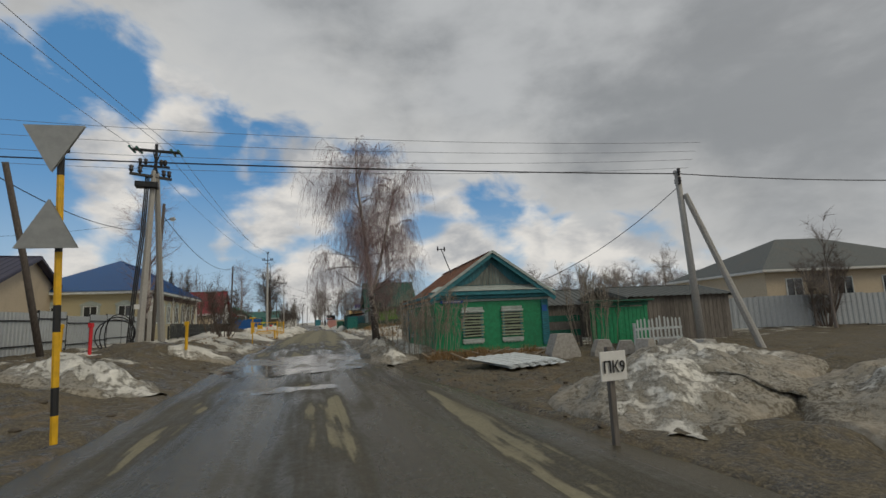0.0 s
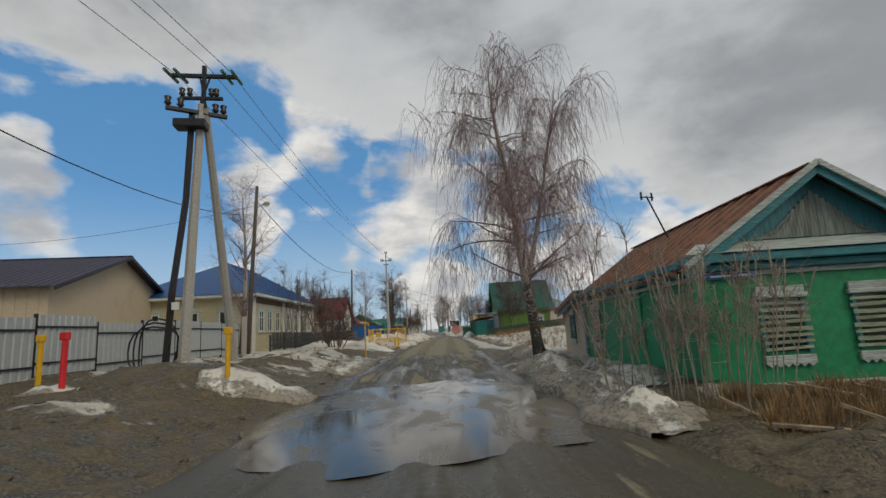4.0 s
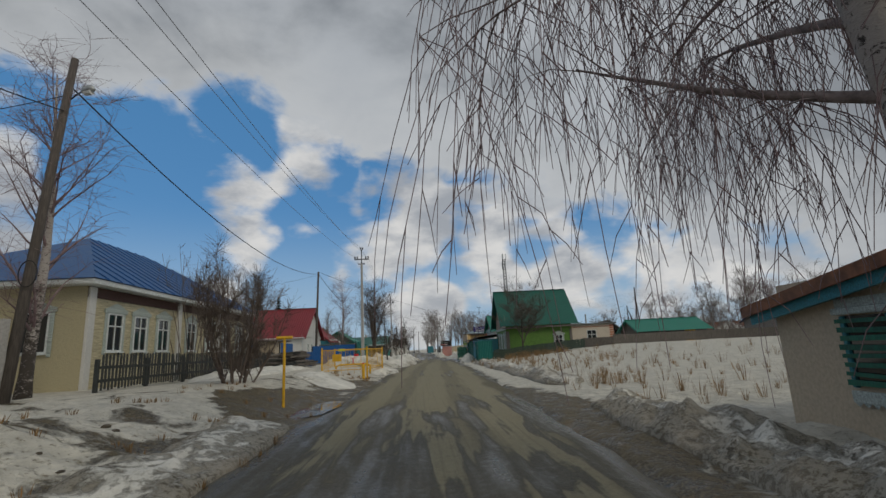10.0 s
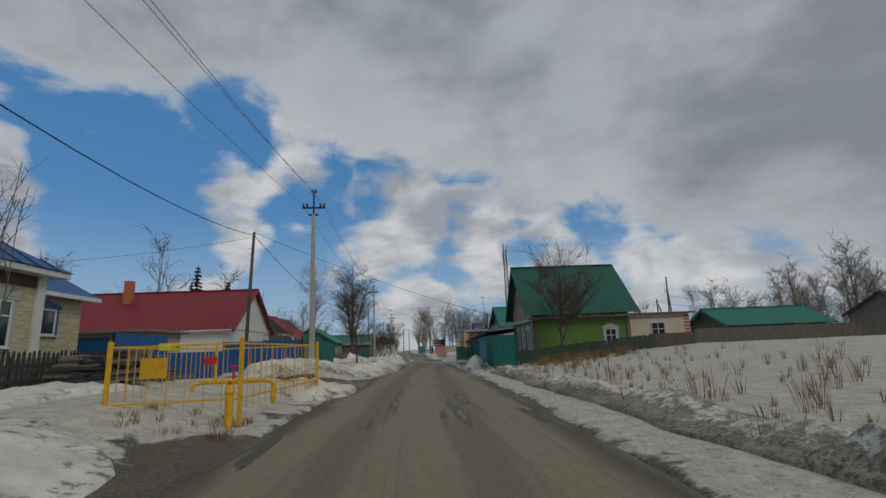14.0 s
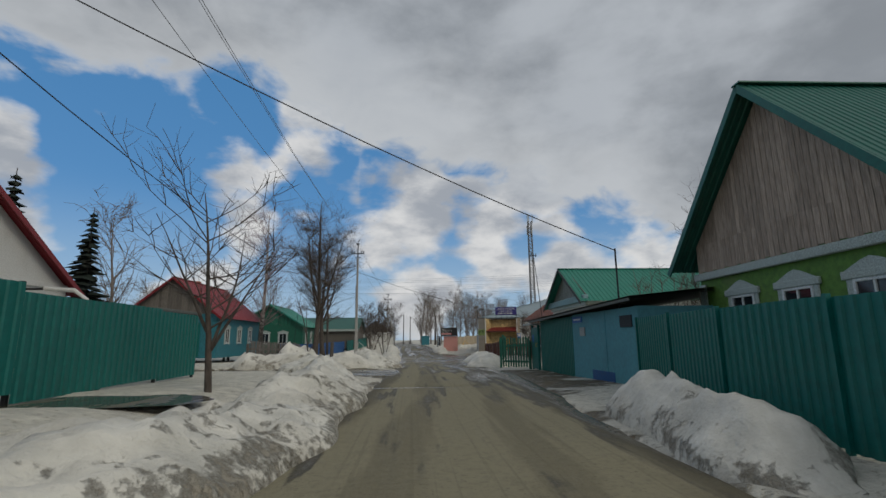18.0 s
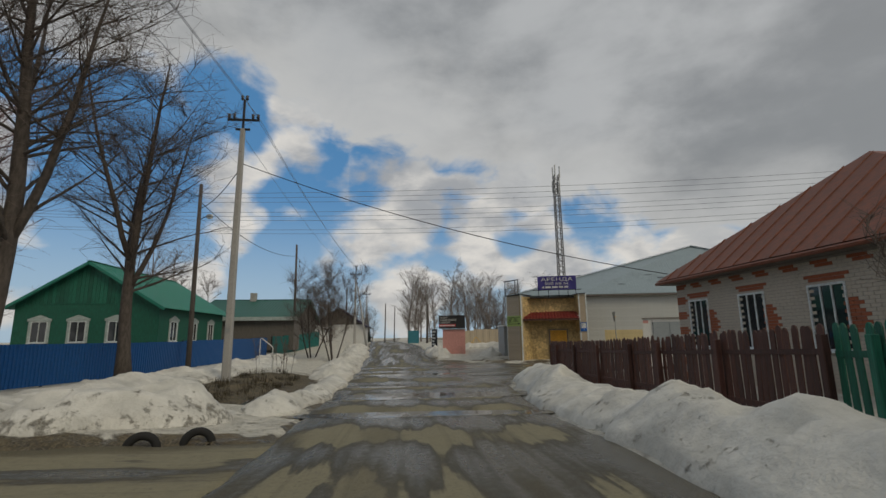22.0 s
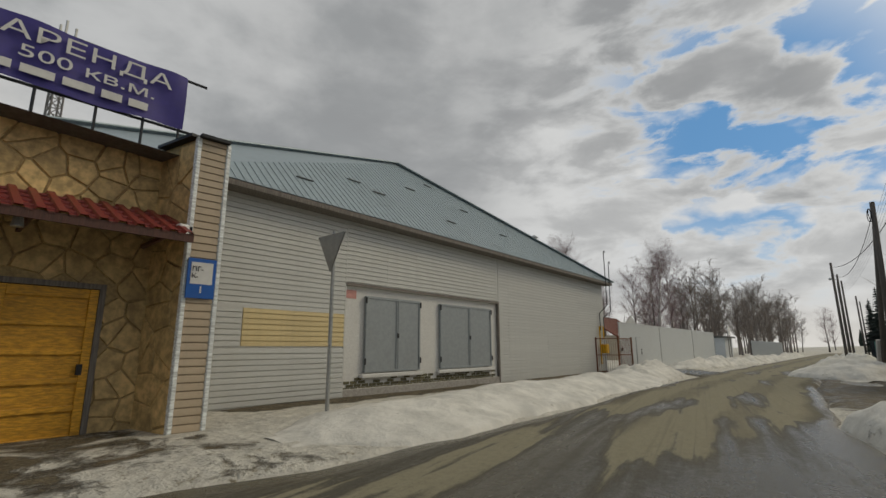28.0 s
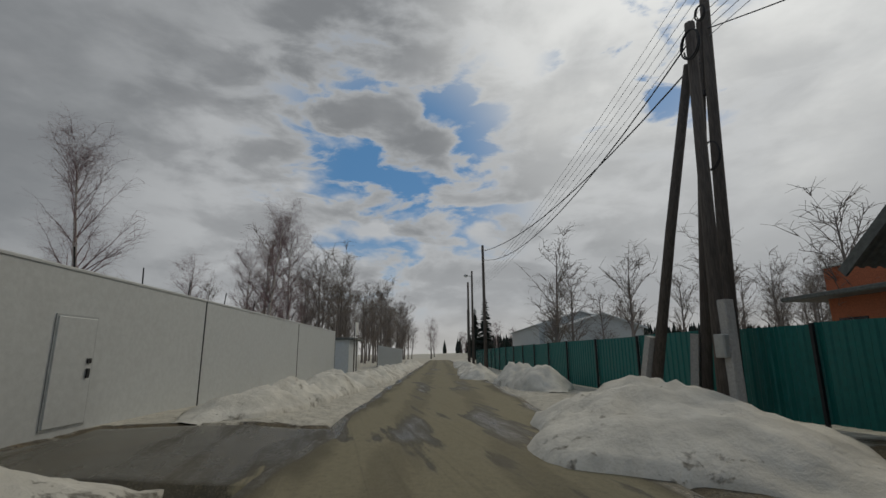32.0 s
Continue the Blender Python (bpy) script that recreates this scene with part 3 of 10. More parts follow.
def mesh_of(name, geo, base, mat, smooth=False):
    me = bpy.data.meshes.new(name)
    b = V3(base)
    me.from_pydata([tuple(q - b) for q in geo.p], [], geo.f)
    me.materials.append(mat)
    if smooth:
        me.polygons.foreach_set("use_smooth", [True] * len(me.polygons))
    return me


def thing(name, base, label, category, group="", kind=""):
    ob = new(name)
    ob.empty_display_size = 0.2
    ob.location = base
    return tagged(ob, label, category, group, kind)


def origin_of(ob):
    o = V3(ob.location)
    while ob.parent:
        ob = ob.parent
        o = o + V3(ob.location)
    return o


def part(name, geo, mat, parent, label="", smooth=False):
    ob = new(name, mesh_of(name, geo, origin_of(parent), mat, smooth))
    ob.parent = parent
    if label:
        tagged(ob, label)
    return ob


def solo(name, geo, mat, base, label, category, group="", kind="", smooth=False):
    ob = new(name, mesh_of(name, geo, base, mat, smooth))
    ob.location = base
    return tagged(ob, label, category, group, kind)


def share(ob, parent, shift):
    """Another object on the same mesh, moved by shift."""
    c = new(ob.name.split(".")[0], ob.data)
    c.parent = parent
    c.location = ob.location + V3(shift)
    return c


def vnoise(x, y, seed=0):
    """Smooth lattice noise in 0..1 for arrays."""
    x, y = np.asarray(x, float), np.asarray(y, float)
    xi, yi = np.floor(x).astype(np.int64), np.floor(y).astype(np.int64)
    fx, fy = x - xi, y - yi
    fx, fy = fx * fx * (3 - 2 * fx), fy * fy * (3 - 2 * fy)

    def h(i, j):
        n = (i * 374761393 + j * 668265263 + seed * 974711) & 0x7FFFFFFF
        n = ((n ^ (n >> 13)) * 1274126177) & 0x7FFFFFFF
        return ((n ^ (n >> 16)) & 0xFFFF) / 65535.0

    return (h(xi, yi) * (1 - fx) + h(xi + 1, yi) * fx) * (1 - fy) + (h(xi, yi + 1) * (1 - fx) + h(xi + 1, yi + 1) * fx) * fy


def fbm(x, y, seed=0, octaves=4):
    s, a, t = 0.0, 1.0, 0.0
    for o in range(octaves):
        s = s + a * vnoise(np.asarray(x) * 2**o, np.asarray(y) * 2**o, seed + o)
        t += a
        a *= 0.5
    return s / t


def sstep(x, lo, hi):
    t = np.clip((np.asarray(x, float) - lo) / (hi - lo), 0, 1)
    return t * t * (3 - 2 * t)


# ---------------------------------------------------------------- ground and roads
ROAD_Y = [0, 30, 42, 50, 60, 75, 87, 93, 97, 103, 111, 117, 125, 133, 136, 142, 150, 170, 230]
ROAD_L = [-5.2, -4.8, -4.7, -4.6, -4.2, -3.8, -3.2, -2.7, -2.3, -2.1, -1.8, -2.0, -2.2, -2.4, -2.5, -2.7, -3.0, -3.8, -7.0]
ROAD_R = [2.6, 1.2, 0.2, 0.2, 0.6, 1.4, 1.6, 1.7, 2.2, 2.6, 2.2, 2.5, 3.0, 3.9, 4.3, 4.2, 2.8, 1.6, -1.2]
SIDE_X = [2.0, 6.0, 9.0, 12.0, 18.0, 22.0, 27.0, 34.0, 44.0, 60.0, 94.0, 140.0]
SIDE_N = [148.4, 146.6, 145.0, 143.4, 142.2, 141.7, 140.8, 139.6, 137.5, 133.9, 126.2, 115.8]
SIDE_S = [133.0, 134.6, 136.3, 137.4, 137.7, 137.2, 136.5, 135.1, 132.9, 129.3, 121.6, 111.2]


PUDDLES = ((-2.35, 43.2, 2.1, 3.0, 4), (-2.4, 36.6, 0.9, 0.4, 5), (-4.05, 129.0, 0.65, 1.7, 0), (0.4, 128.6, 3.0, 0.75, 3), (0.7, 124.4, 2.6, 0.35, -2), (-0.1, 132.2, 2.6, 0.45, 0),
           (1.2, 138.2, 2.8, 0.7, 8), (-6.4, 93.2, 1.8, 0.8, 5), (-4.85, 60.2, 0.6, 1.6, -4), (-0.7, 99.2, 1.5, 0.22, 2), (0.9, 101.6, 0.9, 0.2, -4), (31.5, 134.4, 1.5, 0.5, -6))


# unpaved lanes and drives that open off the streets: x ends, then y edges at those ends
LANES = (("lane", -17.0, -3.0, (81.6, 79.6), (86.6, 83.4), 0.35, "dry muddy lane between snow banks"),
         ("lane", -15.0, -1.6, (104.4, 103.4), (106.4, 107.2), 0.95, "wet dark lane between snow banks"),
         ("lane", -15.0, -1.7, (116.8, 115.9), (119.4, 121.6), 0.30, "dry muddy lane beside a bare tree"),
         ("driveway", 34.2, 38.2, (139.0, 138.3), (143.4, 142.2), 0.85, "wet asphalt drive before a white fence"))


def lane_edges(k, x):
    _, x0, x1, lo, hi, _, _ = LANES[k]
    f = np.clip((x - x0) / (x1 - x0), 0, 1)
    return lo[0] + (lo[1] - lo[0]) * f, hi[0] + (hi[1] - hi[0]) * f


def in_lane(x, y):
    """Metres inside the nearest lane, less than nothing outside."""
    best = np.full(np.broadcast(x, y).shape, -9.0)
    for k, (_, x0, x1, *_r) in enumerate(LANES):
        lo, hi = lane_edges(k, x)
        best = np.maximum(best, np.minimum(np.minimum(x - x0, x1 - x), np.minimum(y - lo, hi - y)))
    return best


def dug(x, y):
    """Hollows in which meltwater stands."""
    x, y = np.asarray(x, float), np.asarray(y, float)
    d = 0 * x
    for cx, cy, rx, ry, _ in PUDDLES:
        q = ((x - cx) / (rx * 1.2)) ** 2 + ((y - cy) / (ry * 1.2)) ** 2
        d = np.maximum(d, np.exp(-q * q) * (0.85 + 0.3 * fbm(x * 1.7, y * 1.7, 15, 3)))
    return 0.085 * d


def road_z(y):
    return -0.7 * sstep(y, 104, 135) + 0.95 * sstep(y, 147, 172)


def base_z(x, y):
    """The street falls to the crossing; the side street runs on level."""
    x, y = np.asarray(x, float), np.asarray(y, float)
    flat = sstep(x, 11, 24) * sstep(y, 98, 112)
    return road_z(y) * (1 - flat) - 0.7 * flat


def ground_z(x, y):
    """Lie of the land beside the roads."""
    x, y = np.asarray(x, float), np.asarray(y, float)
    z = base_z(x, y)
    left = np.interp(y, ROAD_Y, ROAD_L)
    right = np.interp(y, ROAD_Y, ROAD_R)
    bank = np.interp(y, [0, 30, 45, 90, 100, 125, 150], [0.1, 0.25, 0.65, 0.55, 0.3, 0.25, 0.5])
    z = z + bank * sstep(left - x, 0.2, 3.2) * (1 - 0.85 * sstep(in_lane(x, y), -0.8, 0.3))
    rise = np.interp(y, [40, 56, 70, 92, 100, 108, 134, 140], [0, 0.02, 0.055, 0.075, 0.04, 0.03, 0.03, 0.0])
    z = z + np.clip((x - right - 0.4) * rise, 0, 0.95) * (1 - sstep(x, 10, 20) * sstep(y, 100, 112))
    side = np.interp(x, SIDE_X, SIDE_N) - y
    z = np.where(x > 6, z + 0.12 * sstep(-side, 0.2, 1.5), z)
    far = np.hypot(x - 5, y - 85)
    z = z - dug(x, y)
    # roadside ditch by the power pole
    z = z - 0.28 * np.exp(-(((x + 4.7) / 1.0) ** 2)) * sstep(y, 125.5, 127.5) * (1 - sstep(y, 134.5, 137.5))
    # spoil heap round the pole at the crossing and churned mud about it
    z = z + 0.38 * np.exp(-(((x + 6.7) / 1.9) ** 2 + ((y - 45.2) / 1.6) ** 2))
    churn = sstep(y, 22, 27) * (1 - sstep(y, 54, 62)) * sstep(np.maximum(left - x, x - right), -0.2, 0.8) * (1 - sstep(np.abs(x), 12, 16))
    z = z + churn * (0.30 * (fbm(x * 1.1, y * 1.1, 31, 4) - 0.5) + 0.15 * (fbm(x * 3.4, y * 3.4, 35, 2) - 0.5))
    z = z + 0.10 * (fbm(x * 0.35, y * 0.35, 3) - 0.5) * sstep(np.maximum(left - x, x - right), 0.3, 2.0)
    z = z * (1 - sstep(far, 160, 420)) + sstep(far, 160, 420) * 0.1
    return z


def in_road(x, y):
    left, right = np.interp(y, ROAD_Y, ROAD_L), np.interp(y, ROAD_Y, ROAD_R)
    main = np.minimum(x - left, right - x)
    side = np.where((x > 2) & (x < 140), np.minimum(np.interp(x, SIDE_X, SIDE_N) - y, y - np.interp(x, SIDE_X, SIDE_S)), -9)
    return np.maximum(np.maximum(main, side), in_lane(x, y))


def snow_cover(x, y):
    """How much snow lies: little in the churned ground by the first crossing, most on the field and along the far fences."""
    right = np.interp(y, ROAD_Y, ROAD_R)
    left = np.interp(y, ROAD_Y, ROAD_L)
    edge = np.maximum(left - x, x - right)
    c = np.interp(y, [0, 36, 44, 52, 62, 75, 95, 300], [0.16, 0.12, 0.22, 0.40, 0.55, 0.60, 0.66, 0.62])
    c = c + np.where(x > right, np.interp(y, [0, 40, 47, 56, 64, 90], [0.1, -0.1, 0.25, 0.25, 0.18, 0.05]), 0)
    c = c + np.where((x < left) & (y > 60) & (y < 80), 0.10, 0)
    c = c - 0.50 * sstep(x - right, -0.3, 0.2) * (1 - sstep(x - right + 1.6 * (fbm(x * 0.9, y * 0.5, 71, 3) - 0.5), 0.5, 1.5)) * sstep(y, 50, 54) * (1 - sstep(y, 59, 65))
    c = c - 0.28 * sstep(x, -8.0, -6.5) * (x < left) * sstep(y, 62, 64) * (1 - sstep(y, 69, 71))
    c = c - 0.55 * (1 - sstep(np.hypot((x + 5.2) / 1.5, (y - 60.0) / 2.8), 0.7, 1.3))
    yard = sstep(x, 19, 23) * (1 - sstep(x, 33.5, 35.5)) * sstep(y, 128, 131) * (1 - sstep(y, 136, 138))
    lane = sstep(in_lane(x, y), -0.9, 0.1)
    c = c - 0.34 * sstep(x, 2.0, 3.0) * (1 - sstep(x, 12.0, 13.0)) * sstep(y, 143, 144) * (1 - sstep(y, 150.5, 151.5))
    c = c - 0.65 * np.exp(-(((x + 5.2) / 1.7) ** 4)) * sstep(y, 125.5, 127.5) * (1 - sstep(y, 135, 138))
    apron = sstep(x, right - 0.5, right + 0.5) * (1 - sstep(x, 4.6, 5.2)) * sstep(y, 96.5, 98.5) * (1 - sstep(y, 105.0, 106.6))
    c = c - 0.8 * yard - 0.55 * lane - 0.38 * apron - 0.85 * sstep(x, 13.5, 15) * (1 - sstep(x, 33, 35)) * sstep(y - np.interp(x, [13, 34], [148.3, 144.1]), -1.2, -0.3)
    return c + 0.15 * sstep(edge, 0.4, 2.0) - 0.2 * sstep(-edge, -0.6, 0.2)


def grid_mesh(name, xs, ys, zfun, mat, attrs, lift=0.0, keep=None):
    X, Y = np.meshgrid(xs, ys)
    Z = zfun(X, Y) + lift
    nx, ny = len(xs), len(ys)
    me = bpy.data.meshes.new(name)
    verts = np.stack([X, Y, Z], -1).reshape(-1, 3)
    idx = np.arange(nx * ny).reshape(ny, nx)
    quads = np.stack([idx[:-1, :-1], idx[:-1, 1:], idx[1:, 1:], idx[1:, :-1]], -1).reshape(-1, 4)
    if keep is not None:
        quads = quads[keep(X, Y)[:-1, :-1].reshape(-1)]
    return array_mesh(me, verts, quads, mat, {k: f(X, Y).reshape(-1) for k, f in attrs.items()})


def array_mesh(me, verts, quads, mat, attrs=(), smooth=True):
    me.vertices.add(len(verts))
    me.vertices.foreach_set("co", np.asarray(verts, np.float32).ravel())
    me.loops.add(quads.size)
    me.loops.foreach_set("vertex_index", quads.astype(np.int32).ravel())
    me.polygons.add(len(quads))
    me.polygons.foreach_set("loop_start", np.arange(len(quads), dtype=np.int32) * 4)
    me.polygons.foreach_set("loop_total", np.full(len(quads), 4, np.int32))
    me.update(calc_edges=True)
    if smooth:
        me.polygons.foreach_set("use_smooth", [True] * len(quads))
    me.materials.append(mat)
    for k in attrs or ():
        a = me.attributes.new(k, "FLOAT", "POINT")
        a.data.foreach_set("value", np.asarray(attrs[k], np.float32))
    return me


def spaced(lo, hi, near0, near1, step, grow=1.22):
    """Even steps in the near stretch, growing ones outside it."""
    mid = list(np.arange(near0, near1 + step / 2, step))
    left, s, x = [], step, near0
    while x > lo:
        s *= grow
        x -= s
        left.append(x)
    right, s, x = [], step, mid[-1]
    while x < hi:
        s *= grow
        x += s
        right.append(x)
    return np.array(left[::-1] + mid + right)


def sunk(x, y):
    return ground_z(x, y) - 0.20 * sstep(in_road(x, y), -0.15, 0.25)


def joined(*runs):
    q = np.concatenate(runs)
    return q[np.concatenate([[True], np.diff(q) > 1e-3])]


gx = spaced(-2600, 2600, -20, 104, 0.4)
gx = joined(gx[gx < -13], np.arange(-13, 9.5, 0.17), gx[gx > 9.5])
gy = spaced(-2600, 2600, 18, 164, 0.4)
gy = joined(gy[gy < 26], np.arange(26, 65, 0.17), gy[gy > 65])
ground = new("ground", grid_mesh("ground", gx, gy, sunk, M_GROUND, {
    "snow": snow_cover,
    "wet": lambda x, y: np.clip(sstep(in_road(x, y), -3.5, 0.0) + np.interp(y, [30, 48, 60], [0.6, 0.5, 0.0]), 0, 1)}))
tagged(ground, "thawing ground of old snow, mud and dead grass", "ground", kind="structure")


def wetness(x, y):
    w_ = np.interp(y, [0, 34, 40, 54, 62, 84, 92, 100, 122, 150], [0.95, 0.95, 0.95, 0.65, 0.15, 0.10, 0.25, 0.36, 0.42, 0.75])
    right = np.interp(y, ROAD_Y, ROAD_R)
    edge = np.minimum(x - np.interp(y, ROAD_Y, ROAD_L), right - x)
    bars = 0.62 * np.sin(y * 1.9 + 0.6 * np.sin(x * 1.3)) * sstep(y, 116, 124) * (1 - sstep(y, 141, 150))
    bars = bars + 0.9 * (fbm(x * 2.4, y * 0.22, 19, 3) - 0.5) * sstep(y, 86, 94)
    return np.clip(w_ * 0.75 + 0.30 * (1 - sstep(edge, 0.0, 1.1)) + 0.22 * sstep(y, 90, 100) * sstep(x, -1.0, 1.5) + bars * 0.6 + 0.5 * (fbm(x * 0.6, y * 0.35, 9) - 0.5), 0, 1)


def surf_z(x, y):
    """Road surface without its crown."""
    return base_z(x, y) + 0.03 + 0.03 * (fbm(x * 0.5, y * 0.3, 12) - 0.5) + 0.02 * (fbm(x * 1.8, y * 1.2, 14, 3) - 0.5) - dug(x, y)


def road_strip(name, along, lo, hi, swap, lift, label):
    n, m = len(along), 37
    t = np.linspace(0, 1, m)
    A = np.repeat(along[:, None], m, 1)
    wob = 0.35 * (fbm(along * 0.55, along * 0 + 3.1, 5) - 0.5)
    wob2 = 0.35 * (fbm(along * 0.55, along * 0 + 8.3, 6) - 0.5)
    B = (lo + wob)[:, None] * (1 - t) + (hi + wob2)[:, None] * t
    X, Y = (A, B) if swap else (B, A)
    Z = surf_z(X, Y) + lift - 0.03 + 0.03 * np.sin(np.pi * t) - 0.03
    if not swap:
        rough = 1 - sstep(Y, 50, 64)
        Z = Z + rough * (0.030 * np.cos((t - 0.5) * 31 + 1.2 * fbm(Y * 0.2, Y * 0 + 2, 3)) + 0.045 * (fbm(X * 2.1, Y * 1.2, 41, 3) - 0.5) - 0.015) * (1 - 0.8 * np.clip(dug(X, Y) / 0.05, 0, 1))
    Z = Z - 0.10 * (np.abs(t - 0.5) > 0.49)
    me = bpy.data.meshes.new(name)
    idx = np.arange(n * m).reshape(n, m)
    q = np.stack([idx[:-1, :-1], idx[:-1, 1:], idx[1:, 1:], idx[1:, :-1]], -1).reshape(-1, 4)
    if swap:
        q = q[:, ::-1]
    attrs = {"across": np.repeat(t[None], n, 0).reshape(-1), "wet": (wetness(X, Y) if not swap else np.clip(np.interp(X, [6, 18, 26, 40], [0.75, 0.45, 0.12, 0.10]) + 1.1 * (fbm(X * 0.3, Y * 0.5, 4) - 0.5) + 0.4 * (np.abs(t - 0.5) > 0.42), 0, 1)).reshape(-1)}
    me = array_mesh(me, np.stack([X, Y, Z], -1).reshape(-1, 3), q, M_SIDE if swap else M_ROAD, attrs)
    return tagged(new(name, me), label, "road", kind="structure")


ys = np.arange(2, 228, 0.3)
road_strip("road", ys, np.interp(ys, ROAD_Y, ROAD_L) - 0.1, np.interp(ys, ROAD_Y, ROAD_R) + 0.1, False, 0.03, "worn muddy village street with wet wheel tracks")
xs = np.arange(2.4, 138, 0.3)
road_strip("side_road", xs, np.interp(xs, SIDE_X, SIDE_S) - 0.1, np.interp(xs, SIDE_X, SIDE_N) + 0.1, True, 0.045, "damp asphalt side street along a long fence")


def lane_strip(k):
    name, x0, x1, _, _, wet, label = LANES[k]
    along = np.arange(x0, x1 + 0.01, 0.2)
    n, m = len(along), 25
    t = np.linspace(0, 1, m)
    lo, hi = lane_edges(k, along)
    wob = 0.5 * (fbm(along * 0.7, along * 0 + 2.2 + k, 15) - 0.5)
    X = np.repeat(along[:, None], m, 1)
    Y = (lo - 0.15 + wob)[:, None] * (1 - t) + (hi + 0.15 - wob)[:, None] * t
    Z = ground_z(X, Y) + 0.012 + 0.03 * (fbm(X * 1.9, Y * 1.9, 51, 3) - 0.5) - 0.12 * (np.abs(t - 0.5) > 0.49)
    Z[0] -= 0.3
    Z[-1] -= 0.3
    idx = np.arange(n * m).reshape(n, m)
    q = np.stack([idx[:-1, :-1], idx[:-1, 1:], idx[1:, 1:], idx[1:, :-1]], -1).reshape(-1, 4)[:, ::-1]
    attrs = {"across": np.repeat(t[None], n, 0).reshape(-1), "wet": np.clip(wet + 0.9 * (fbm(X * 0.8, Y * 0.8, 61, 3) - 0.5), 0, 1).reshape(-1)}
    me = array_mesh(bpy.data.meshes.new(name), np.stack([X, Y, Z], -1).reshape(-1, 3), q, M_SIDE, attrs)
    return tagged(new(name, me), label, "road", kind="structure")


for k in range(len(LANES)):
    lane_strip(k)


def patch(name, cx, cy, rx, ry, z, mat, label, category, turn=0.0, seed=1, kind=""):
    """A flat sheet with an irregular shore."""
    n = 56
    g = Geo((cx, cy, z), turn)
    pts = []
    for i in range(n):
        a = 2 * math.pi * i / n
        r = 0.62 + 0.75 * float(fbm(2.0 + 1.6 * math.cos(a), 5.0 + 1.6 * math.sin(a), seed, 4))
        pts.append((rx * r * math.cos(a), ry * r * math.sin(a), 0))
    g.face(*pts)
    return solo(name, g, mat, (cx, cy, z), label, category, "puddles", kind)


for i, (cx, cy, rx, ry, turn) in enumerate(PUDDLES):
    lo = float(surf_z(cx, cy)) if float(in_road(cx, cy)) > 0 else float(ground_z(cx, cy))
    patch("puddle", cx, cy, rx * 1.25, ry * 1.25, lo + (0.042 if float(in_road(cx, cy)) > 0 else 0.03), M_WATER, "shallow meltwater puddle on the street", "puddle", turn, 20 + i)


def snow_bank(path, width, height, label, dirt=0.5, seed=1, lump=0.5, step=0.2):
    """A ploughed ridge along a line of plan points."""
    pts = [np.array(q, float) for q in path]
    seg = [np.linalg.norm(b - a) for a, b in zip(pts, pts[1:])]
    total = sum(seg)
    s = np.linspace(0, total, max(int(total / step), 8))
    cum = np.concatenate([[0], np.cumsum(seg)])
    cx, cy = np.interp(s, cum, [q[0] for q in pts]), np.interp(s, cum, [q[1] for q in pts])
    dx, dy = np.gradient(cx), np.gradient(cy)
    ln = np.hypot(dx, dy)
    nx, ny = -dy / ln, dx / ln
    m = 29
    t = np.linspace(-1, 1, m)
    ends = sstep(s, 0, width * 0.7) * sstep(total - s, 0, width * 0.7)
    wid = width * (0.7 + 0.6 * fbm(s * 0.45, s * 0 + 1.7, seed, 3)) * (0.35 + 0.65 * ends)
    off = 0.35 * width * (fbm(s * 0.35, s * 0 + 6.7, seed + 2, 3) - 0.5)
    X = cx[:, None] + nx[:, None] * (off[:, None] + wid[:, None] * t / 2 * 1.25)
    Y = cy[:, None] + ny[:, None] * (off[:, None] + wid[:, None] * t / 2 * 1.25)
    prof = np.maximum(1 - np.abs(t) ** 1.7, 0)
    hgt = height * (0.45 + 1.1 * fbm(s * 0.5, s * 0 + 3.3, seed + 4, 3))
    Z = (hgt * ends)[:, None] * prof * (1 - lump + lump * np.clip((0.6 * fbm(X * 1.2, Y * 1.2, seed + 7, 3) + 0.4 * fbm(X * 3.6, Y * 3.6, seed + 8, 3) - 0.27) * 3.2, 0.05, 1.7)) + (0.16 + 0.25 * dirt) * height * (fbm(X * 3.2, Y * 3.2, seed + 9, 4) - 0.5) * prof**0.5
    G = np.where(in_road(X, Y) > 0, base_z(X, Y) + 0.03, ground_z(X, Y))
    Z = G + Z - 0.24 * (1 - sstep(prof, 0.0, 0.25))
    n = len(s)
    idx = np.arange(n * m).reshape(n, m)
    q = np.stack([idx[:-1, :-1], idx[:-1, 1:], idx[1:, 1:], idx[1:, :-1]], -1).reshape(-1, 4)[:, ::-1]
    side = np.clip(1.1 - prof * 1.1, 0, 1)
    D = dirt * (0.55 + 0.9 * side) + 0 * X
    me = bpy.data.meshes.new("snow_bank")
    me = array_mesh(me, np.stack([X, Y, Z], -1).reshape(-1, 3), q, M_SNOW, {"dirt": D.reshape(-1)})
    return tagged(new("snow_bank", me), label, "snow bank", "snow banks", "stuff")


OLD, WHITE_ = "dirty old snow ridge beside the street", "ploughed snow ridge melting beside the street"
snow_bank([(1.9, 30.2), (3.0, 32.0), (5.0, 33.4), (7.2, 34.6), (9.4, 35.4)], 2.9, 0.55, "dirt-crusted snow heap at the crossing", 0.95, 3, 0.35, 0.1)
snow_bank([(3.2, 28.0), (6.0, 30.5), (9.6, 32.0)], 2.6, 0.42, "dirt-crusted snow heap at the crossing", 1.05, 4, 0.7, 0.1)
snow_bank([(-5.0, 37.0), (-6.6, 38.2), (-8.6, 39.6)], 1.7, 0.5, "dirty snow heap below a warning sign", 0.8, 5, 0.8)
snow_bank([(-6.5, 44.2), (-5.0, 44.6), (-4.6, 45.4)], 0.9, 0.2, OLD, 0.7, 6)
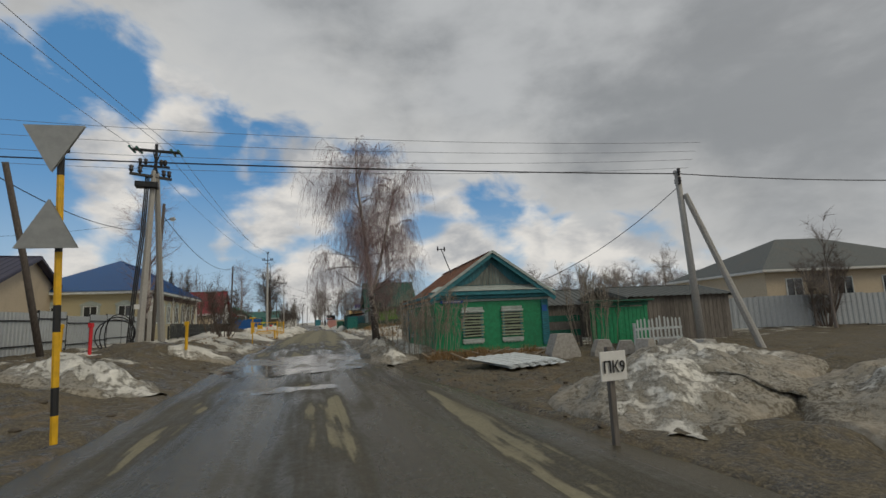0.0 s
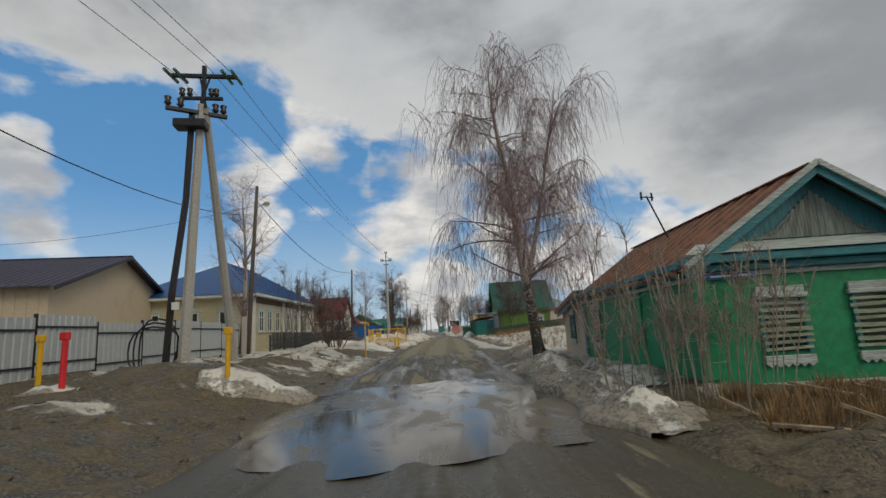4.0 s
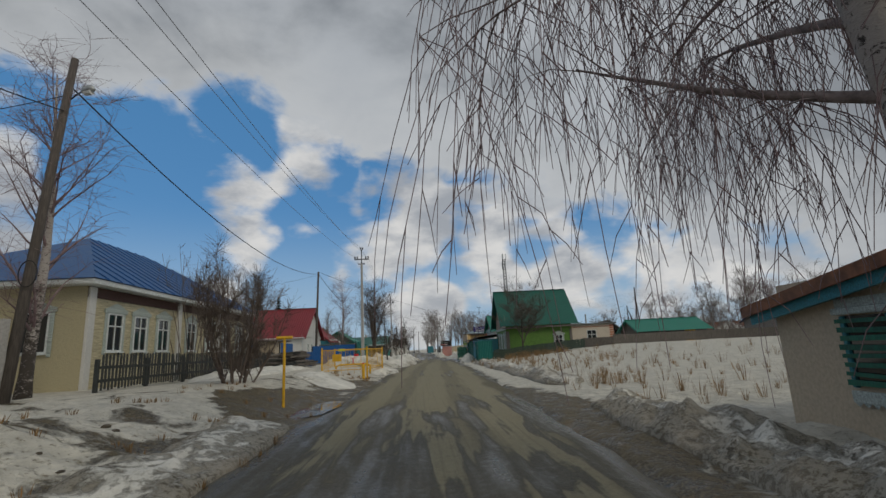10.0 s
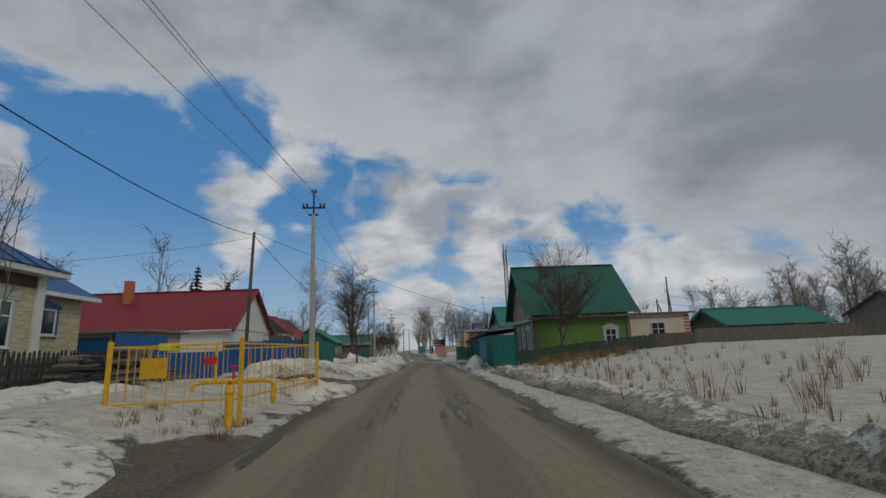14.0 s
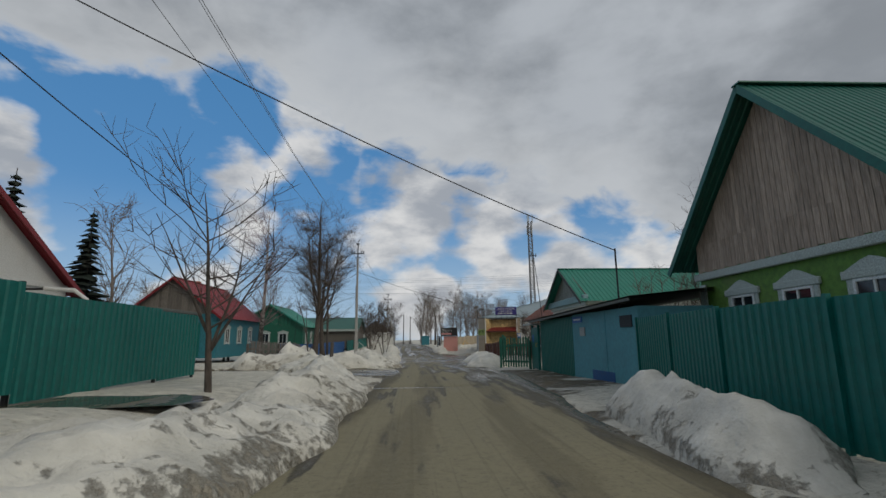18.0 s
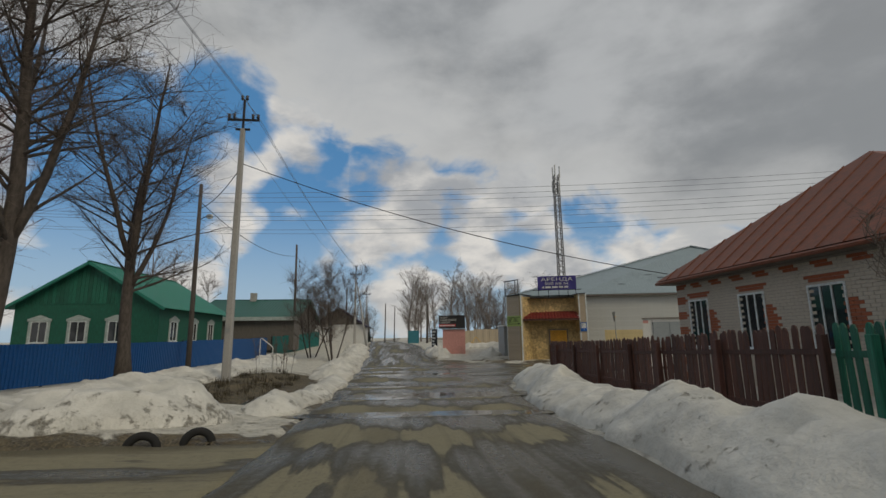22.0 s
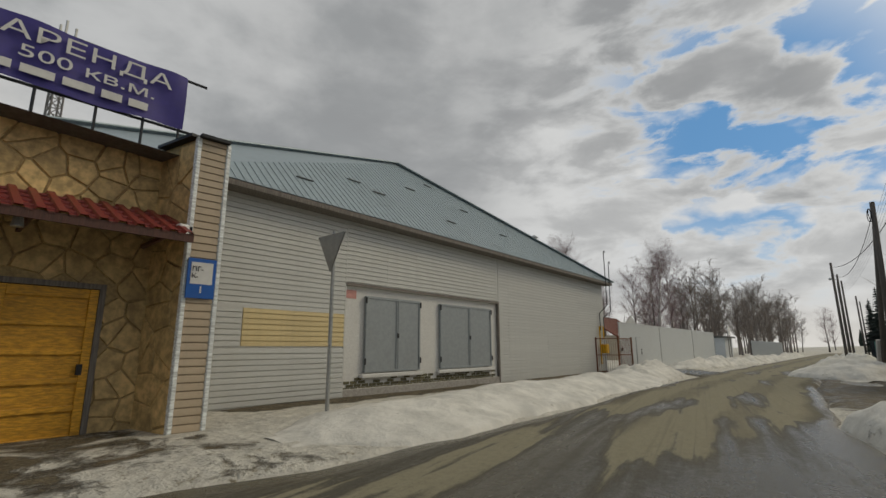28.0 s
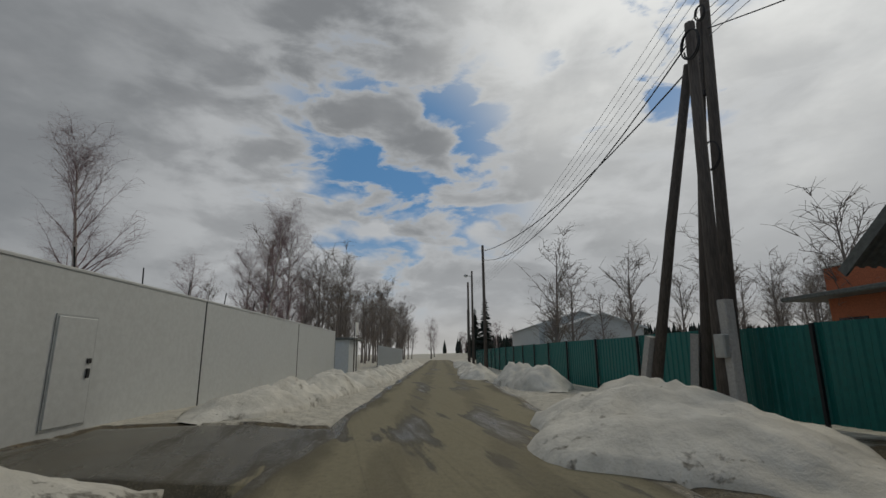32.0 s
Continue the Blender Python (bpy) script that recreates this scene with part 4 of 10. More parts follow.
snow_bank([(-8.2, 43.6), (-9.2, 43.4)], 0.9, 0.25, OLD, 0.6, 7)
snow_bank([(0.6, 40.0), (0.75, 44.0), (1.0, 48.0), (1.7, 52.0), (2.1, 58.0)], 1.5, 0.30, OLD, 1.0, 8, 0.95)
snow_bank([(1.9, 43.6), (2.2, 47.0)], 1.3, 0.22, OLD, 0.7, 9)
snow_bank([(2.6, 62.0), (2.9, 72.0), (3.0, 82.0), (2.8, 86.5)], 1.2, 0.26, OLD, 0.85, 10, 0.7)
snow_bank([(-5.0, 50.2), (-4.9, 54.0), (-5.2, 57.4)], 1.1, 0.25, OLD, 0.8, 11, 0.6)
snow_bank([(-5.4, 64.9), (-5.8, 67.5), (-7.0, 69.0)], 1.9, 0.2, WHITE_, 0.3, 12)
snow_bank([(-4.4, 75.6), (-4.2, 79.0), (-5.4, 80.5)], 1.5, 0.4, WHITE_, 0.4, 13)
snow_bank([(-9.2, 64.0), (-9.4, 70.0), (-8.8, 77.0)], 1.8, 0.3, WHITE_, 0.2, 14)
snow_bank([(-9.6, 84.0), (-7.8, 85.4), (-5.6, 86.4), (-4.0, 87.6), (-3.5, 90.4), (-3.2, 94.0), (-3.2, 98.5), (-3.7, 101.2), (-5.6, 102.8)], 1.8, 0.60, WHITE_, 0.45, 15)
snow_bank([(-9.4, 107.4), (-6.4, 107.9), (-4.2, 108.1), (-2.7, 109.2)], 1.5, 0.55, WHITE_, 0.35, 16)
snow_bank([(-3.3, 108.8), (-2.9, 111.0), (-3.3, 113.6), (-4.8, 115.2)], 2.2, 0.70, "tall dirt-speckled snow heap beside the street", 0.5, 17, 0.45)
snow_bank([(-7.4, 108.5), (-7.0, 110.0), (-6.6, 113.0)], 2.0, 0.7, WHITE_, 0.4, 18)
snow_bank([(-6.8, 121.6), (-4.6, 122.8), (-3.6, 124.6)], 1.9, 0.6, WHITE_, 0.3, 35)
snow_bank([(-3.2, 124.4), (-2.8, 128.0), (-2.9, 132.0), (-3.1, 136.0)], 1.0, 0.30, WHITE_, 0.3, 36)
snow_bank([(-3.2, 135.0), (-3.3, 137.0), (-3.5, 141.0), (-3.9, 150.0), (-4.4, 165.0)], 1.8, 0.55, WHITE_, 0.35, 19)
snow_bank([(-8.6, 120.0), (-8.4, 126.0), (-8.0, 134.0), (-7.6, 146.0)], 2.2, 0.4, WHITE_, 0.3, 20)
snow_bank([(2.25, 89.4), (2.45, 91.4), (2.9, 94.6)], 1.15, 0.6, "cut snow heap against a green fence", 0.35, 21, 0.4)
snow_bank([(2.6, 108.6), (3.1, 111.5), (3.5, 115.0), (3.9, 121.0), (4.4, 126.0), (5.0, 131.0), (5.6, 134.4)], 1.9, 0.6, WHITE_, 0.2, 23, 0.28)
snow_bank([(5.4, 133.8), (8.4, 135.0), (11.0, 135.2), (14.4, 135.6), (17.2, 136.2), (19.6, 135.9)], 2.4, 0.75, WHITE_, 0.2, 24, 0.35)
snow_bank([(12.6, 144.6), (16.0, 144.0), (20.0, 143.5), (25.0, 142.6), (30.2, 141.8)], 2.5, 0.30, WHITE_, 0.12, 25, 0.22)
snow_bank([(27.4, 142.2), (30.0, 141.8), (33.0, 141.4), (34.6, 140.6)], 2.2, 0.45, WHITE_, 0.3, 26, 0.5)
snow_bank([(38.4, 141.2), (41.0, 140.2), (44.4, 139.2), (48.4, 137.9)], 1.7, 0.5, WHITE_, 0.3, 27, 0.5)
snow_bank([(48.0, 138.0), (56.0, 136.0), (66.0, 133.6), (90.0, 128.0)], 1.6, 0.45, WHITE_, 0.3, 28, 0.5)
snow_bank([(32.2, 133.6), (34.6, 133.8), (37.0, 133.5), (39.2, 133.0)], 3.3, 0.85, "big clean snow heap at the foot of the poles", 0.2, 29, 0.2)
snow_bank([(44.4, 131.2), (47.0, 130.9), (51.0, 130.4)], 2.0, 0.8, WHITE_, 0.2, 30, 0.4)
snow_bank([(52.0, 131.4), (62.0, 128.8), (92.0, 121.6)], 1.8, 0.5, WHITE_, 0.2, 31, 0.4)
snow_bank([(3.4, 152.4), (3.0, 155.4), (2.8, 160.0)], 1.7, 0.7, WHITE_, 0.35, 32)
snow_bank([(6.8, 152.0), (7.6, 154.2)], 2.2, 0.9, WHITE_, 0.3, 33)
snow_bank([(5.6, 161.6), (9.0, 162.0), (12.0, 161.0)], 1.4, 0.5, WHITE_, 0.2, 34)

# ---------------------------------------------------------------- trees
STYLES = {
    # lean, limbs, rise of limbs, pull on limbs, pull on twigs, twig length, lowest limb, twigs, sub-branches
    "birch": ((-0.13, 0.0), 48, (0.30, 1.1), -0.06, -0.70, (0.7, 2.1), 0.25, 8, 8),
    "birch2": ((0.03, 0.0), 34, (0.9, 1.9), 0.0, -0.16, (0.4, 0.9), 0.20, 5, 6),
    "bare": ((0.05, 0.0), 34, (0.15, 1.15), 0.01, -0.06, (0.4, 0.9), 0.22, 6, 8),
    "dome": ((0.04, 0.0), 22, (0.15, 0.9), 0.08, 0.10, (0.3, 0.6), 0.36, 5, 7),
    "fork": ((0.0, 0.0), 9, (0.6, 1.5), 0.03, 0.06, (0.3, 0.8), 0.22, 5, 6),
    "stems": ((0.0, 0.0), 4, (2.0, 3.2), 0.06, 0.12, (0.2, 0.5), 0.30, 2, 3),
    "shrub": ((0.0, 0.0), 7, (1.1, 2.0), 0.06, 0.10, (0.3, 0.7), 0.15, 4, 4),
}


def branch_tree(h, spread, seed, style, dense=1.0, thick=1.0):
    """Local mesh geometry of a bare tree: trunk, limbs with side branches, and twigs."""
    rnd = random.Random(seed)
    many = dense
    dense = dense if style != "stems" else 1.0
    trunk, limbs, twigs = Geo(), Geo(), Geo()
    lean, count, rises, pull, tpull, tlen, lowest, ntw, nsub = STYLES[style]

    def bend(p, d, length, n, wander, pull_):
        pts = [p]
        for _ in range(n):
            d = (d + V3((rnd.uniform(-1, 1), rnd.uniform(-1, 1), rnd.uniform(-1, 1))) * wander + V3((0, 0, pull_))).normalized()
            p = p + d * (length / n)
            pts.append(p)
        return pts

    stems = []
    if style in ("shrub", "fork", "stems"):
        for i in range(int((4 if style == "fork" else 9) * (many if style != "fork" else 1))):
            a = rnd.uniform(0, 6.28) if style != "fork" else i * 1.57 + rnd.uniform(-0.4, 0.4)
            k = 0.34 if style != "stems" else 0.12
            w_ = 0.2 if style != "stems" else rnd.uniform(0.1, 0.9)
            stems.append(bend(V3((math.cos(a) * w_, math.sin(a) * w_, -0.12)), V3((math.cos(a) * k, math.sin(a) * k, 1)).normalized(), h * rnd.uniform(0.65, 0.9), 7, 0.10, 0.04))
    else:
        stems.append(bend(V3((0, 0, -0.15)), V3((lean[0], lean[1], 1)).normalized(), h * 0.93, 12, 0.05, 0.03))
        if style in ("bare", "birch", "dome"):
            for i in range(1 if style == "birch" else 3):
                a = i * (2.2 if style == "bare" else 3.3) + rnd.uniform(-0.4, 0.4)
                s0 = stems[0][3 + i % 2]
                stems.append(bend(s0, V3((math.cos(a) * (0.30 if style == "birch" else 0.5), math.sin(a) * 0.5, 1)).normalized(), h * rnd.uniform(*((0.46, 0.58) if style == "birch" else (0.50, 0.62))), 8, 0.08, 0.035))
    for si, st in enumerate(stems):
        main = len(stems) == 1 or (si == 0 and style not in ("shrub", "fork", "stems"))
        r0 = h * (0.017 if main else (0.0085 if style != "stems" else 0.0036))
        m = len(st) - 1
        trunk.tube(st, [max(r0 * (1.3 if i == 0 and main else 1) * (1 - 0.9 * i / m), 0.008 * thick) for i in range(m + 1)], 9 if main else 6, local=False)
        own = main or style in ("shrub", "fork", "stems")
        for k in range(max(int(count * dense * (1.0 if own else 0.4)), 3)):
            t = rnd.uniform(lowest if own else 0.2, 1.0)
            i = min(int(t * m), m - 1)
            p = st[i].lerp(st[i + 1], t * m - i)
            a = k * 2.4 + rnd.uniform(-0.5, 0.5)
            d = V3((math.cos(a), math.sin(a), rnd.uniform(*rises))).normalized()
            if main and style in ("birch", "bare", "birch2", "dome"):
                f = (p.z / h - lowest) / (1 - lowest)
                shape = 0.45 + 0.62 * math.sin(math.pi * min(max(0.30 + 0.66 * f, 0), 1))
            else:
                shape = 0.95 - 0.45 * t
            ln = spread * shape * rnd.uniform(0.6, 1.05)
            lb = bend(p, d, ln, 6, 0.13, pull)
            r1 = (r0 * (1.05 - t) * 0.26 + 0.008) * thick**0.4
            limbs.tube(lb, [r1 * (1 - 0.82 * q / 6) for q in range(7)], 5 if thick == 1 else 3, cap=False, local=False)
            for q in range(max(int(nsub * dense), 2)):
                c = rnd.randint(1, 6)
                d2 = (lb[c] - lb[c - 1]).normalized() + V3((rnd.uniform(-1, 1), rnd.uniform(-1, 1), rnd.uniform(-0.3, 0.8))) * 0.75
                sb = bend(lb[c], d2.normalized(), ln * rnd.uniform(0.22, 0.5), 4, 0.2, tpull * 0.22)
                limbs.tube(sb, [0.010 * thick, 0.0085 * thick, 0.007 * thick, 0.006 * thick, 0.004 * thick], 3, cap=False, local=False)
                for e in range(max(int(ntw * dense), 2)):
                    mm = rnd.randint(1, 4)
                    d3 = V3((rnd.uniform(-1, 1), rnd.uniform(-1, 1), rnd.uniform(-0.2, 1.0) if tpull > -0.3 else -0.2)).normalized()
                    ng = 5 if tpull < -0.3 else 2
                    tw = bend(sb[mm], d3, rnd.uniform(*tlen) * min(0.55 + h / 16, 1.2), ng, 0.16, tpull)
                    twigs.tube(tw, [(0.0046 - 0.002 * z / ng) * thick for z in range(ng + 1)], 3, cap=False, local=False)
                    if tpull < -0.3:
                        for z in range(2):
                            c2 = rnd.randint(1, 4)
                            tw2 = bend(tw[c2], V3((rnd.uniform(-1, 1), rnd.uniform(-1, 1), -0.6)).normalized(), rnd.uniform(0.2, 0.6), 2, 0.2, -0.45)
                            twigs.tube(tw2, [0.0045, 0.0036, 0.0026], 3, cap=False, local=False)
    return trunk, limbs, twigs


TREE_KINDS = {}


def plant(name, at, h, spread, seed, style, label, mats, dense=1.0, group="", turn=0.0, scale=1.0):
    key = (h, spread, seed, style, dense)
    if key in TREE_KINDS:
        return copy_thing(TREE_KINDS[key], Matrix.LocRotScale(V3(at), Euler((0, 0, radians(turn))), (scale,) * 3))
    t = thing(name, (0, 0, 0), label, "tree" if style != "shrub" else "shrub", group)
    for nm, g, m in zip(("trunk", "crown", "twig_spray"), branch_tree(h, spread, seed, style, dense), mats):
        o = part(nm, g, m, t, smooth=True)
        if nm != "trunk":
            tagged(o, kind="stuff")
    t.location = at
    t.rotation_euler[2] = radians(turn)
    t.scale = (scale,) * 3
    TREE_KINDS[key] = t
    return t


def gz(x, y):
    return float(ground_z(x, y))


BARE = (M_BARK, M_BARK, M_TWIG)
BIRCHES = (M_BIRCH, M_TWIGB, M_TWIGB)
plant("birch_tree", (1.35, 49.75, 0.05), 11.4, 2.75, 5, "birch", "old weeping birch without leaves beside the street", (M_BIRCH, M_LIMB, M_TWIGB), 0.88)
plant("birch_tree", (-11.7, 59.9, 0.55), 9.6, 2.4, 8, "birch2", "slender bare birch behind a metal fence", BIRCHES, 1.0)
plant("shrub", (-7.4, 62.2, 0.2), 4.8, 1.1, 12, "shrub", "dense leafless shrub in front of a blue-roofed house", (M_TWIG, M_TWIG, M_TWIG), 1.35)
plant("shrub", (-8.9, 66.0, 0.3), 5.2, 1.2, 13, "shrub", "tall leafless shrub behind a picket fence", (M_TWIG, M_TWIG, M_TWIG), 0.9)
plant("shrub", (-11.2, 68.6, 0.5), 6.4, 1.2, 27, "stems", "tall thin saplings beside a house wall", (M_TWIG, M_TWIG, M_TWIG), 2.2)
plant("shrub", (-11.4, 73.0, 0.5), 6.4, 1.2, 27, "stems", "", (M_TWIG, M_TWIG, M_TWIG), 2.2, turn=70)
STEMS = (M_STEM, M_STEM, M_STEM)
plant("shrub", (1.0, 43.8, 0.0), 3.6, 0.6, 14, "stems", "thin bare saplings growing against a green wall", STEMS, 0.6)
plant("shrub", (2.15, 41.6, 0.0), 2.6, 0.6, 15, "stems", "tangle of pale bare stems beside a green house corner", STEMS, 2.6)
plant("shrub", (1.45, 42.2, 0.0), 2.6, 0.6, 15, "stems", "", STEMS, 2.6, turn=130, scale=0.95)
plant("shrub", (8.0, 41.4, 0.0), 3.4, 0.8, 16, "stems", "bare bush in front of a wooden yard fence", STEMS, 3.0)
plant("apple_tree", (7.0, 88.6, 0.2), 5.5, 2.7, 21, "dome", "bare spreading tree in front of an old green house", BARE, 1.4)
plant("apple_tree", (9.6, 98.8, 0.3), 5.5, 2.7, 21, "dome", "", BARE, 1.4, turn=140, scale=0.95)
plant("young_tree", (-5.0, 95.0, 0.2), 4.4, 2.1, 28, "dome", "crooked bare young tree in a snow bank", BARE, 0.6)
plant("linden_tree", (-8.9, 124.6, 0.2), 13.4, 3.3, 23, "bare", "tall bare tree beside a side lane", BARE, 1.15)
plant("linden_tree", (-9.4, 131.0, 0.0), 13.4, 3.3, 23, "bare", "", BARE, 1.15, turn=130, scale=0.95)
plant("birch_tree", (-14.6, 129.6, 0.2), 9.6, 2.4, 8, "birch2", "", BIRCHES, 1.0, turn=80, scale=1.45)
plant("shrub", (-6.3, 111.0, 0.3), 4.6, 1.1, 19, "shrub", "two thin bare trees in a snow bank", BARE, 0.3)
plant("cherry_tree", (-4.6, 146.0, -0.3), 6.6, 2.6, 24, "fork", "many-stemmed bare cherry tree behind the snow bank", BARE, 1.5)
plant("cherry_tree", (-6.4, 148.5, -0.2), 6.6, 2.6, 24, "fork", "", BARE, 1.5, turn=100, scale=1.0)
plant("shrub", (-5.6, 135.8, -0.3), 2.0, 0.5, 18, "stems", "low bare bush on a roadside mound", (M_TWIG, M_TWIG, M_TWIG), 0.9)
plant("shrub", (7.6, 119.4, 0.0), 3.4, 0.8, 17, "shrub", "bare garden bush in front of a brick house", (M_TWIG, M_TWIG, M_TWIG), 1.0)
plant("shrub", (9.4, 104.6, 0.2), 5.2, 1.2, 13, "shrub", "", (M_TWIG, M_TWIG, M_TWIG), 0.9, turn=50)
plant("shrub", (9.2, 101.0, 0.2), 5.2, 1.2, 13, "shrub", "", (M_TWIG, M_TWIG, M_TWIG), 0.9, turn=150)
plant("shrub", (-9.4, 93.0, 0.4), 5.2, 1.2, 13, "shrub", "", (M_TWIG, M_TWIG, M_TWIG), 0.9, turn=220, scale=0.9)
plant("birch_tree", (67.5, 143.6, -0.4), 12.5, 3.2, 31, "birch2", "tall bare birch behind the white fence", BIRCHES, 1.35)
plant("birch_tree", (71.0, 142.4, -0.4), 12.5, 3.2, 31, "birch2", "", BIRCHES, 1.35, turn=75, scale=0.95)
for i in range(9):
    plant("birch_tree", (79.0 + i * 7.5, 145.6 + 3.5 * math.sin(i * 2.3), -0.4), 12.5, 3.2, 31, "birch2", "", BIRCHES, 1.35, turn=i * 67, scale=0.92 + 0.12 * math.sin(i * 1.7))
for i in range(12):
    plant("birch_tree", (168.0 + 9 * math.sin(i * 2.9), 84.0 + i * 4.6, -0.4), 9.6, 2.4, 8, "birch2", "", BIRCHES, 1.0, turn=i * 83, scale=0.95 + 0.2 * math.sin(i * 1.3))
plant("birch_tree", (71, 150.0, -0.3), 9.6, 2.4, 8, "birch2", "", BIRCHES, 1.0, turn=10, scale=0.95)
plant("birch_tree", (53.5, 150.0, -0.3), 12.5, 3.2, 31, "birch2", "", BIRCHES, 1.35, turn=190, scale=0.88)


def far_woods(name, spots, seed, label, style="birch2", h=9.0, mat=None):
    """Many light trees joined: nobody could count them."""
    rnd = random.Random(seed)
    kinds = []
    for k in range(3):
        g = Geo()
        for q in branch_tree(h, h * 0.30, seed + k, style, 0.78, 2.6):
            off = len(g.p)
            g.p += q.p
            g.f += [tuple(i + off for i in f) for f in q.f if len(f) == 4]
        P = np.array([tuple(v) for v in g.p])
        kinds.append((P, np.array(g.f)))
    vs, fs, n = [], [], 0
    for x, y, s in spots:
        P, F = kinds[rnd.randrange(3)]
        a = rnd.uniform(0, 6.28)
        R = np.array([[math.cos(a), -math.sin(a), 0], [math.sin(a), math.cos(a), 0], [0, 0, rnd.uniform(0.85, 1.15)]])
        Q = P @ R.T * s
        # twigs seen from afar are thickened a little by joining bundles
        vs.append(Q + np.array([x, y, gz(x, y)]))
        fs.append(F + n)
        n += len(P)
    me = array_mesh(bpy.data.meshes.new(name), np.concatenate(vs), np.concatenate(fs), mat or M_WOODS)
    return tagged(new(name, me), label, "woods", kind="stuff")


rw = random.Random(77)
far_woods("far_woods", [(rw.uniform(1, 26), rw.uniform(196, 235), rw.uniform(1.0, 1.5)) for _ in range(40)], 41, "bare birch grove at the far end of the street")
far_woods("far_woods", [(rw.uniform(60, 170), 150 + rw.uniform(0, 55), rw.uniform(0.7, 1.2)) for _ in range(40)], 45, "bare woods beyond the field and its sheds")
far_woods("far_woods", [(74 + i * 1.9 + rw.uniform(-1, 1), 136.0 - i * 0.44 + rw.uniform(0, 9), rw.uniform(0.95, 1.35)) for i in range(46)], 49, "row of bare trees along the side street")
far_woods("far_woods", [(rw.uniform(-50, -16), rw.uniform(95, 170), rw.uniform(0.6, 1.2)) for _ in range(34)], 53, "bare garden trees behind the western houses")
far_woods("far_woods", [(rw.uniform(-9, -4.4), 158 + rw.uniform(0, 45), rw.uniform(0.35, 0.65)) for _ in range(14)], 57, "bare roadside trees far along the street")
far_woods("far_woods", [(rw.uniform(14, 40), rw.uniform(42, 78), rw.uniform(0.4, 0.6)) for _ in range(7)] + [(rw.uniform(36, 62), rw.uniform(84, 125), rw.uniform(0.55, 0.95)) for _ in range(34)] + [(rw.uniform(24, 75), rw.uniform(96, 126), rw.uniform(0.5, 0.85)) for _ in range(46)], 61, "bare garden trees behind the wooden sheds")


def conifer(at, h, seed):
    rnd = random.Random(seed)
    t = thing("spruce_tree", at, "dark green spruce behind the houses", "tree", "spruces")
    o = V3(at)
    part("trunk", Geo(at).tube([(0, 0, 0), (0, 0, h)], [0.16, 0.02], 7), M_BARK, t)
    g = Geo(at)
    k = 0
    while k < 26:
        z = h * (0.08 + 0.9 * k / 26)
        r = (h - z) * 0.24 + 0.15
        for j in range(11):
            a = rnd.uniform(0, 6.28)
            l = r * rnd.uniform(0.7, 1.15)
            tip = (math.cos(a) * l, math.sin(a) * l, z - 0.25 * l + rnd.uniform(-0.1, 0.15))
            s = 0.28 * l + 0.06
            n = (-math.sin(a) * s, math.cos(a) * s)
            m = (tip[0] * 0.55, tip[1] * 0.55)
            g.face((0, 0, z + 0.2), (m[0] - n[0], m[1] - n[1], z - 0.16 * l), tip, (m[0] + n[0], m[1] + n[1], z - 0.16 * l))
        k += 1
    part("crown", g, M_CONIFER, t)
    return t


conifer((-23.0, 112.0, 0.4), 10.5, 1)
conifer((-24.6, 114.5, 0.4), 9.0, 2)
conifer((-21.6, 116.5, 0.4), 9.5, 3)
conifer((-6.0, 196.0, 0.3), 5.0, 4)
conifer((92, 118.0, -0.3), 9.0, 5)
conifer((100, 117.0, -0.3), 8.0, 6)

# ---------------------------------------------------------------- parts of buildings
def window(parent, at, angle, wide, high, frame=M_WHITEW, bars=((0.5, None),), casing=None, sill=True, depth=0.05, glass=M_GLASS):
    """A window on a wall: at is its lower corner, angle the direction along the wall, outwards is -v."""
    g = Geo(at, angle)
    t = 0.055
    g.box(-t, 0, -depth, 0.02, -t, high + t, 0.008).box(wide, wide + t, -depth, 0.02, -t, high + t, 0.008)
    g.box(0, wide, -depth, 0.02, -t, 0, 0.008).box(0, wide, -depth, 0.02, high, high + t, 0.008)
    for a, c in bars:
        if a is not None:
            g.box(a * wide - 0.02, a * wide + 0.02, -depth * 0.8, 0.02, 0, high)
        if c is not None:
            g.box(0, wide, -depth * 0.8, 0.02, c * high - 0.02, c * high + 0.02)
    wob = part("window", g, frame, parent, "window with painted frame")
    part("pane", Geo(at, angle).box(0, wide, -0.012, 0.0, 0, high), glass, wob)
    if casing:
        c = Geo(at, angle)
        k = 0.13
        c.box(-t - k, -t, -0.035, 0, -t - 0.1, high + t, 0.01).box(wide + t, wide + t + k, -0.035, 0, -t - 0.1, high + t, 0.01)
        c.box(-t - k - 0.06, wide + t + k + 0.06, -0.07, 0, high + t, high + t + 0.14, 0.015)
        m = wide / 2
        c.face((-t - k, -0.05, high + t + 0.14), (wide + t + k, -0.05, high + t + 0.14), (m + 0.16, -0.05, high + t + 0.30), (m, -0.05, high + t + 0.34), (m - 0.16, -0.05, high + t + 0.30))
        part("casing", c, casing, wob, "carved window casing")
    if sill:
        part("sill", Geo(at, angle).box(-t - 0.05, wide + t + 0.05, -0.12, 0.0, -t - 0.04, -t, 0.008), frame, wob)
    return wob


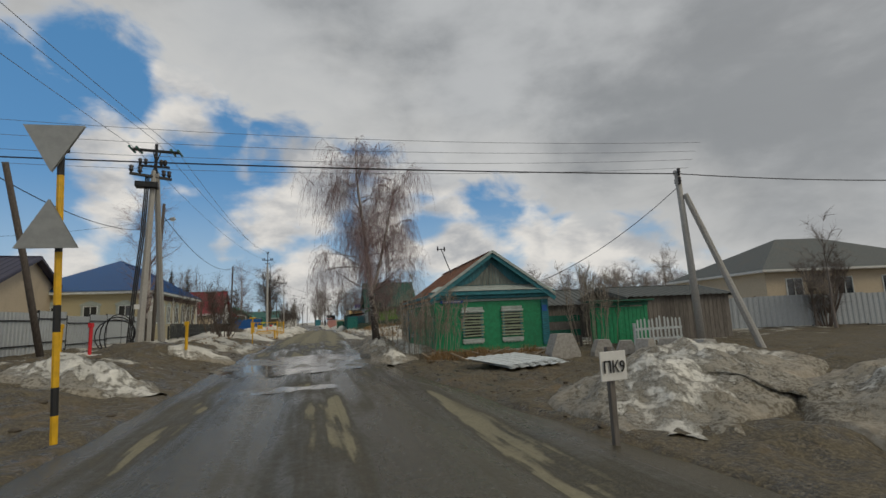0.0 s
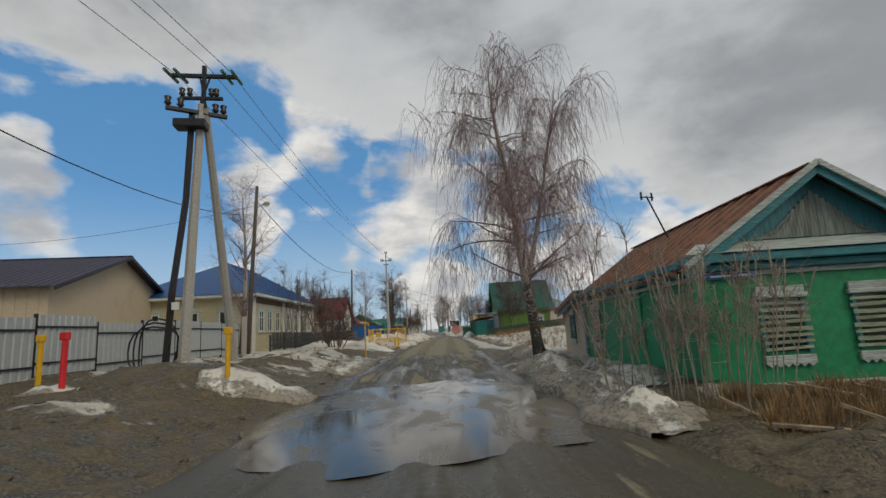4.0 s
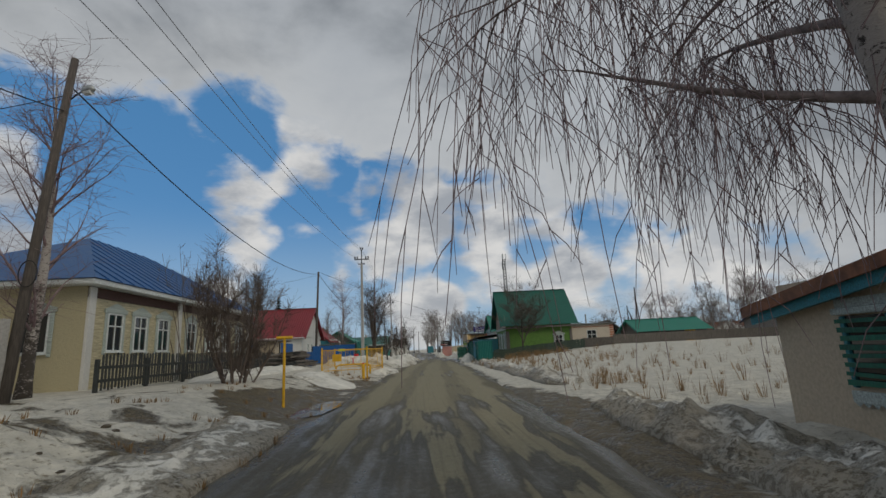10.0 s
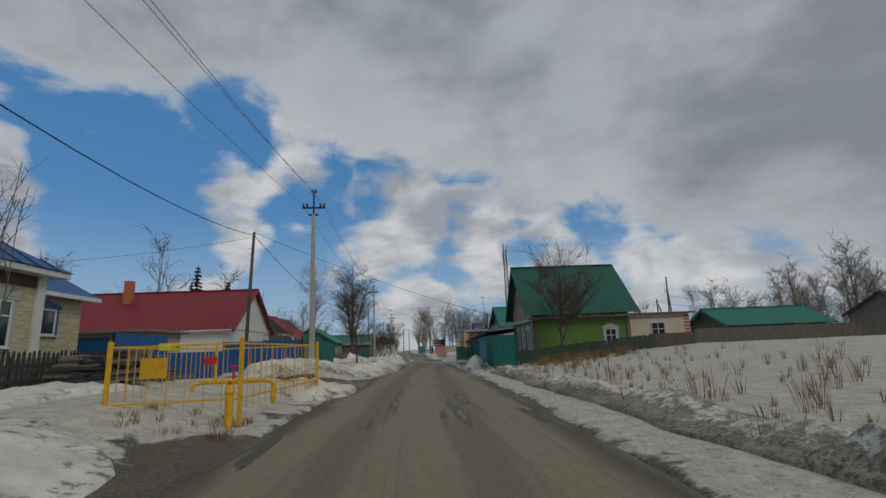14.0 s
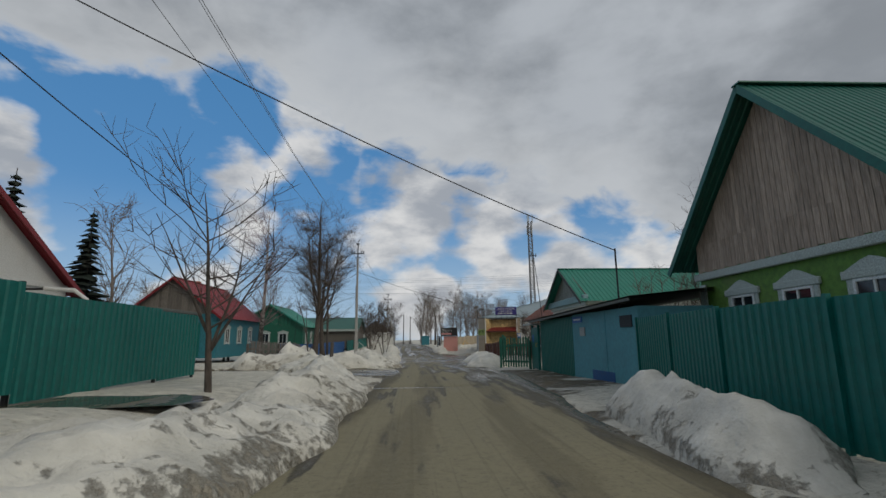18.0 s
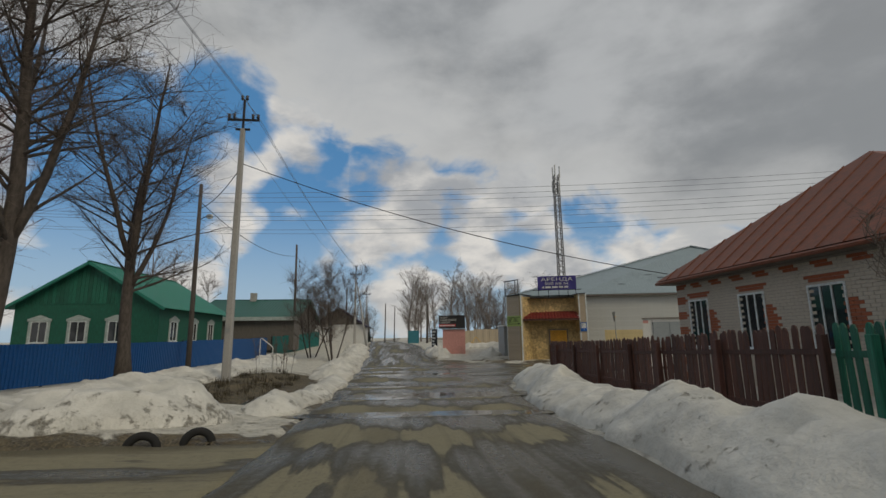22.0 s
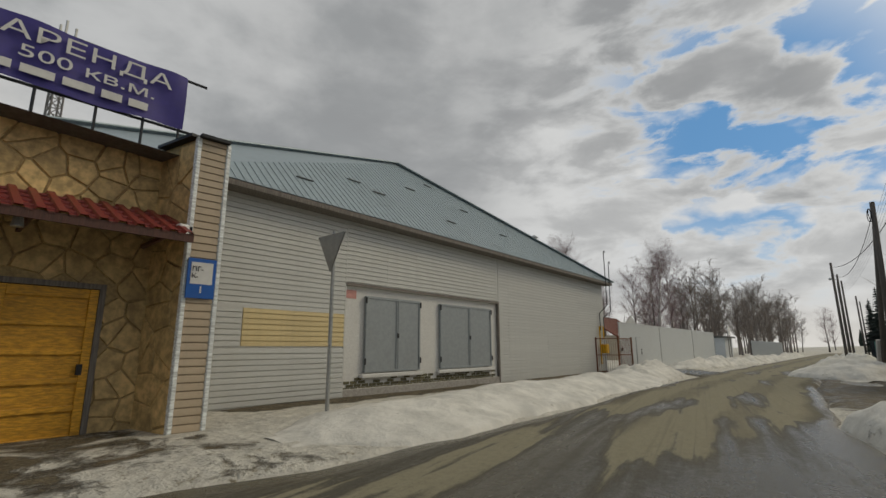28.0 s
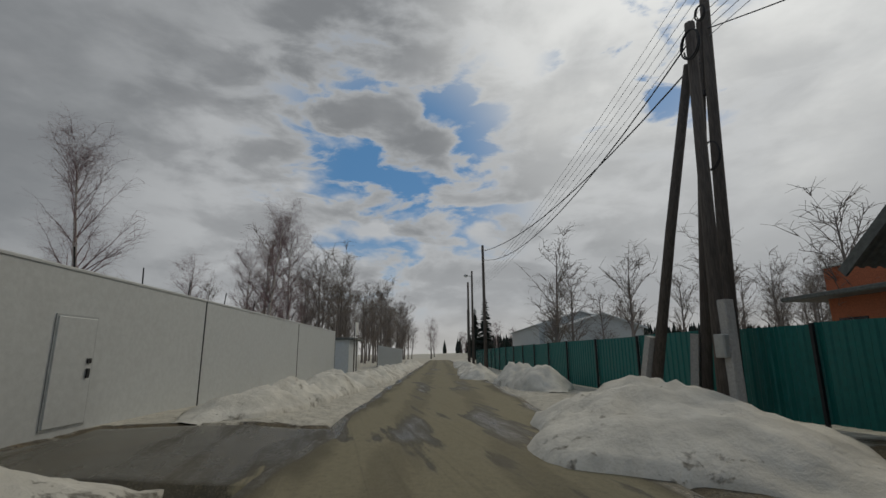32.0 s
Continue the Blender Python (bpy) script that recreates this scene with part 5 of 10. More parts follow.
def gable_roof(parent, g0, W, D, eave, ridge, over, mat, axis, sheet=0.24, thick=0.05, depth=0.03, verge=None):
    """Two slopes; axis 'a': the ridge runs along a (W), 'b': along b (D)."""
    at, ang = g0
    if axis == "b":
        at = tuple(Geo(at, ang).w(W, 0, 0))
        ang, W, D = ang + 90, D, W
    run, rise = D / 2, ridge - eave
    k = over / run
    lo, hi = Geo(at, ang), Geo(tuple(Geo(at, ang).w(W, D, 0)), ang + 180)
    for g in (lo, hi):
        g.wave(-over, W + over, eave - rise * k, 0, sheet, depth, b=-over, slope=(run + over, rise * (1 + k)))
        part("roof", g, mat, parent, "sheet roof slope")
    for a0, a1 in ((-over, -over + 0.03), (W + over - 0.03, W + over)):
        for b0 in (-over, D + over):
            am = (a0 + a1) / 2
            part("verge_board", Geo(at, ang).beam((am, b0, eave - rise * k - 0.07), (am, run, ridge - 0.07), 0.04, 0.15), verge or (M_TEAL if mat in (M_ROOFRUST,) else mat), parent)
    r = Geo(at, ang).beam((-over, run, ridge + 0.02), (W + over, run, ridge + 0.02), 0.26, 0.03)
    part("ridge_cap", r, mat, parent)


def walls(parent, at, ang, W, D, z0, eave, ridge, axis, mat, gable_mat=None, thick=0.14, name="wall"):
    """Four walls, with gable triangles as boarded parts where asked."""
    g = Geo(at, ang)
    for q in ((0, W, 0, thick), (0, W, D - thick, D), (0, thick, thick, D - thick), (W - thick, W, thick, D - thick)):
        part(name, Geo(at, ang).box(*q, z0, eave), mat, parent)
    if ridge > eave + 0.2:
        for side in (0, 1):
            t = Geo(at, ang)
            if axis == "a":
                a0, a1 = (0, thick) if not side else (W - thick, W)
                if not side:
                    t.face((a0, D, eave), (a0, 0, eave), (a0, D / 2, ridge)).face((a1, 0, eave), (a1, D, eave), (a1, D / 2, ridge))
                else:
                    t.face((a1, 0, eave), (a1, D, eave), (a1, D / 2, ridge)).face((a0, D, eave), (a0, 0, eave), (a0, D / 2, ridge))
            else:
                b0, b1 = (0, thick) if not side else (D - thick, D)
                t.face((0, b0, eave), (W, b0, eave), (W / 2, b0, ridge)).face((W, b1, eave), (0, b1, eave), (W / 2, b1, ridge))
            part("gable", t, gable_mat or mat, parent)


def gable_boards(parent, at, ang, W, eave, ridge, mat, out=0.02, pitch=0.14, lap=0.0):
    """Upright boards on the gable that faces -v, W wide."""
    n = int(W / pitch)
    for i in range(n):
        a0 = W * i / n
        a1 = W * (i + 1) / n - 0.012
        h = lambda a: eave + (ridge - eave) * (1 - abs(2 * a / W - 1))
        g = Geo(at, ang)
        top0, top1 = h(a0), h(a1)
        if max(top0, top1) - eave < 0.06:
            continue
        k = len(g.p)
        g.p += [g.w(a, b, c) for b in (-out, 0.0) for a, c in ((a0, eave), (a1, eave), (a1, top1), (a0, top0))]
        g.f += [tuple(k + j for j in q) for q in ((0, 1, 2, 3), (1, 5, 6, 2), (4, 0, 3, 7), (3, 2, 6, 7), (4, 5, 1, 0))]
        part("board", g, mat, parent)


def sheet_fence(name, pts, z0, high, mat, label, panel=2.0, period=0.2, depth=0.025, rails=True, posts=M_DARKMET, group="sheet fences", front=-1):
    """Profiled sheets on posts and rails along a line of plan points; front -1: sheets on the right side going along."""
    base = (*pts[0], z0)
    t = thing(name, base, label, "fence", group)
    for (x0, y0), (x1, y1) in zip(pts, pts[1:]):
        ln = math.hypot(x1 - x0, y1 - y0)
        ang = math.degrees(math.atan2(y1 - y0, x1 - x0))
        n = max(int(round(ln / panel)), 1)
        for i in range(n):
            a0, a1 = ln * i / n, ln * (i + 1) / n - 0.004
            za, zb = gz(x0 + (x1 - x0) * a0 / ln, y0 + (y1 - y0) * a0 / ln), 0
            lift = za - z0 + 0.04
            g = Geo((x0, y0, z0), ang)
            g.wave(a0, a1, lift, lift + high, period, depth, b=0.03 * front)
            part("panel", g, mat, t)
            g = Geo((x0, y0, z0), ang).box(a0 - 0.03, a0 + 0.03, 0.0, 0.06, lift - 0.3, lift + high + 0.02)
            pb = part("post", g, posts, t)
            if rails:
                for c in (0.25, high - 0.3):
                    part("rail", Geo((x0, y0, z0), ang).box(a0, a1, -0.028, 0.022, lift + c, lift + c + 0.045), posts, t)
        part("post", Geo((x0, y0, z0), ang).box(ln - 0.03, ln + 0.03, 0.0, 0.06, lift - 0.3, lift + high + 0.02), posts, t)
    return t


def picket_fence(name, pts, high, mat, label, pitch=0.14, wide=0.09, tip="round", zfun=None, rail_mat=None, group="picket fences", jitter=0.03, seed=1):
    rnd = random.Random(seed)
    z_of = zfun or (lambda x, y: gz(x, y))
    base = (*pts[0], z_of(*pts[0]))
    t = thing(name, base, label, "fence", group)
    shared = {}
    for (x0, y0), (x1, y1) in zip(pts, pts[1:]):
        ln = math.hypot(x1 - x0, y1 - y0)
        ang = math.degrees(math.atan2(y1 - y0, x1 - x0))
        n = int(ln / pitch)
        if ang not in shared:
            g = Geo(base, ang)
            k = len(g.p)
            prof = [(0, 0), (wide, 0), (wide, high - 0.06), (wide * 0.8, high - 0.015), (wide / 2, high), (wide * 0.2, high - 0.015), (0, high - 0.06)]
            if tip == "flat":
                prof = [(0, 0), (wide, 0), (wide, high), (0, high)]
            m = len(prof)
            g.p += [g.w(a, b, c) for b in (-0.02, 0.0) for a, c in prof]
            g.f += [tuple(range(k, k + m)), tuple(range(k + 2 * m - 1, k + m - 1, -1))]
            g.f += [(k + (i + 1) % m, k + i, k + m + i, k + m + (i + 1) % m) for i in range(m)]
            shared[ang] = mesh_of("picket", g, base, mat)
        for i in range(n):
            f = (i + 0.5) / n
            x, y = x0 + (x1 - x0) * f, y0 + (y1 - y0) * f
            ob = new("picket", shared[ang])
            ob.parent = t
            ob.location = (x - base[0], y - base[1], z_of(x, y) - base[2] + 0.06 + rnd.uniform(-jitter, jitter))
            ob.rotation_euler = (rnd.uniform(-0.02, 0.02), rnd.uniform(-0.02, 0.02), 0)
        for c in (0.3, high - 0.3):
            g = Geo()
            g.beam((x0, y0, z_of(x0, y0) + c), (x1, y1, z_of(x1, y1) + c), 0.04, 0.08)
            part("rail", g, rail_mat or mat, t)
        for i in range(int(ln / 2.4) + 1):
            f = min(i * 2.4 / ln, 1)
            x, y = x0 + (x1 - x0) * f, y0 + (y1 - y0) * f
            g = Geo((x, y, z_of(x, y)), ang).box(-0.05, 0.05, 0.02, 0.12, -0.3, high - 0.08, 0.01)
            part("post", g, rail_mat or mat, t)
    return t


# ---------------------------------------------------------------- the green house by the crossing
H1, A1 = (2.55, 42.75, 0.0), -4.5
h1 = thing("green_house", H1, "old green rendered house with boarded windows and rusty roof", "house")
walls(h1, H1, A1, 4.15, 8.2, -0.1, 2.15, 3.62, "b", M_GREEN, M_TEALV, 0.15)
gable_roof(h1, (H1, A1), 4.15, 8.2, 2.15, 3.62, 0.32, M_ROOFRUST, "b", 0.55, depth=0.05)
part("plinth", Geo(H1, A1).box(-0.05, 4.2, -0.05, 8.25, -0.2, 0.06, 0.02), M_CONC, h1, "grey cement plinth")
part("cornice", Geo(H1, A1).box(-0.32, 4.47, -0.30, -0.02, 2.06, 2.20, 0.015), M_TEAL, h1, "teal painted eaves board")
part("cornice", Geo(H1, A1).box(-0.25, 4.40, -0.16, -0.01, 1.93, 2.05, 0.015), M_TEAL, h1)
part("cornice", Geo(H1, A1).box(-0.15, 4.30, -0.06, -0.008, 1.84, 1.92, 0.01), M_PALE, h1, "pale moulded board")
part("cornice", Geo(H1, A1).box(-0.30, -0.03, 0.0, 8.2, 2.02, 2.14, 0.015), M_TEAL, h1)
part("cornice", Geo(H1, A1).box(-0.16, -0.02, 0.0, 8.2, 1.90, 2.01, 0.015), M_TEAL, h1)
part("cornice", Geo(H1, A1).box(-0.07, -0.01, 0.1, 8.1, 1.80, 1.88, 0.01), M_PALE, h1)
# slanting skirt below the gable and its fan of boards
sk = Geo(H1, A1)
sk.face((-0.30, -0.34, 2.22), (4.45, -0.34, 2.22), (4.1, -0.02, 2.42), (0.05, -0.02, 2.42))
part("skirt_roof", sk, M_PALE, h1, "pale tin skirt below the gable")
for i in range(17):
    a = 0.95 + 2.25 * i / 17
    g = Geo(H1, A1)
    top = 2.46 + 0.78 * (1 - abs(2 * (i + 0.5) / 17 - 1)) ** 0.8
    k = 2.075 + (a + 0.06 - 2.075) * 0.62
    g.face((a, -0.03, 2.44), (a + 0.125, -0.03, 2.44), (k + 0.075, -0.03, top), (k, -0.03, top))
    part("board", g, M_GABLE, h1)
for s, x in ((-1, 0.02), (1, 4.13)):
    part("corner_board", Geo(H1, A1).box(x - 0.14, x + 0.14, -0.05, -0.004, 0.15, 1.9, 0.012), M_TEAL if s > 0 else M_GREEN, h1)
for b in (0.0, 2.75, 7.9):
    part("corner_board", Geo(H1, A1).box(-0.05, -0.004, b, b + 0.28, 0.15, 1.9, 0.012), M_GREEN if b < 7 else M_TEAL, h1)
for k in (0, 1):
    g = Geo(H1, A1)
    g.beam((-0.32, -0.36, 2.02), (2.08, -0.36, 3.66), 0.05, 0.09) if not k else g.beam((4.47, -0.36, 2.02), (2.08, -0.36, 3.66), 0.05, 0.09)
    part("barge_board", g, M_PALE, h1, "pale thin barge board")


def boarded(parent, at, ang, wide, high, seed):
    """A window nailed up with slats behind a small carved hood."""
    rnd = random.Random(seed)
    bk = part("window", Geo(at, ang).box(0, wide, -0.02, 0.02, 0, high), M_GLASS, parent, "dark window behind nailed slats")
    for q in ((-0.07, 0.0), (wide, wide + 0.07)):
        part("jamb", Geo(at, ang).box(*q, -0.05, 0, -0.02, high, 0.008), M_TEAL, bk)
    n = 8
    for i in range(n):
        c = 0.04 + (high - 0.1) * i / (n - 1)
        g = Geo(at, ang)
        d = rnd.uniform(-0.025, 0.025)
        g.beam((-0.10 + rnd.uniform(-0.03, 0.03), -0.06, c), (wide + 0.10 + rnd.uniform(-0.03, 0.03), -0.06, c + d), 0.018, 0.060 + rnd.uniform(-0.014, 0.010))
        part("slat", g, M_SLAT if seed % 2 == 0 else M_GREENF, bk)
    g = Geo(at, ang).box(-0.13, wide + 0.13, -0.10, 0, high + 0.02, high + 0.10, 0.015).box(-0.09, wide + 0.09, -0.06, 0, high + 0.10, high + 0.22, 0.01)
    part("hood", g, M_PALE, bk, "white carved hood")
    g = Geo(at, ang).box(-0.10, wide + 0.10, -0.06, 0, -0.20, -0.06, 0.01)
    for i in range(6):
        a = -0.08 + (wide + 0.16) * (i + 0.5) / 6
        g.face((a - 0.07, -0.055, -0.19), (a, -0.055, -0.25), (a + 0.07, -0.055, -0.19), (a, -0.055, -0.14))
    part("apron", g, M_PALE, bk, "white carved apron")


boarded(h1, tuple(Geo(H1, A1).w(0.98, 0, 0.55)), A1, 0.62, 0.86, 2)
boarded(h1, tuple(Geo(H1, A1).w(2.50, 0, 0.55)), A1, 0.62, 0.86, 4)
boarded(h1, tuple(Geo(H1, A1).w(0, 6.9, 0.62)), A1 - 90, 0.62, 0.90, 6)
part("number_plate", Geo(H1, A1).box(4.02, 4.2, -0.07, -0.055, 1.40, 1.62), M_SIGNBLUE, h1, "small blue plate")
part("street_plate", Geo(H1, A1).box(0.10, 0.95, -0.075, -0.06, 1.80, 1.90), M_SIGNBLUE, h1, "blue name plate with a worn white line")
part("line", Geo(H1, A1).box(0.18, 0.86, -0.079, -0.076, 1.835, 1.868), M_SIGNW, h1)
# lower beige annex behind
AX = tuple(Geo(H1, A1).w(0.02, 8.36, 0))
ax = thing("annex", AX, "low rendered annex with a boarded window against a house", "shed")
for q in ((0, 3.9, 0, 0.12), (0, 3.9, 3.2, 3.32), (0, 0.12, 0.12, 3.2), (3.78, 3.9, 0.12, 3.2)):
    part("wall", Geo(AX, A1).box(*q, -0.1, 1.72 if q[2] > 3 else 2.0), M_BEIGE, ax)
ro = Geo(AX, A1)
ro.face((-0.28, -0.1, 2.28), (4.1, -0.1, 2.28), (4.1, 3.7, 1.72), (-0.28, 3.7, 1.72)).face((-0.28, 3.7, 1.66), (4.1, 3.7, 1.66), (4.1, -0.1, 2.22), (-0.28, -0.1, 2.22))
ro.beam((-0.28, -0.1, 2.2), (-0.28, 3.7, 1.64), 0.04, 0.16)
part("roof", ro, M_ROOFRUST, ax, "rusty lean-to roof")
part("eaves_board", Geo(AX, A1).beam((-0.20, -0.05, 2.08), (-0.20, 3.6, 1.55), 0.05, 0.22), M_TEAL, ax)
boarded(ax, tuple(Geo(AX, A1).w(0, 2.0, 0.62)), A1 - 90, 0.6, 0.85, 9)


def tv_mast(at, h, lean, label, cross=True):
    t = thing("roof_antenna", at, label, "antenna")
    top = (lean[0], lean[1], h)
    part("mast", Geo(at).tube([(0, 0, 0), top], 0.022, 6), M_DARKMET, t)
    if cross:
        g = Geo(at)
        g.tube([(top[0] - 0.22, top[1] - 0.1, h - 0.05), (top[0] + 0.24, top[1] + 0.1, h - 0.02)], 0.018, 5)
        part("crossbar", g, M_DARKMET, t)
        for d in (-0.18, 0.18):
            part("rod", Geo(at).tube([(top[0] + d, top[1] + d * 0.4, h - 0.12), (top[0] + d, top[1] + d * 0.4, h + 0.1)], 0.03, 5), M_INSUL, t)
    return t


tv_mast(tuple(Geo(H1, A1).w(1.6, 4.6, 3.3)), 1.2, (-0.45, 0, 0), "bent wire mast with insulators on a rusty roof")
# yard gate and boards to the east of the house
yd = thing("yard_fence", (6.75, 42.4, 0.0), "weathered green plank yard fence", "fence")
for i in range(4):
    part("plank", Geo((6.75, 42.4, 0.0), -6).box(0.0, 1.3, -0.02, 0.02, 0.15 + i * 0.27, 0.38 + i * 0.27), M_GREENF if i % 2 else M_GREYW, yd)
for a in (0.0, 1.3):
    part("post", Geo((6.75, 42.4, 0.0), -6).box(a - 0.05, a + 0.05, 0.02, 0.12, -0.2, 1.3, 0.01), M_GREYW, yd)
yg = thing("yard_gate", (8.2, 41.5, 0.0), "green plank gate below a small board roof", "gate")
for i in range(12):
    part("plank", Geo((8.2, 41.5, 0.0), -6).box(0.05 + i * 0.165, 0.20 + i * 0.165, -0.02, 0.02, 0.1, 1.42), M_GREEN, yg)
for a in (-0.06, 0.98, 2.08):
    part("post", Geo((8.2, 41.5, 0.0), -6).box(a - 0.07, a + 0.07, -0.04, 0.1, -0.2, 1.62, 0.01), M_GREEN, yg)
part("hood_roof", Geo((8.2, 41.5, 0.0), -6).box(-0.25, 2.3, -0.3, 0.35, 1.62, 1.68, 0.01), M_GREENF, yg)
part("hood_beam", Geo((8.2, 41.5, 0.0), -6).box(-0.15, 2.2, -0.05, 0.1, 1.46, 1.6, 0.01), M_GREENF, yg)
picket_fence("leaning_fence", [(9.2, 40.6), (10.6, 39.9)], 0.95, M_WHITEW, "short leaning white picket fence", 0.13, 0.06)
for nm, at, W, D, e, r, ang, lab in (("wooden_shed", (10.6, 42.6, 0.1), 4.6, 4.2, 1.75, 2.2, -6, "grey weathered plank shed in a yard"), ("log_barn", (7.6, 46.5, 0.1), 4.0, 5.0, 1.6, 2.35, -6, "low dark log barn behind the house")):
    s = thing(nm, at, lab, "shed")
    walls(s, at, ang, W, D, -0.2, e, r, "a", M_GREYW, M_GREYW)
    for i in range(int(W / 0.2)):
        part("plank", Geo(at, ang).box(i * 0.2, i * 0.2 + 0.185, -0.025, -0.003, -0.1, e), M_GREYW, s)
    gable_roof(s, (at, ang), W, D, e, r, 0.25, M_SLATE, "a", 0.3)

# beige villa beyond the crossing
VB = (22.6, 46.5, 0.3)
vb = thing("beige_villa", VB, "beige rendered villa with a grey hipped metal roof", "house")
walls(vb, VB, -12, 12.0, 9.0, -0.3, 2.9, 2.9, "a", M_BEIGE)
hr = Geo(VB, -12)
o_ = 0.5
E0 = [(-o_, -o_, 2.85), (12 + o_, -o_, 2.85), (12 + o_, 9 + o_, 2.85), (-o_, 9 + o_, 2.85)]
R0, R1 = (4.6, 4.5, 5.2), (7.6, 4.5, 5.2)
hr.face(E0[0], E0[1], R1, R0).face(E0[1], E0[2], R1).face(E0[2], E0[3], R0, R1).face(E0[3], E0[0], R0)
part("roof", hr, M_SLATE, vb)
part("soffit", Geo(VB, -12).box(-o_, 12 + o_, -o_, 9 + o_, 2.72, 2.85, 0.02), M_WHITE, vb)
for a in (1.2, 4.2, 7.0):
    window(vb, tuple(Geo(VB, -12).w(a, 0, 1.0)), -12, 0.9, 1.3)
sheet_fence("villa_fence", [(15.5, 46.0), (19.5, 44.6), (29.0, 41.0)], 0.1, 1.5, M_FGREY, "grey profiled sheet fence round a villa", 2.4, 0.25)
plant("shrub", (22.0, 43.2, 0.1), 4.8, 1.1, 12, "shrub", "", (M_TWIG, M_TWIG, M_TWIG), 1.35, turn=90, scale=0.85)

# ---------------------------------------------------------------- western houses
sheet_fence("grey_fence", [(-11.2, 41.5), (-11.0, 46.0), (-10.95, 50.0), (-11.1, 57.9)], 0.6, 1.38, M_FGREY, "grey profiled metal fence on dark rails", 2.05, 0.2, front=1)
sheet_fence("grey_fence", [(-20.0, 38.5), (-11.3, 41.0)], 0.6, 1.75, M_FGREY, "tall grey profiled metal fence at the corner", 2.2, 0.2)
PH = (-27.0, 52.0, 0.6)
ph = thing("plum_roof_house", PH, "beige sheet-clad house with a plum roof", "house")
walls(ph, PH, 8, 10.5, 11.0, -0.3, 3.3, 5.2, "a", M_BEIGE)
gable_roof(ph, (PH, 8), 10.5, 11.0, 3.3, 5.2, 0.5, M_ROOFPURPLE, "a", 0.35)
for i in range(26):
    part("cladding", Geo(PH, 8).box(i * 0.4, i * 0.4 + 0.2, -0.03, -0.002, -0.2, 3.3), M_BEIGE, ph)

BH = (-19.4, 62.6, 0.55)
bh = thing("blue_roof_house", BH, "long cream brick house with a blue hipped roof", "house")
walls(bh, BH, 0, 7.2, 14.2, -0.2, 3.45, 3.45, "a", M_CREAM)
hr = Geo(BH, 0)
E0 = [(-0.5, -0.5, 3.40), (7.7, -0.5, 3.40), (7.7, 14.7, 3.40), (-0.5, 14.7, 3.40)]
R0, R1 = (3.6, 5.2, 6.1), (3.6, 9.6, 6.1)
hr.face(E0[0], E0[1], R0).face(E0[1], E0[2], R1, R0).face(E0[2], E0[3], R1).face(E0[3], E0[0], R0, R1)
part("roof", hr, M_ROOFBLUE, bh, "blue hipped metal roof")
for i in range(1, 22):
    b = -0.5 + 15.2 * i / 22
    cap = 5.2 if b < 5.2 else (b if b < 9.6 else 9.6)
    f = min(max((b + 0.5) / 5.7, 0), 1) if b < 5.2 else (1 if b < 9.6 else (14.7 - b) / 5.1)
    part("seam", Geo(BH, 0).beam((7.7, b, 3.42), (7.7 - 4.1 * f, b, 3.42 + 2.7 * f), 0.035, 0.03), M_ROOFBLUE, bh)
part("soffit", Geo(BH, 0).box(-0.45, 7.65, -0.45, 14.65, 3.22, 3.39, 0.02), M_WHITEW, bh, "pale boxed eaves")
part("frieze", Geo(BH, 0).box(7.2, 7.24, 0.0, 14.2, 2.88, 3.2), M_BROWNF, bh)
for b in (1.1, 2.6, 4.2, 6.6, 8.6, 10.6, 12.4):
    window(bh, tuple(Geo(BH, 0).w(7.2, b, 1.25)), 90, 0.72, 1.15, M_WHITEW, ((0.5, None), (None, 0.68)), M_PALE)
for b in (0.0, 5.6, 9.7, 13.9):
    part("pilaster", Geo(BH, 0).box(7.2, 7.30, b, b + 0.3, -0.1, 3.2, 0.01), M_WHITE, bh)
for a in (1.2, 3.4, 5.4):
    window(bh, tuple(Geo(BH, 0).w(a, 0, 1.25)), 0, 0.72, 1.15, M_WHITEW, ((0.5, None),), M_PALE)
PO = (-13.3, 76.9, 0.6)
po = thing("porch_house", PO, "cream boarded porch with a blue trimmed window", "house")
for i in range(22):
    part("plank", Geo(PO, 0).box(-4.0, 0.0, -0.03, 0.0, i * 0.14, i * 0.14 + 0.135), M_CREAM, po)
    part("plank", Geo(PO, 0).box(0.0, 0.03, -0.03, 3.3, i * 0.14, i * 0.14 + 0.135), M_CREAM, po)
    part("plank", Geo(PO, 0).box(-4.0, 0.0, 3.27, 3.3, i * 0.14, i * 0.14 + 0.135), M_CREAM, po)
part("roof", Geo(PO, 0).face((0.45, -0.4, 2.95), (0.45, 3.7, 2.95), (-2.2, 3.7, 4.5), (-2.2, -0.4, 4.5)).face((0.45, 3.7, 2.88), (0.45, -0.4, 2.88), (-2.2, -0.4, 4.42), (-2.2, 3.7, 4.42)), M_ROOFBLUE, po, "blue metal porch roof")
part("roof", Geo(PO, 0).face((-4.6, 3.7, 3.0), (-4.6, -0.4, 3.0), (-2.2, -0.4, 4.5), (-2.2, 3.7, 4.5)), M_ROOFBLUE, po)
part("gable", Geo(PO, 0).face((-4.0, -0.01, 3.05), (0.0, -0.01, 3.05), (-2.2, -0.01, 4.35)), M_CREAM, po)
part("eaves_board", Geo(PO, 0).box(0.40, 0.46, -0.4, 3.7, 2.82, 2.96, 0.01), M_WHITEW, po, "white eaves board")
window(po, tuple(Geo(PO, 0).w(0.03, 0.5, 1.65)), 90, 1.5, 0.75, M_WHITEW, ((0.6, None),), M_FBLUE)
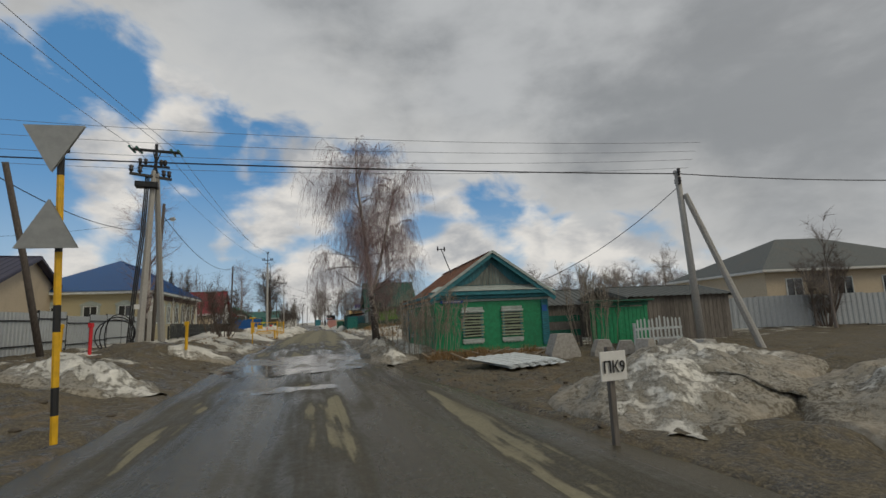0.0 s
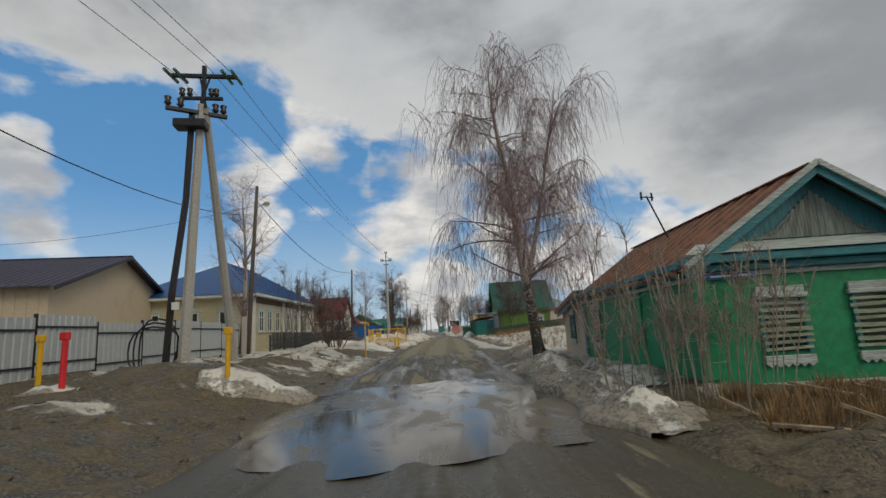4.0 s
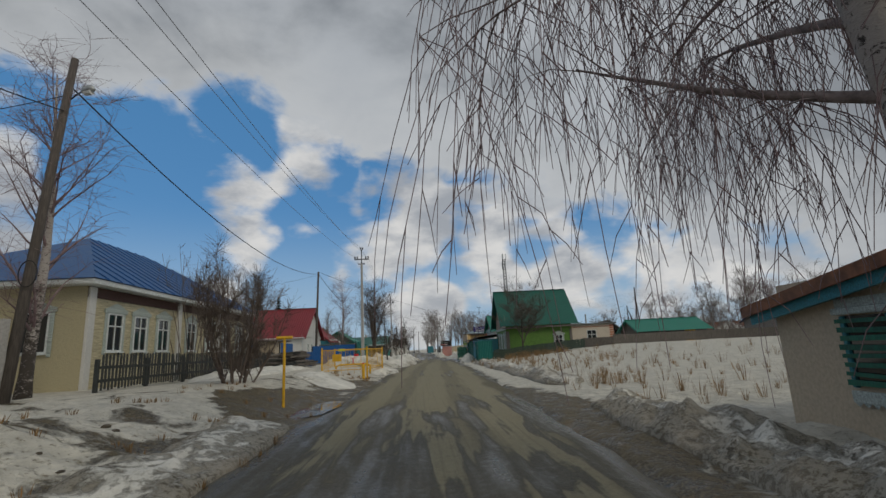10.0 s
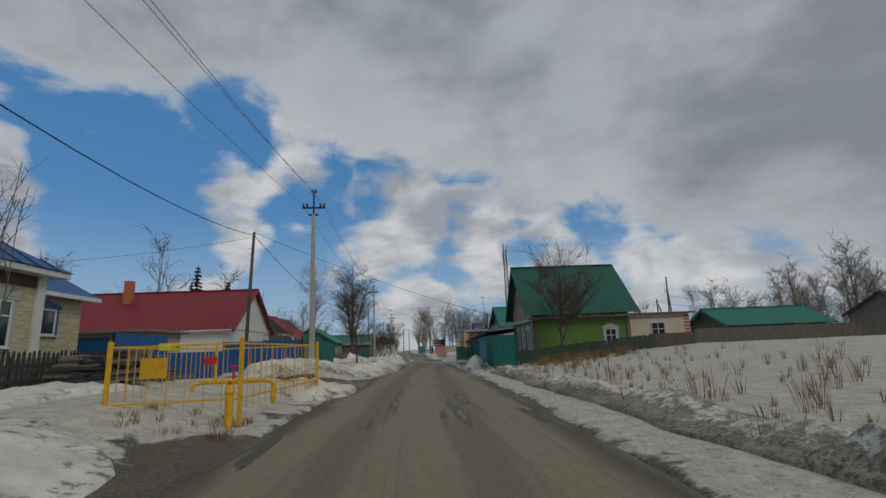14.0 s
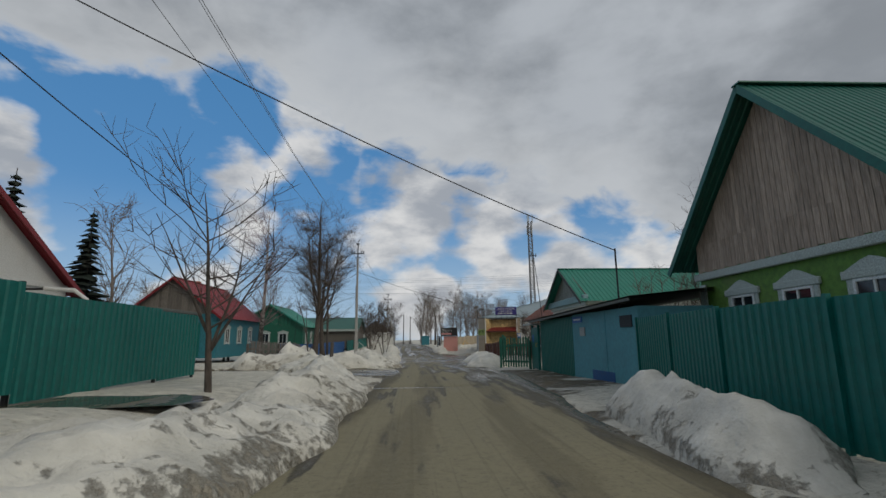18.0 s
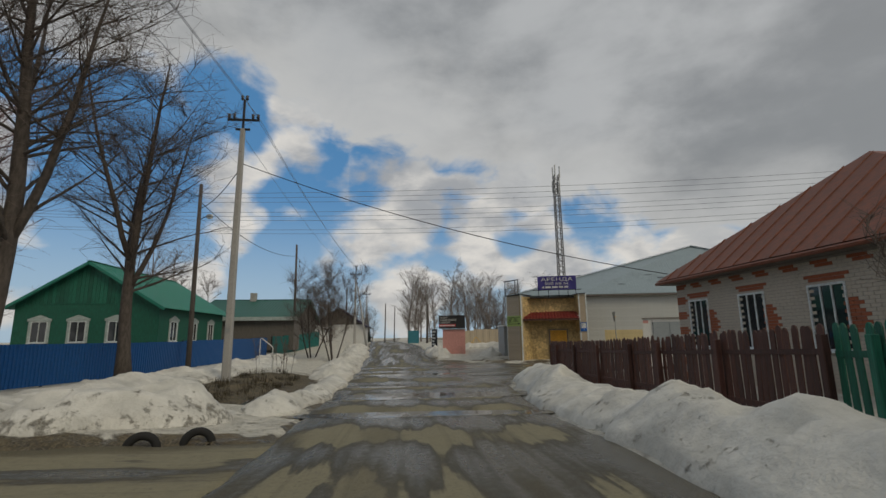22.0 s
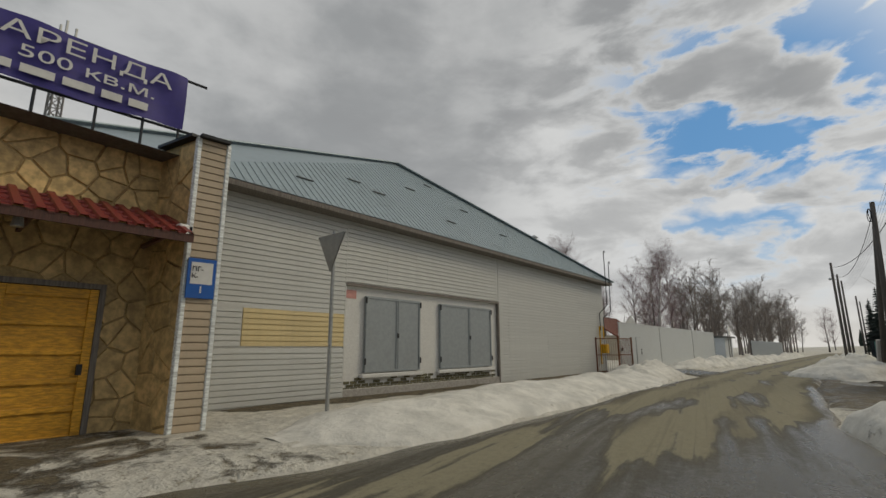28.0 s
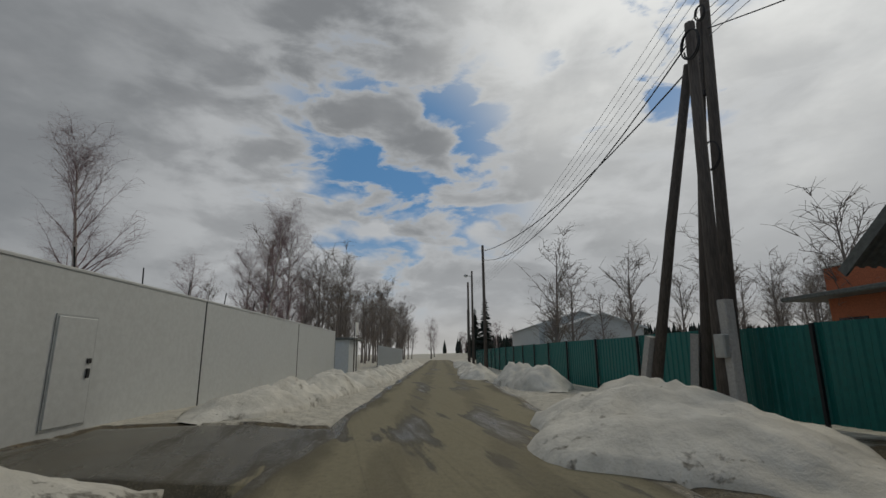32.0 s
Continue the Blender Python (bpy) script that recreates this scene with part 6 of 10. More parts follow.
window(po, tuple(Geo(PO, 0).w(-1.7, -0.03, 1.5)), 0, 1.1, 0.75, M_WHITEW, ((0.6, None),), M_FBLUE)
picket_fence("garden_fence", [(-10.5, 60.8), (-10.5, 69.0), (-10.4, 76.2)], 0.95, M_DARKF, "weathered dark picket fence before a house", 0.15, 0.08, seed=3)
sheet_fence("blue_gate", [(-10.4, 77.4), (-10.6, 81.0)], 0.5, 1.5, M_FBLUE, "blue sheet gate beside a house", 1.8, 0.2)
LP = (-9.2, 75.5, max(gz(-9.2, 75.5) + 0.12, 0.66))
lp = thing("log_pile", LP, "low heap of split firewood in the snow", "firewood")
rl = random.Random(4)
sticks = []
for i in range(130):
    z = rl.random() ** 1.3 * 0.80 - 0.05
    r = (1 - z / 1.0) * 1.25
    x, y = rl.uniform(-r, r), rl.uniform(-r, r)
    a = rl.uniform(-0.5, 0.5)
    g = Geo(LP)
    l = rl.uniform(0.3, 0.6)
    g.beam((x - l * math.cos(a), y - l * math.sin(a), z + 0.05), (x + l * math.cos(a), y + l * math.sin(a), z + rl.uniform(-0.05, 0.15)), rl.uniform(0.06, 0.13), rl.uniform(0.04, 0.09))
    part("log", g, M_GREYW if i % 3 else M_DARKF, lp)

WH = (-26.9, 93.6, 0.5)
wh = thing("red_roof_house", WH, "white plastered house with a crimson metal roof", "house")
walls(wh, WH, 0, 14.0, 8.8, -0.3, 2.65, 5.6, "a", M_WHITE, M_WHITE)
gable_roof(wh, (WH, 0), 14.0, 8.8, 2.65, 5.6, 0.4, M_ROOFRED, "a", 0.22, depth=0.025)
part("cornice", Geo(WH, 0).box(-0.2, 14.25, -0.35, -0.05, 2.35, 2.5, 0.02), M_WHITEW, wh)
part("string_course", Geo(WH, 0).box(14.0, 14.06, 0, 8.8, 2.55, 2.72, 0.01), M_WHITE, wh)
for b in (2.2, 3.9):
    window(wh, tuple(Geo(WH, 0).w(14.0, b, 0.9)), 90, 0.55, 1.0)
for a in (2.0, 6.0):
    window(wh, tuple(Geo(WH, 0).w(a, 0, 0.9)), 0, 0.8, 1.1)
ch = part("chimney", Geo(WH, 0).box(5.6, 6.1, 3.0, 3.5, 4.6, 6.3, 0.02), M_BRICKR, wh, "red brick chimney")
GS = (-15.6, 82.6, 0.5)
gs = thing("garden_shed", GS, "small brick shed with a flat board roof and blue door", "shed")
walls(gs, GS, 0, 3.4, 3.0, -0.3, 1.9, 1.9, "a", M_BEIGE)
part("roof", Geo(GS, 0).box(-0.3, 3.7, -0.3, 3.3, 1.9, 2.02, 0.02), M_GREYW, gs)
part("door", Geo(GS, 0).box(0.5, 2.0, -0.04, 0, 0, 1.75), M_FBLUE, gs)
sheet_fence("blue_fence", [(-13.8, 82.8), (-10.2, 85.6), (-7.3, 88.4)], 0.42, 1.42, M_FBLUE, "bright blue profiled sheet fence", 2.4, 0.2, group="street fences")
sheet_fence("green_fence", [(-7.2, 88.6), (-7.0, 93.0), (-7.3, 99.6)], 0.35, 1.62, M_FGREEN, "dark green profiled sheet fence", 2.1, 0.2, group="street fences")

RH = (-22.0, 121.8, 0.35)
rh = thing("small_red_roof_house", RH, "small teal wooden house with a red metal roof", "house")
walls(rh, RH, 0, 6.6, 9.6, -0.2, 3.0, 5.7, "b", M_TEALV, M_GREYW)
gable_roof(rh, (RH, 0), 6.6, 9.6, 3.0, 5.7, 0.4, M_ROOFRED, "b", 0.25)
gable_boards(rh, RH, 0, 6.6, 3.0, 5.7, M_GREYW, 0.025, 0.2)
gate = part("gate", Geo(RH, 0).box(1.6, 5.4, -0.10, -0.03, -0.1, 2.35, 0.012), M_FGREEN, rh, "dark green sheet double gate")
part("leaf_gap", Geo(RH, 0).box(3.48, 3.52, -0.112, -0.101, -0.1, 2.35), M_DARKMET, gate)
part("lintel", Geo(RH, 0).box(1.45, 5.55, -0.12, -0.03, 2.36, 2.50, 0.012), M_TEALV, gate)
window(rh, tuple(Geo(RH, 0).w(0.5, 0, 1.9)), 0, 0.5, 0.5, M_WHITEW, ((0.5, None),), M_PALE)
for b in (1.6, 4.2, 6.8):
    window(rh, tuple(Geo(RH, 0).w(6.6, b, 0.9)), 90, 0.7, 1.0, M_WHITEW, ((0.5, None),), M_PALE)
part("chimney", Geo(RH, 0).box(2.9, 3.3, 4.0, 4.4, 4.6, 5.9, 0.02), M_BRICKR, rh)
tv_mast((-20.4, 122.3, 4.4), 4.7, (1.1, 0, 0), "thin leaning mast on a red roof", False)
PN = (-12.4, 100.8, 0.35)
pn = thing("porch_shed", PN, "grey plank lean-to behind the green fence", "shed")
walls(pn, PN, 0, 3.2, 2.6, -0.3, 1.9, 1.9, "a", M_TEALV)
part("roof", Geo(PN, 0).box(-0.3, 3.5, -0.3, 2.9, 1.9, 2.0, 0.02), M_SLATE, pn)
picket_fence("garden_fence", [(-8.4, 107.6), (-8.0, 112.0), (-8.1, 118.6)], 1.0, M_GREYW, "low grey picket fence before gardens", 0.16, 0.08, seed=5)

TH = (-21.3, 142.0, 0.2)
th = thing("teal_house", TH, "green boarded house with a bright green gabled roof", "house")
walls(th, TH, 0, 7.6, 9.6, -0.2, 2.95, 5.3, "b", M_GREENF, M_GREENF)
gable_roof(th, (TH, 0), 7.6, 9.6, 2.95, 5.3, 0.45, M_ROOFTEAL, "b", 0.25)
gable_boards(th, TH, 0, 7.6, 2.95, 5.3, M_GREENF, 0.025, 0.2)
for a in (1.0, 3.0, 5.0):
    window(th, tuple(Geo(TH, 0).w(a, 0, 0.9)), 0, 0.75, 1.05, M_WHITEW, ((0.5, None),), M_PALE)
for b in (1.4, 4.2, 7.0):
    window(th, tuple(Geo(TH, 0).w(7.6, b, 0.9)), 90, 0.75, 1.05, M_WHITEW, ((0.5, None),), M_PALE)
tv_mast((-14.0, 139.2, 0.98), 6.2, (0.6, 0, 0), "thin mast on a green roof", False)
LH = (-17.0, 154.5, 0.4)
lh = thing("long_house", LH, "low plank house with a dull green roof", "house")
walls(lh, LH, 0, 8.0, 10.0, -0.2, 2.6, 4.3, "a", M_GREYW, M_GREYW)
gable_roof(lh, (LH, 0), 8.0, 10.0, 2.6, 4.3, 0.4, M_ROOFGREEN, "a", 0.25)
part("fascia", Geo(LH, 0).box(-0.4, 8.4, -0.46, -0.40, 2.2, 2.5), M_PALE, lh)
part("chimney", Geo(LH, 0).box(3.0, 3.5, 4.4, 4.9, 3.9, 4.9, 0.02), M_CONC, lh)
DH = (-10.6, 172.0, 0.3)
dh = thing("dark_roof_house", DH, "small house with a dark hipped roof far along the street", "house")
walls(dh, DH, 0, 6.0, 7.0, -0.2, 2.4, 4.4, "b", M_WHITE, M_GREYW)
gable_roof(dh, (DH, 0), 6.0, 7.0, 2.4, 4.4, 0.4, M_ROOFPURPLE, "b", 0.3)
sheet_fence("blue_fence", [(-12.6, 128.0), (-11.2, 136.0), (-10.2, 151.0)], 0.3, 1.35, M_FBLUE, "dark blue plank-pattern fence before a green house", 1.5, 0.14, depth=0.03, group="street fences")
picket_fence("garden_fence", [(-9.4, 119.4), (-12.4, 127.6)], 1.05, M_GREYW, "low grey picket fence along a lane", 0.16, 0.08, seed=6)
sheet_fence("green_fence", [(-9.9, 151.4), (-8.2, 162.0)], 0.5, 1.4, M_FGREEN, "green sheet fence far along the street", 2.0, 0.2, group="street fences")

# ---------------------------------------------------------------- eastern houses
GH, GL, GW = (6.15, 91.4, 0.05), 6.1, 5.95
gh = thing("old_green_house", GH, "old green plastered house with a steep green roof", "house")
walls(gh, GH, -1.5, GL, GW, -0.2, 3.5, 6.5, "a", M_GREEN_OLD, M_WOODGABLE)
gable_roof(gh, (GH, -1.5), GL, GW, 3.5, 6.5, 0.55, M_ROOFGREEN, "a", 0.16, depth=0.018)
gable_boards(gh, tuple(Geo(GH, -1.5).w(0, GW, 0)), -91.5, GW, 3.52, 6.42, M_WOODGABLE, 0.03, 0.15)
for i in range(39):
    part("gable_board", Geo(GH, -1.5).box(-0.032, -0.004, i * 0.1528, i * 0.1528 + 0.143, 2.84 + 0.02 * (i % 3 == 1), 3.54, 0.004), M_WOODGABLE, gh)
part("plinth", Geo(GH, -1.5).box(-0.04, GL + 0.04, -0.06, -0.003, -0.1, 0.75, 0.02), M_GREENF, gh, "dark green plank plinth")
part("frieze", Geo(GH, -1.5).box(-0.12, -0.005, -0.1, GW + 0.1, 2.64, 2.82, 0.02), M_PALE, gh, "grey-green painted frieze board")
for i in range(9):
    part("eaves_board", Geo(GH, -1.5).box(-0.3 + i * 0.76, 0.42 + i * 0.76, -0.48, -0.02, 2.72 + 0.02 * (i % 2), 2.84 + 0.02 * (i % 3), 0.012), M_GREYW, gh, "ragged grey eaves board")
for b in (0.0, GW - 0.25):
    part("corner_board", Geo(GH, -1.5).box(-0.06, -0.005, b, b + 0.25, 0.1, 2.53, 0.012), M_PALE, gh)
part("corner_board", Geo(GH, -1.5).box(-0.04, 0.30, -0.07, -0.006, 0.75, 2.5, 0.012), M_GREYW, gh)
part("corner_board", Geo(GH, -1.5).box(GL - 0.2, GL + 0.03, -0.07, -0.006, 0.75, 2.5, 0.012), M_GREYW, gh)
for b in (0.75, 2.35, 3.95):
    window(gh, tuple(Geo(GH, -1.5).w(0, b + 0.75, 0.95)), -91.5, 0.66, 1.15, M_WHITEW, ((0.5, None),), M_PALE)
window(gh, tuple(Geo(GH, -1.5).w(4.55, 0, 0.95)), -1.5, 0.62, 1.0, M_WHITEW, ((0.5, None), (None, 0.65)), M_PALE)
WB = tuple(Geo(GH, -1.5).w(GL + 0.05, 0.3, 0.0))
wb = thing("brick_annex", WB, "white brick annex with a flat roof", "shed")
walls(wb, WB, -1.5, 4.0, 4.2, -0.2, 2.8, 2.8, "a", M_BRICKW)
part("roof", Geo(WB, -1.5).box(-0.1, 4.25, -0.25, 4.4, 2.8, 2.9, 0.02), M_SLATE, wb)
window(wb, tuple(Geo(WB, -1.5).w(1.5, 0, 1.15)), -1.5, 0.8, 1.1, M_WHITEW, ((0.5, None), (None, 0.65)))
for i in range(9):
    part("brick_band", Geo(WB, -1.5).box(3.62, 4.0, -0.015, -0.002, 0.9 + i * 0.21, 1.02 + i * 0.21), M_BRICKR, wb)
for i in range(26):
    part("cornice_brick", Geo(WB, -1.5).box(0.03 + i * 0.153, 0.10 + i * 0.153, -0.05, -0.003, 2.55, 2.63), M_BRICKR, wb)
SH = (18.6, 91.0, 0.6)
sh = thing("field_shed", SH, "plank shed with a low green roof behind the field", "shed")
walls(sh, SH, -1.5, 6.4, 4.5, -0.3, 1.5, 2.55, "a", M_GREYW, M_GREYW)
gable_roof(sh, (SH, -1.5), 6.4, 4.5, 1.5, 2.55, 0.4, M_ROOFTEAL, "a", 0.25)
part("door", Geo(SH, -1.5).box(4.2, 5.2, -0.04, -0.004, 0, 1.4), M_DOORY, sh)
sheet_fence("field_fence", [(12.7, 89.6), (18.2, 89.6), (30.0, 88.4)], 0.8, 0.8, M_GREYW, "low grey plank fence along the field", 2.4, 0.16, posts=M_GREYW, rails=False)
for nm, at, W, D, e, r, mt, rm in (("field_barn", (34, 92.5, 0.8), 6, 6, 1.9, 3.3, M_GREYW, M_ROOFPURPLE), ("white_tent_shed", (42, 92.0, 0.8), 7.0, 6.0, 1.8, 3.2, M_FWHITE, M_FWHITE)):
    s = thing(nm, at, "small far shed beyond the field", "shed")
    walls(s, at, 0, W, D, -0.4, e, r, "a", mt, mt)
    gable_roof(s, (at, 0), W, D, e, r, 0.3, rm, "a", 0.4)
sheet_fence("field_fence", [(28, 78.0), (40, 72), (60, 60)], 0.9, 1.3, M_FGREY, "grey sheet fence at the far field edge", 3.0, 0.3)
sheet_fence("tall_green_fence", [(4.3, 88.4), (3.1, 88.2), (3.45, 92.5), (4.25, 96.8)], 0.03, 1.58, M_FGREEN, "tall green profiled sheet fence at a house front", 2.2, 0.16, rails=False, posts=M_FGREEN, group="street fences", front=1)
picket_fence("plinth_fence", [(4.4, 88.5), (9.0, 88.4), (12.6, 89.2)], 0.75, M_MOSSB, "low dark green board fence below a house", 0.16, 0.15, "flat", seed=8)
BG, GA = (4.32, 96.9, 0.0), 91.5
bg = thing("street_garage", BG, "pale blue painted garage with a green sheet part", "garage")
part("wall", Geo(BG, GA).box(0.0, 4.5, -4.2, 0.0, -0.1, 2.05), M_BLUEDOOR, bg, "pale blue painted wall")
part("wall", Geo(BG, GA).box(4.5, 8.32, -4.2, -0.05, -0.1, 1.95), M_GREENF, bg)
wv = Geo(tuple(Geo(BG, GA).w(8.2, -0.004, 0)), GA + 180)
part("cladding", wv.wave(0.0, 3.7, -0.05, 2.0, 0.16, 0.03, 0.0), M_FGREEN, bg, "green profiled sheet wall")
part("roof", Geo(BG, GA).face((-0.2, -4.4, 2.75), (8.75, -4.4, 2.55), (8.75, 0.3, 2.05), (-0.2, 0.3, 2.28)).face((-0.2, 0.3, 2.2), (8.75, 0.3, 1.97), (8.75, -4.4, 2.47), (-0.2, -4.4, 2.66)), M_SLATE, bg)
part("roof_edge", Geo(BG, GA).beam((-0.2, 0.3, 2.2), (8.75, 0.3, 1.97), 0.04, 0.07), M_SLATE, bg)
part("seam", Geo(BG, GA).box(1.9, 1.94, 0.0, 0.012, 0.0, 2.0), M_BLUEDOOR, bg)
part("door_patch", Geo(BG, GA).box(1.5, 3.0, 0.002, 0.014, 0.0, 0.36, 0.004), M_ROOFBLUE, bg, "darker blue patch at the foot")
part("name_plate", Geo(BG, GA).box(3.6, 4.4, 0.005, 0.03, 1.78, 1.97), M_SIGNBLUE, bg, "blue street plate with a white line")
part("line", Geo(BG, GA).box(3.7, 4.3, 0.031, 0.034, 1.85, 1.90), M_SIGNW, bg)
part("wire_mast", Geo().tube([(4.5, 98.3, 1.9), (4.5, 98.3, 3.75)], 0.025, 6, local=False), M_DARKMET, bg, "thin steel pipe holding a cable")
part("vent", Geo(BG, GA).box(0.3, 0.95, 0.004, 0.03, 1.55, 1.85), M_DARKMET, bg)
part("vent", Geo(BG, GA).box(3.4, 3.8, 0.004, 0.03, 1.35, 1.62), M_SIGNBACK, bg)
gt = thing("teal_gate", (4.0, 105.2, 0.0), "green sheet wicket gate with a small tin hood", "gate")
part("leaf", Geo((4.0, 105.2, 0.0), 90).box(0.05, 0.95, -0.03, 0.0, 0.05, 1.75, 0.01), M_FGREEN, gt)
part("hood", Geo((4.0, 105.2, 0.0), 90).box(-0.1, 1.1, -0.35, 0.35, 1.84, 1.90, 0.01), M_GALV, gt)
part("handle", Geo((4.0, 105.2, 0.0), 90).tube([(0.15, 0.0, 0.95), (0.15, 0.05, 0.97), (0.15, 0.05, 1.08), (0.15, 0.0, 1.10)], 0.012, 5), M_YELLOW, gt, "brass handle")
part("plate", Geo((4.0, 105.2, 0.0), 90).box(0.6, 0.8, 0.002, 0.012, 1.15, 1.45), M_SIGNBLUE, gt)
for a in (0.0, 1.0):
    part("post", Geo((4.0, 105.2, 0.0), 90).box(a - 0.05, a + 0.05, -0.09, 0.01, -0.2, 1.84, 0.01), M_FGREEN, gt)
picket_fence("front_fence", [(3.95, 106.2), (3.05, 108.0)], 1.3, M_GREENF, "dark green picket fence at a yard corner", 0.17, 0.10, seed=9)

H2, A2 = (8.1, 110.3, 0.1), -1.0
h2 = thing("white_green_house", H2, "pale blue-white house with green roof and boarded gable", "house")
walls(h2, H2, A2, 9.0, 6.4, -0.2, 3.4, 5.3, "a", M_WHITE, M_TEALV)
gable_roof(h2, (H2, A2), 9.0, 6.4, 3.4, 5.3, 0.55, M_ROOFTEAL, "a", 0.24, verge=M_DARKF)
gable_boards(h2, tuple(Geo(H2, A2).w(0, 6.4, 0)), A2 - 90, 6.4, 3.5, 5.25, planks("grey_green_boards", (0.21, 0.235, 0.22), 2, 0.8, 0.15, 0.35), 0.03, 0.16)
part("frieze", Geo(H2, A2).box(-0.30, -0.005, -0.3, 6.7, 3.1, 3.45, 0.03), surface("blue_grey_paint", (0.20, 0.33, 0.36), 0.6, amount=0.12, stain=0.3), h2, "blue-grey boxed cornice")
part("frieze", Geo(H2, A2).box(-0.14, -0.005, -0.1, 6.5, 2.9, 3.09, 0.02), M_PALE, h2)
for b in (0.4, 1.85, 3.6, 5.0):
    window(h2, tuple(Geo(H2, A2).w(0, b + 0.7, 0.95)), A2 - 90, 0.68, 1.15, M_WHITEW, ((None, 0.6),), M_WHITE)
window(h2, tuple(Geo(H2, A2).w(0.9, 0, 0.95)), A2, 0.68, 1.15, M_WHITEW, ((None, 0.6),), M_WHITE)
for b in (0.0, 6.1):
    part("pilaster", Geo(H2, A2).box(-0.06, -0.004, b, b + 0.3, 0, 2.88, 0.01), M_WHITE, h2)
tv_mast((7.7, 117.2, 0.98), 6.0, (-0.5, 0.2, 0), "tall bent television mast with rods", True)

BR = (10.0, 120.2, -0.5)
br = thing("brick_house", BR, "white and red brick house with a rusty hipped roof", "house")
walls(br, BR, 0, 9.0, 10.4, -0.2, 3.55, 3.55, "a", M_JOINT)
hr = Geo(BR, 0)
E0 = [(-0.5, -0.5, 3.55), (9.5, -0.5, 3.55), (9.5, 10.9, 3.55), (-0.5, 10.9, 3.55)]
R0, R1 = (3.2, 5.4, 6.7), (5.6, 5.4, 6.7)
hr.face(E0[3], E0[0], R0).face(E0[0], E0[1], R1, R0).face(E0[1], E0[2], R1).face(E0[2], E0[3], R0, R1)
part("roof", hr, M_ROOFBROWN, br, "rust-brown hipped metal roof")
for i in range(1, 16):
    b = -0.5 + 11.4 * i / 16
    f = (b + 0.5) / 5.9 if b < 5.4 else (10.9 - b) / 5.5
    part("seam", Geo(BR, 0).beam((-0.5, b, 3.57), (-0.5 + 3.7 * f, b, 3.57 + 3.15 * f), 0.03, 0.03), M_ROOFBROWN, br)
part("soffit", Geo(BR, 0).box(-0.45, 9.45, -0.45, 10.85, 3.40, 3.54, 0.02), M_GREYW, br)
part("gutter", Geo(BR, 0).tube([(-0.55, -0.4, 3.45), (-0.55, 10.8, 3.45)], 0.06, 6), M_ROOFBROWN, br)
# brick faces of the street wall: courses with red bands round the windows
WINB = [(1.2, 0.95), (3.7, 0.95), (6.2, 0.95), (8.7, 0.95)]


def brick_wall(parent, at, ang, length, z0, z1, holes, red, course=0.088, bl=0.25):
    """Bricks of two colours as joined courses, leaving openings free."""
    white_g, red_g = Geo(at, ang), Geo(at, ang)
    rows = int((z1 - z0) / course)
    for r in range(rows):
        c0 = z0 + r * course
        a = -(r % 2) * bl / 2
        while a < length:
            a0, a1 = max(a, 0) + 0.005, min(a + bl, length) - 0.005
            a += bl
            if a1 - a0 < 0.04 or any(h0 < (a0 + a1) / 2 < h1 and k0 < c0 + course / 2 < k1 for h0, h1, k0, k1 in holes):
                continue
            g = red_g if red((a0 + a1) / 2, c0, r) else white_g
            g.box(a0, a1, -0.018, 0.0, c0 + 0.005, c0 + course - 0.005)
    for nm, g, m in (("white_bricks", white_g, M_BRICKW), ("red_bricks", red_g, M_BRICKR)):
        if g.p:
            tagged(part(nm, g, m, parent), kind="stuff")


holes = [(b, b + 0.95, 1.15, 2.75) for b, _ in WINB]
brick_wall(br, tuple(Geo(BR, 0).w(0, 10.4, 0)), -90, 10.4, 0.0, 3.4, [(10.4 - h1_, 10.4 - h0_, k0, k1) for h0_, h1_, k0, k1 in holes],
           lambda a, c, r: (c > 3.1 and (r // 2 + int(a / 0.5)) % 2 == 0) or any(h0_ - 0.1 < 10.4 - a < h1_ + 0.1 and 2.74 < c < 2.95 for h0_, h1_, *_ in holes)
           or (min(abs(a - m) for m in (0.25, 10.15)) < 0.26 and r % 6 < 3) or any(abs(a - (10.4 - (b + 2.35))) / 0.42 + abs(c - 1.9) / 0.5 < 1 for b, _ in WINB))
brick_wall(br, BR, 0, 9.0, 0.0, 3.4, [], lambda a, c, r: (a < 0.5 and r % 6 < 3) or c > 3.15)
brick_wall(br, tuple(Geo(BR, 0).w(9.0, 10.42, 0)), 180, 9.0, 0.0, 3.4, [], lambda a, c, r: (a > 8.5 and r % 6 < 3) or c > 3.15)
for b, wd in WINB:
    window(br, tuple(Geo(BR, 0).w(0, b + wd, 1.2)), -90, wd, 1.5, M_WHITEW, ((0.33, None), (0.66, None)))


def pickets_z(x, y):
    return float(road_z(y)) + 0.12


picket_fence("green_picket_fence", [(3.05, 108.1), (4.4, 114.0), (5.2, 119.4)], 1.35, M_GREENF, "green picket fence behind a snow ridge", 0.16, 0.10, zfun=pickets_z, seed=11)
picket_fence("brown_picket_fence", [(5.2, 119.5), (5.8, 126.0), (6.3, 134.4)], 1.38, M_BROWNF, "brown stained picket fence before a brick house", 0.15, 0.11, zfun=pickets_z, seed=12)
picket_fence("brown_picket_fence", [(6.3, 134.4), (9.2, 133.6), (14.0, 133.0)], 1.38, M_BROWNF, "brown stained picket fence round the corner", 0.15, 0.11, zfun=pickets_z, seed=13)

# ---------------------------------------------------------------- corner shop and warehouse
KZ = -0.8
ks = thing("corner_shop", (8.2, 147.3, KZ), "corner shop faced with flagstones and beige siding", "shop")


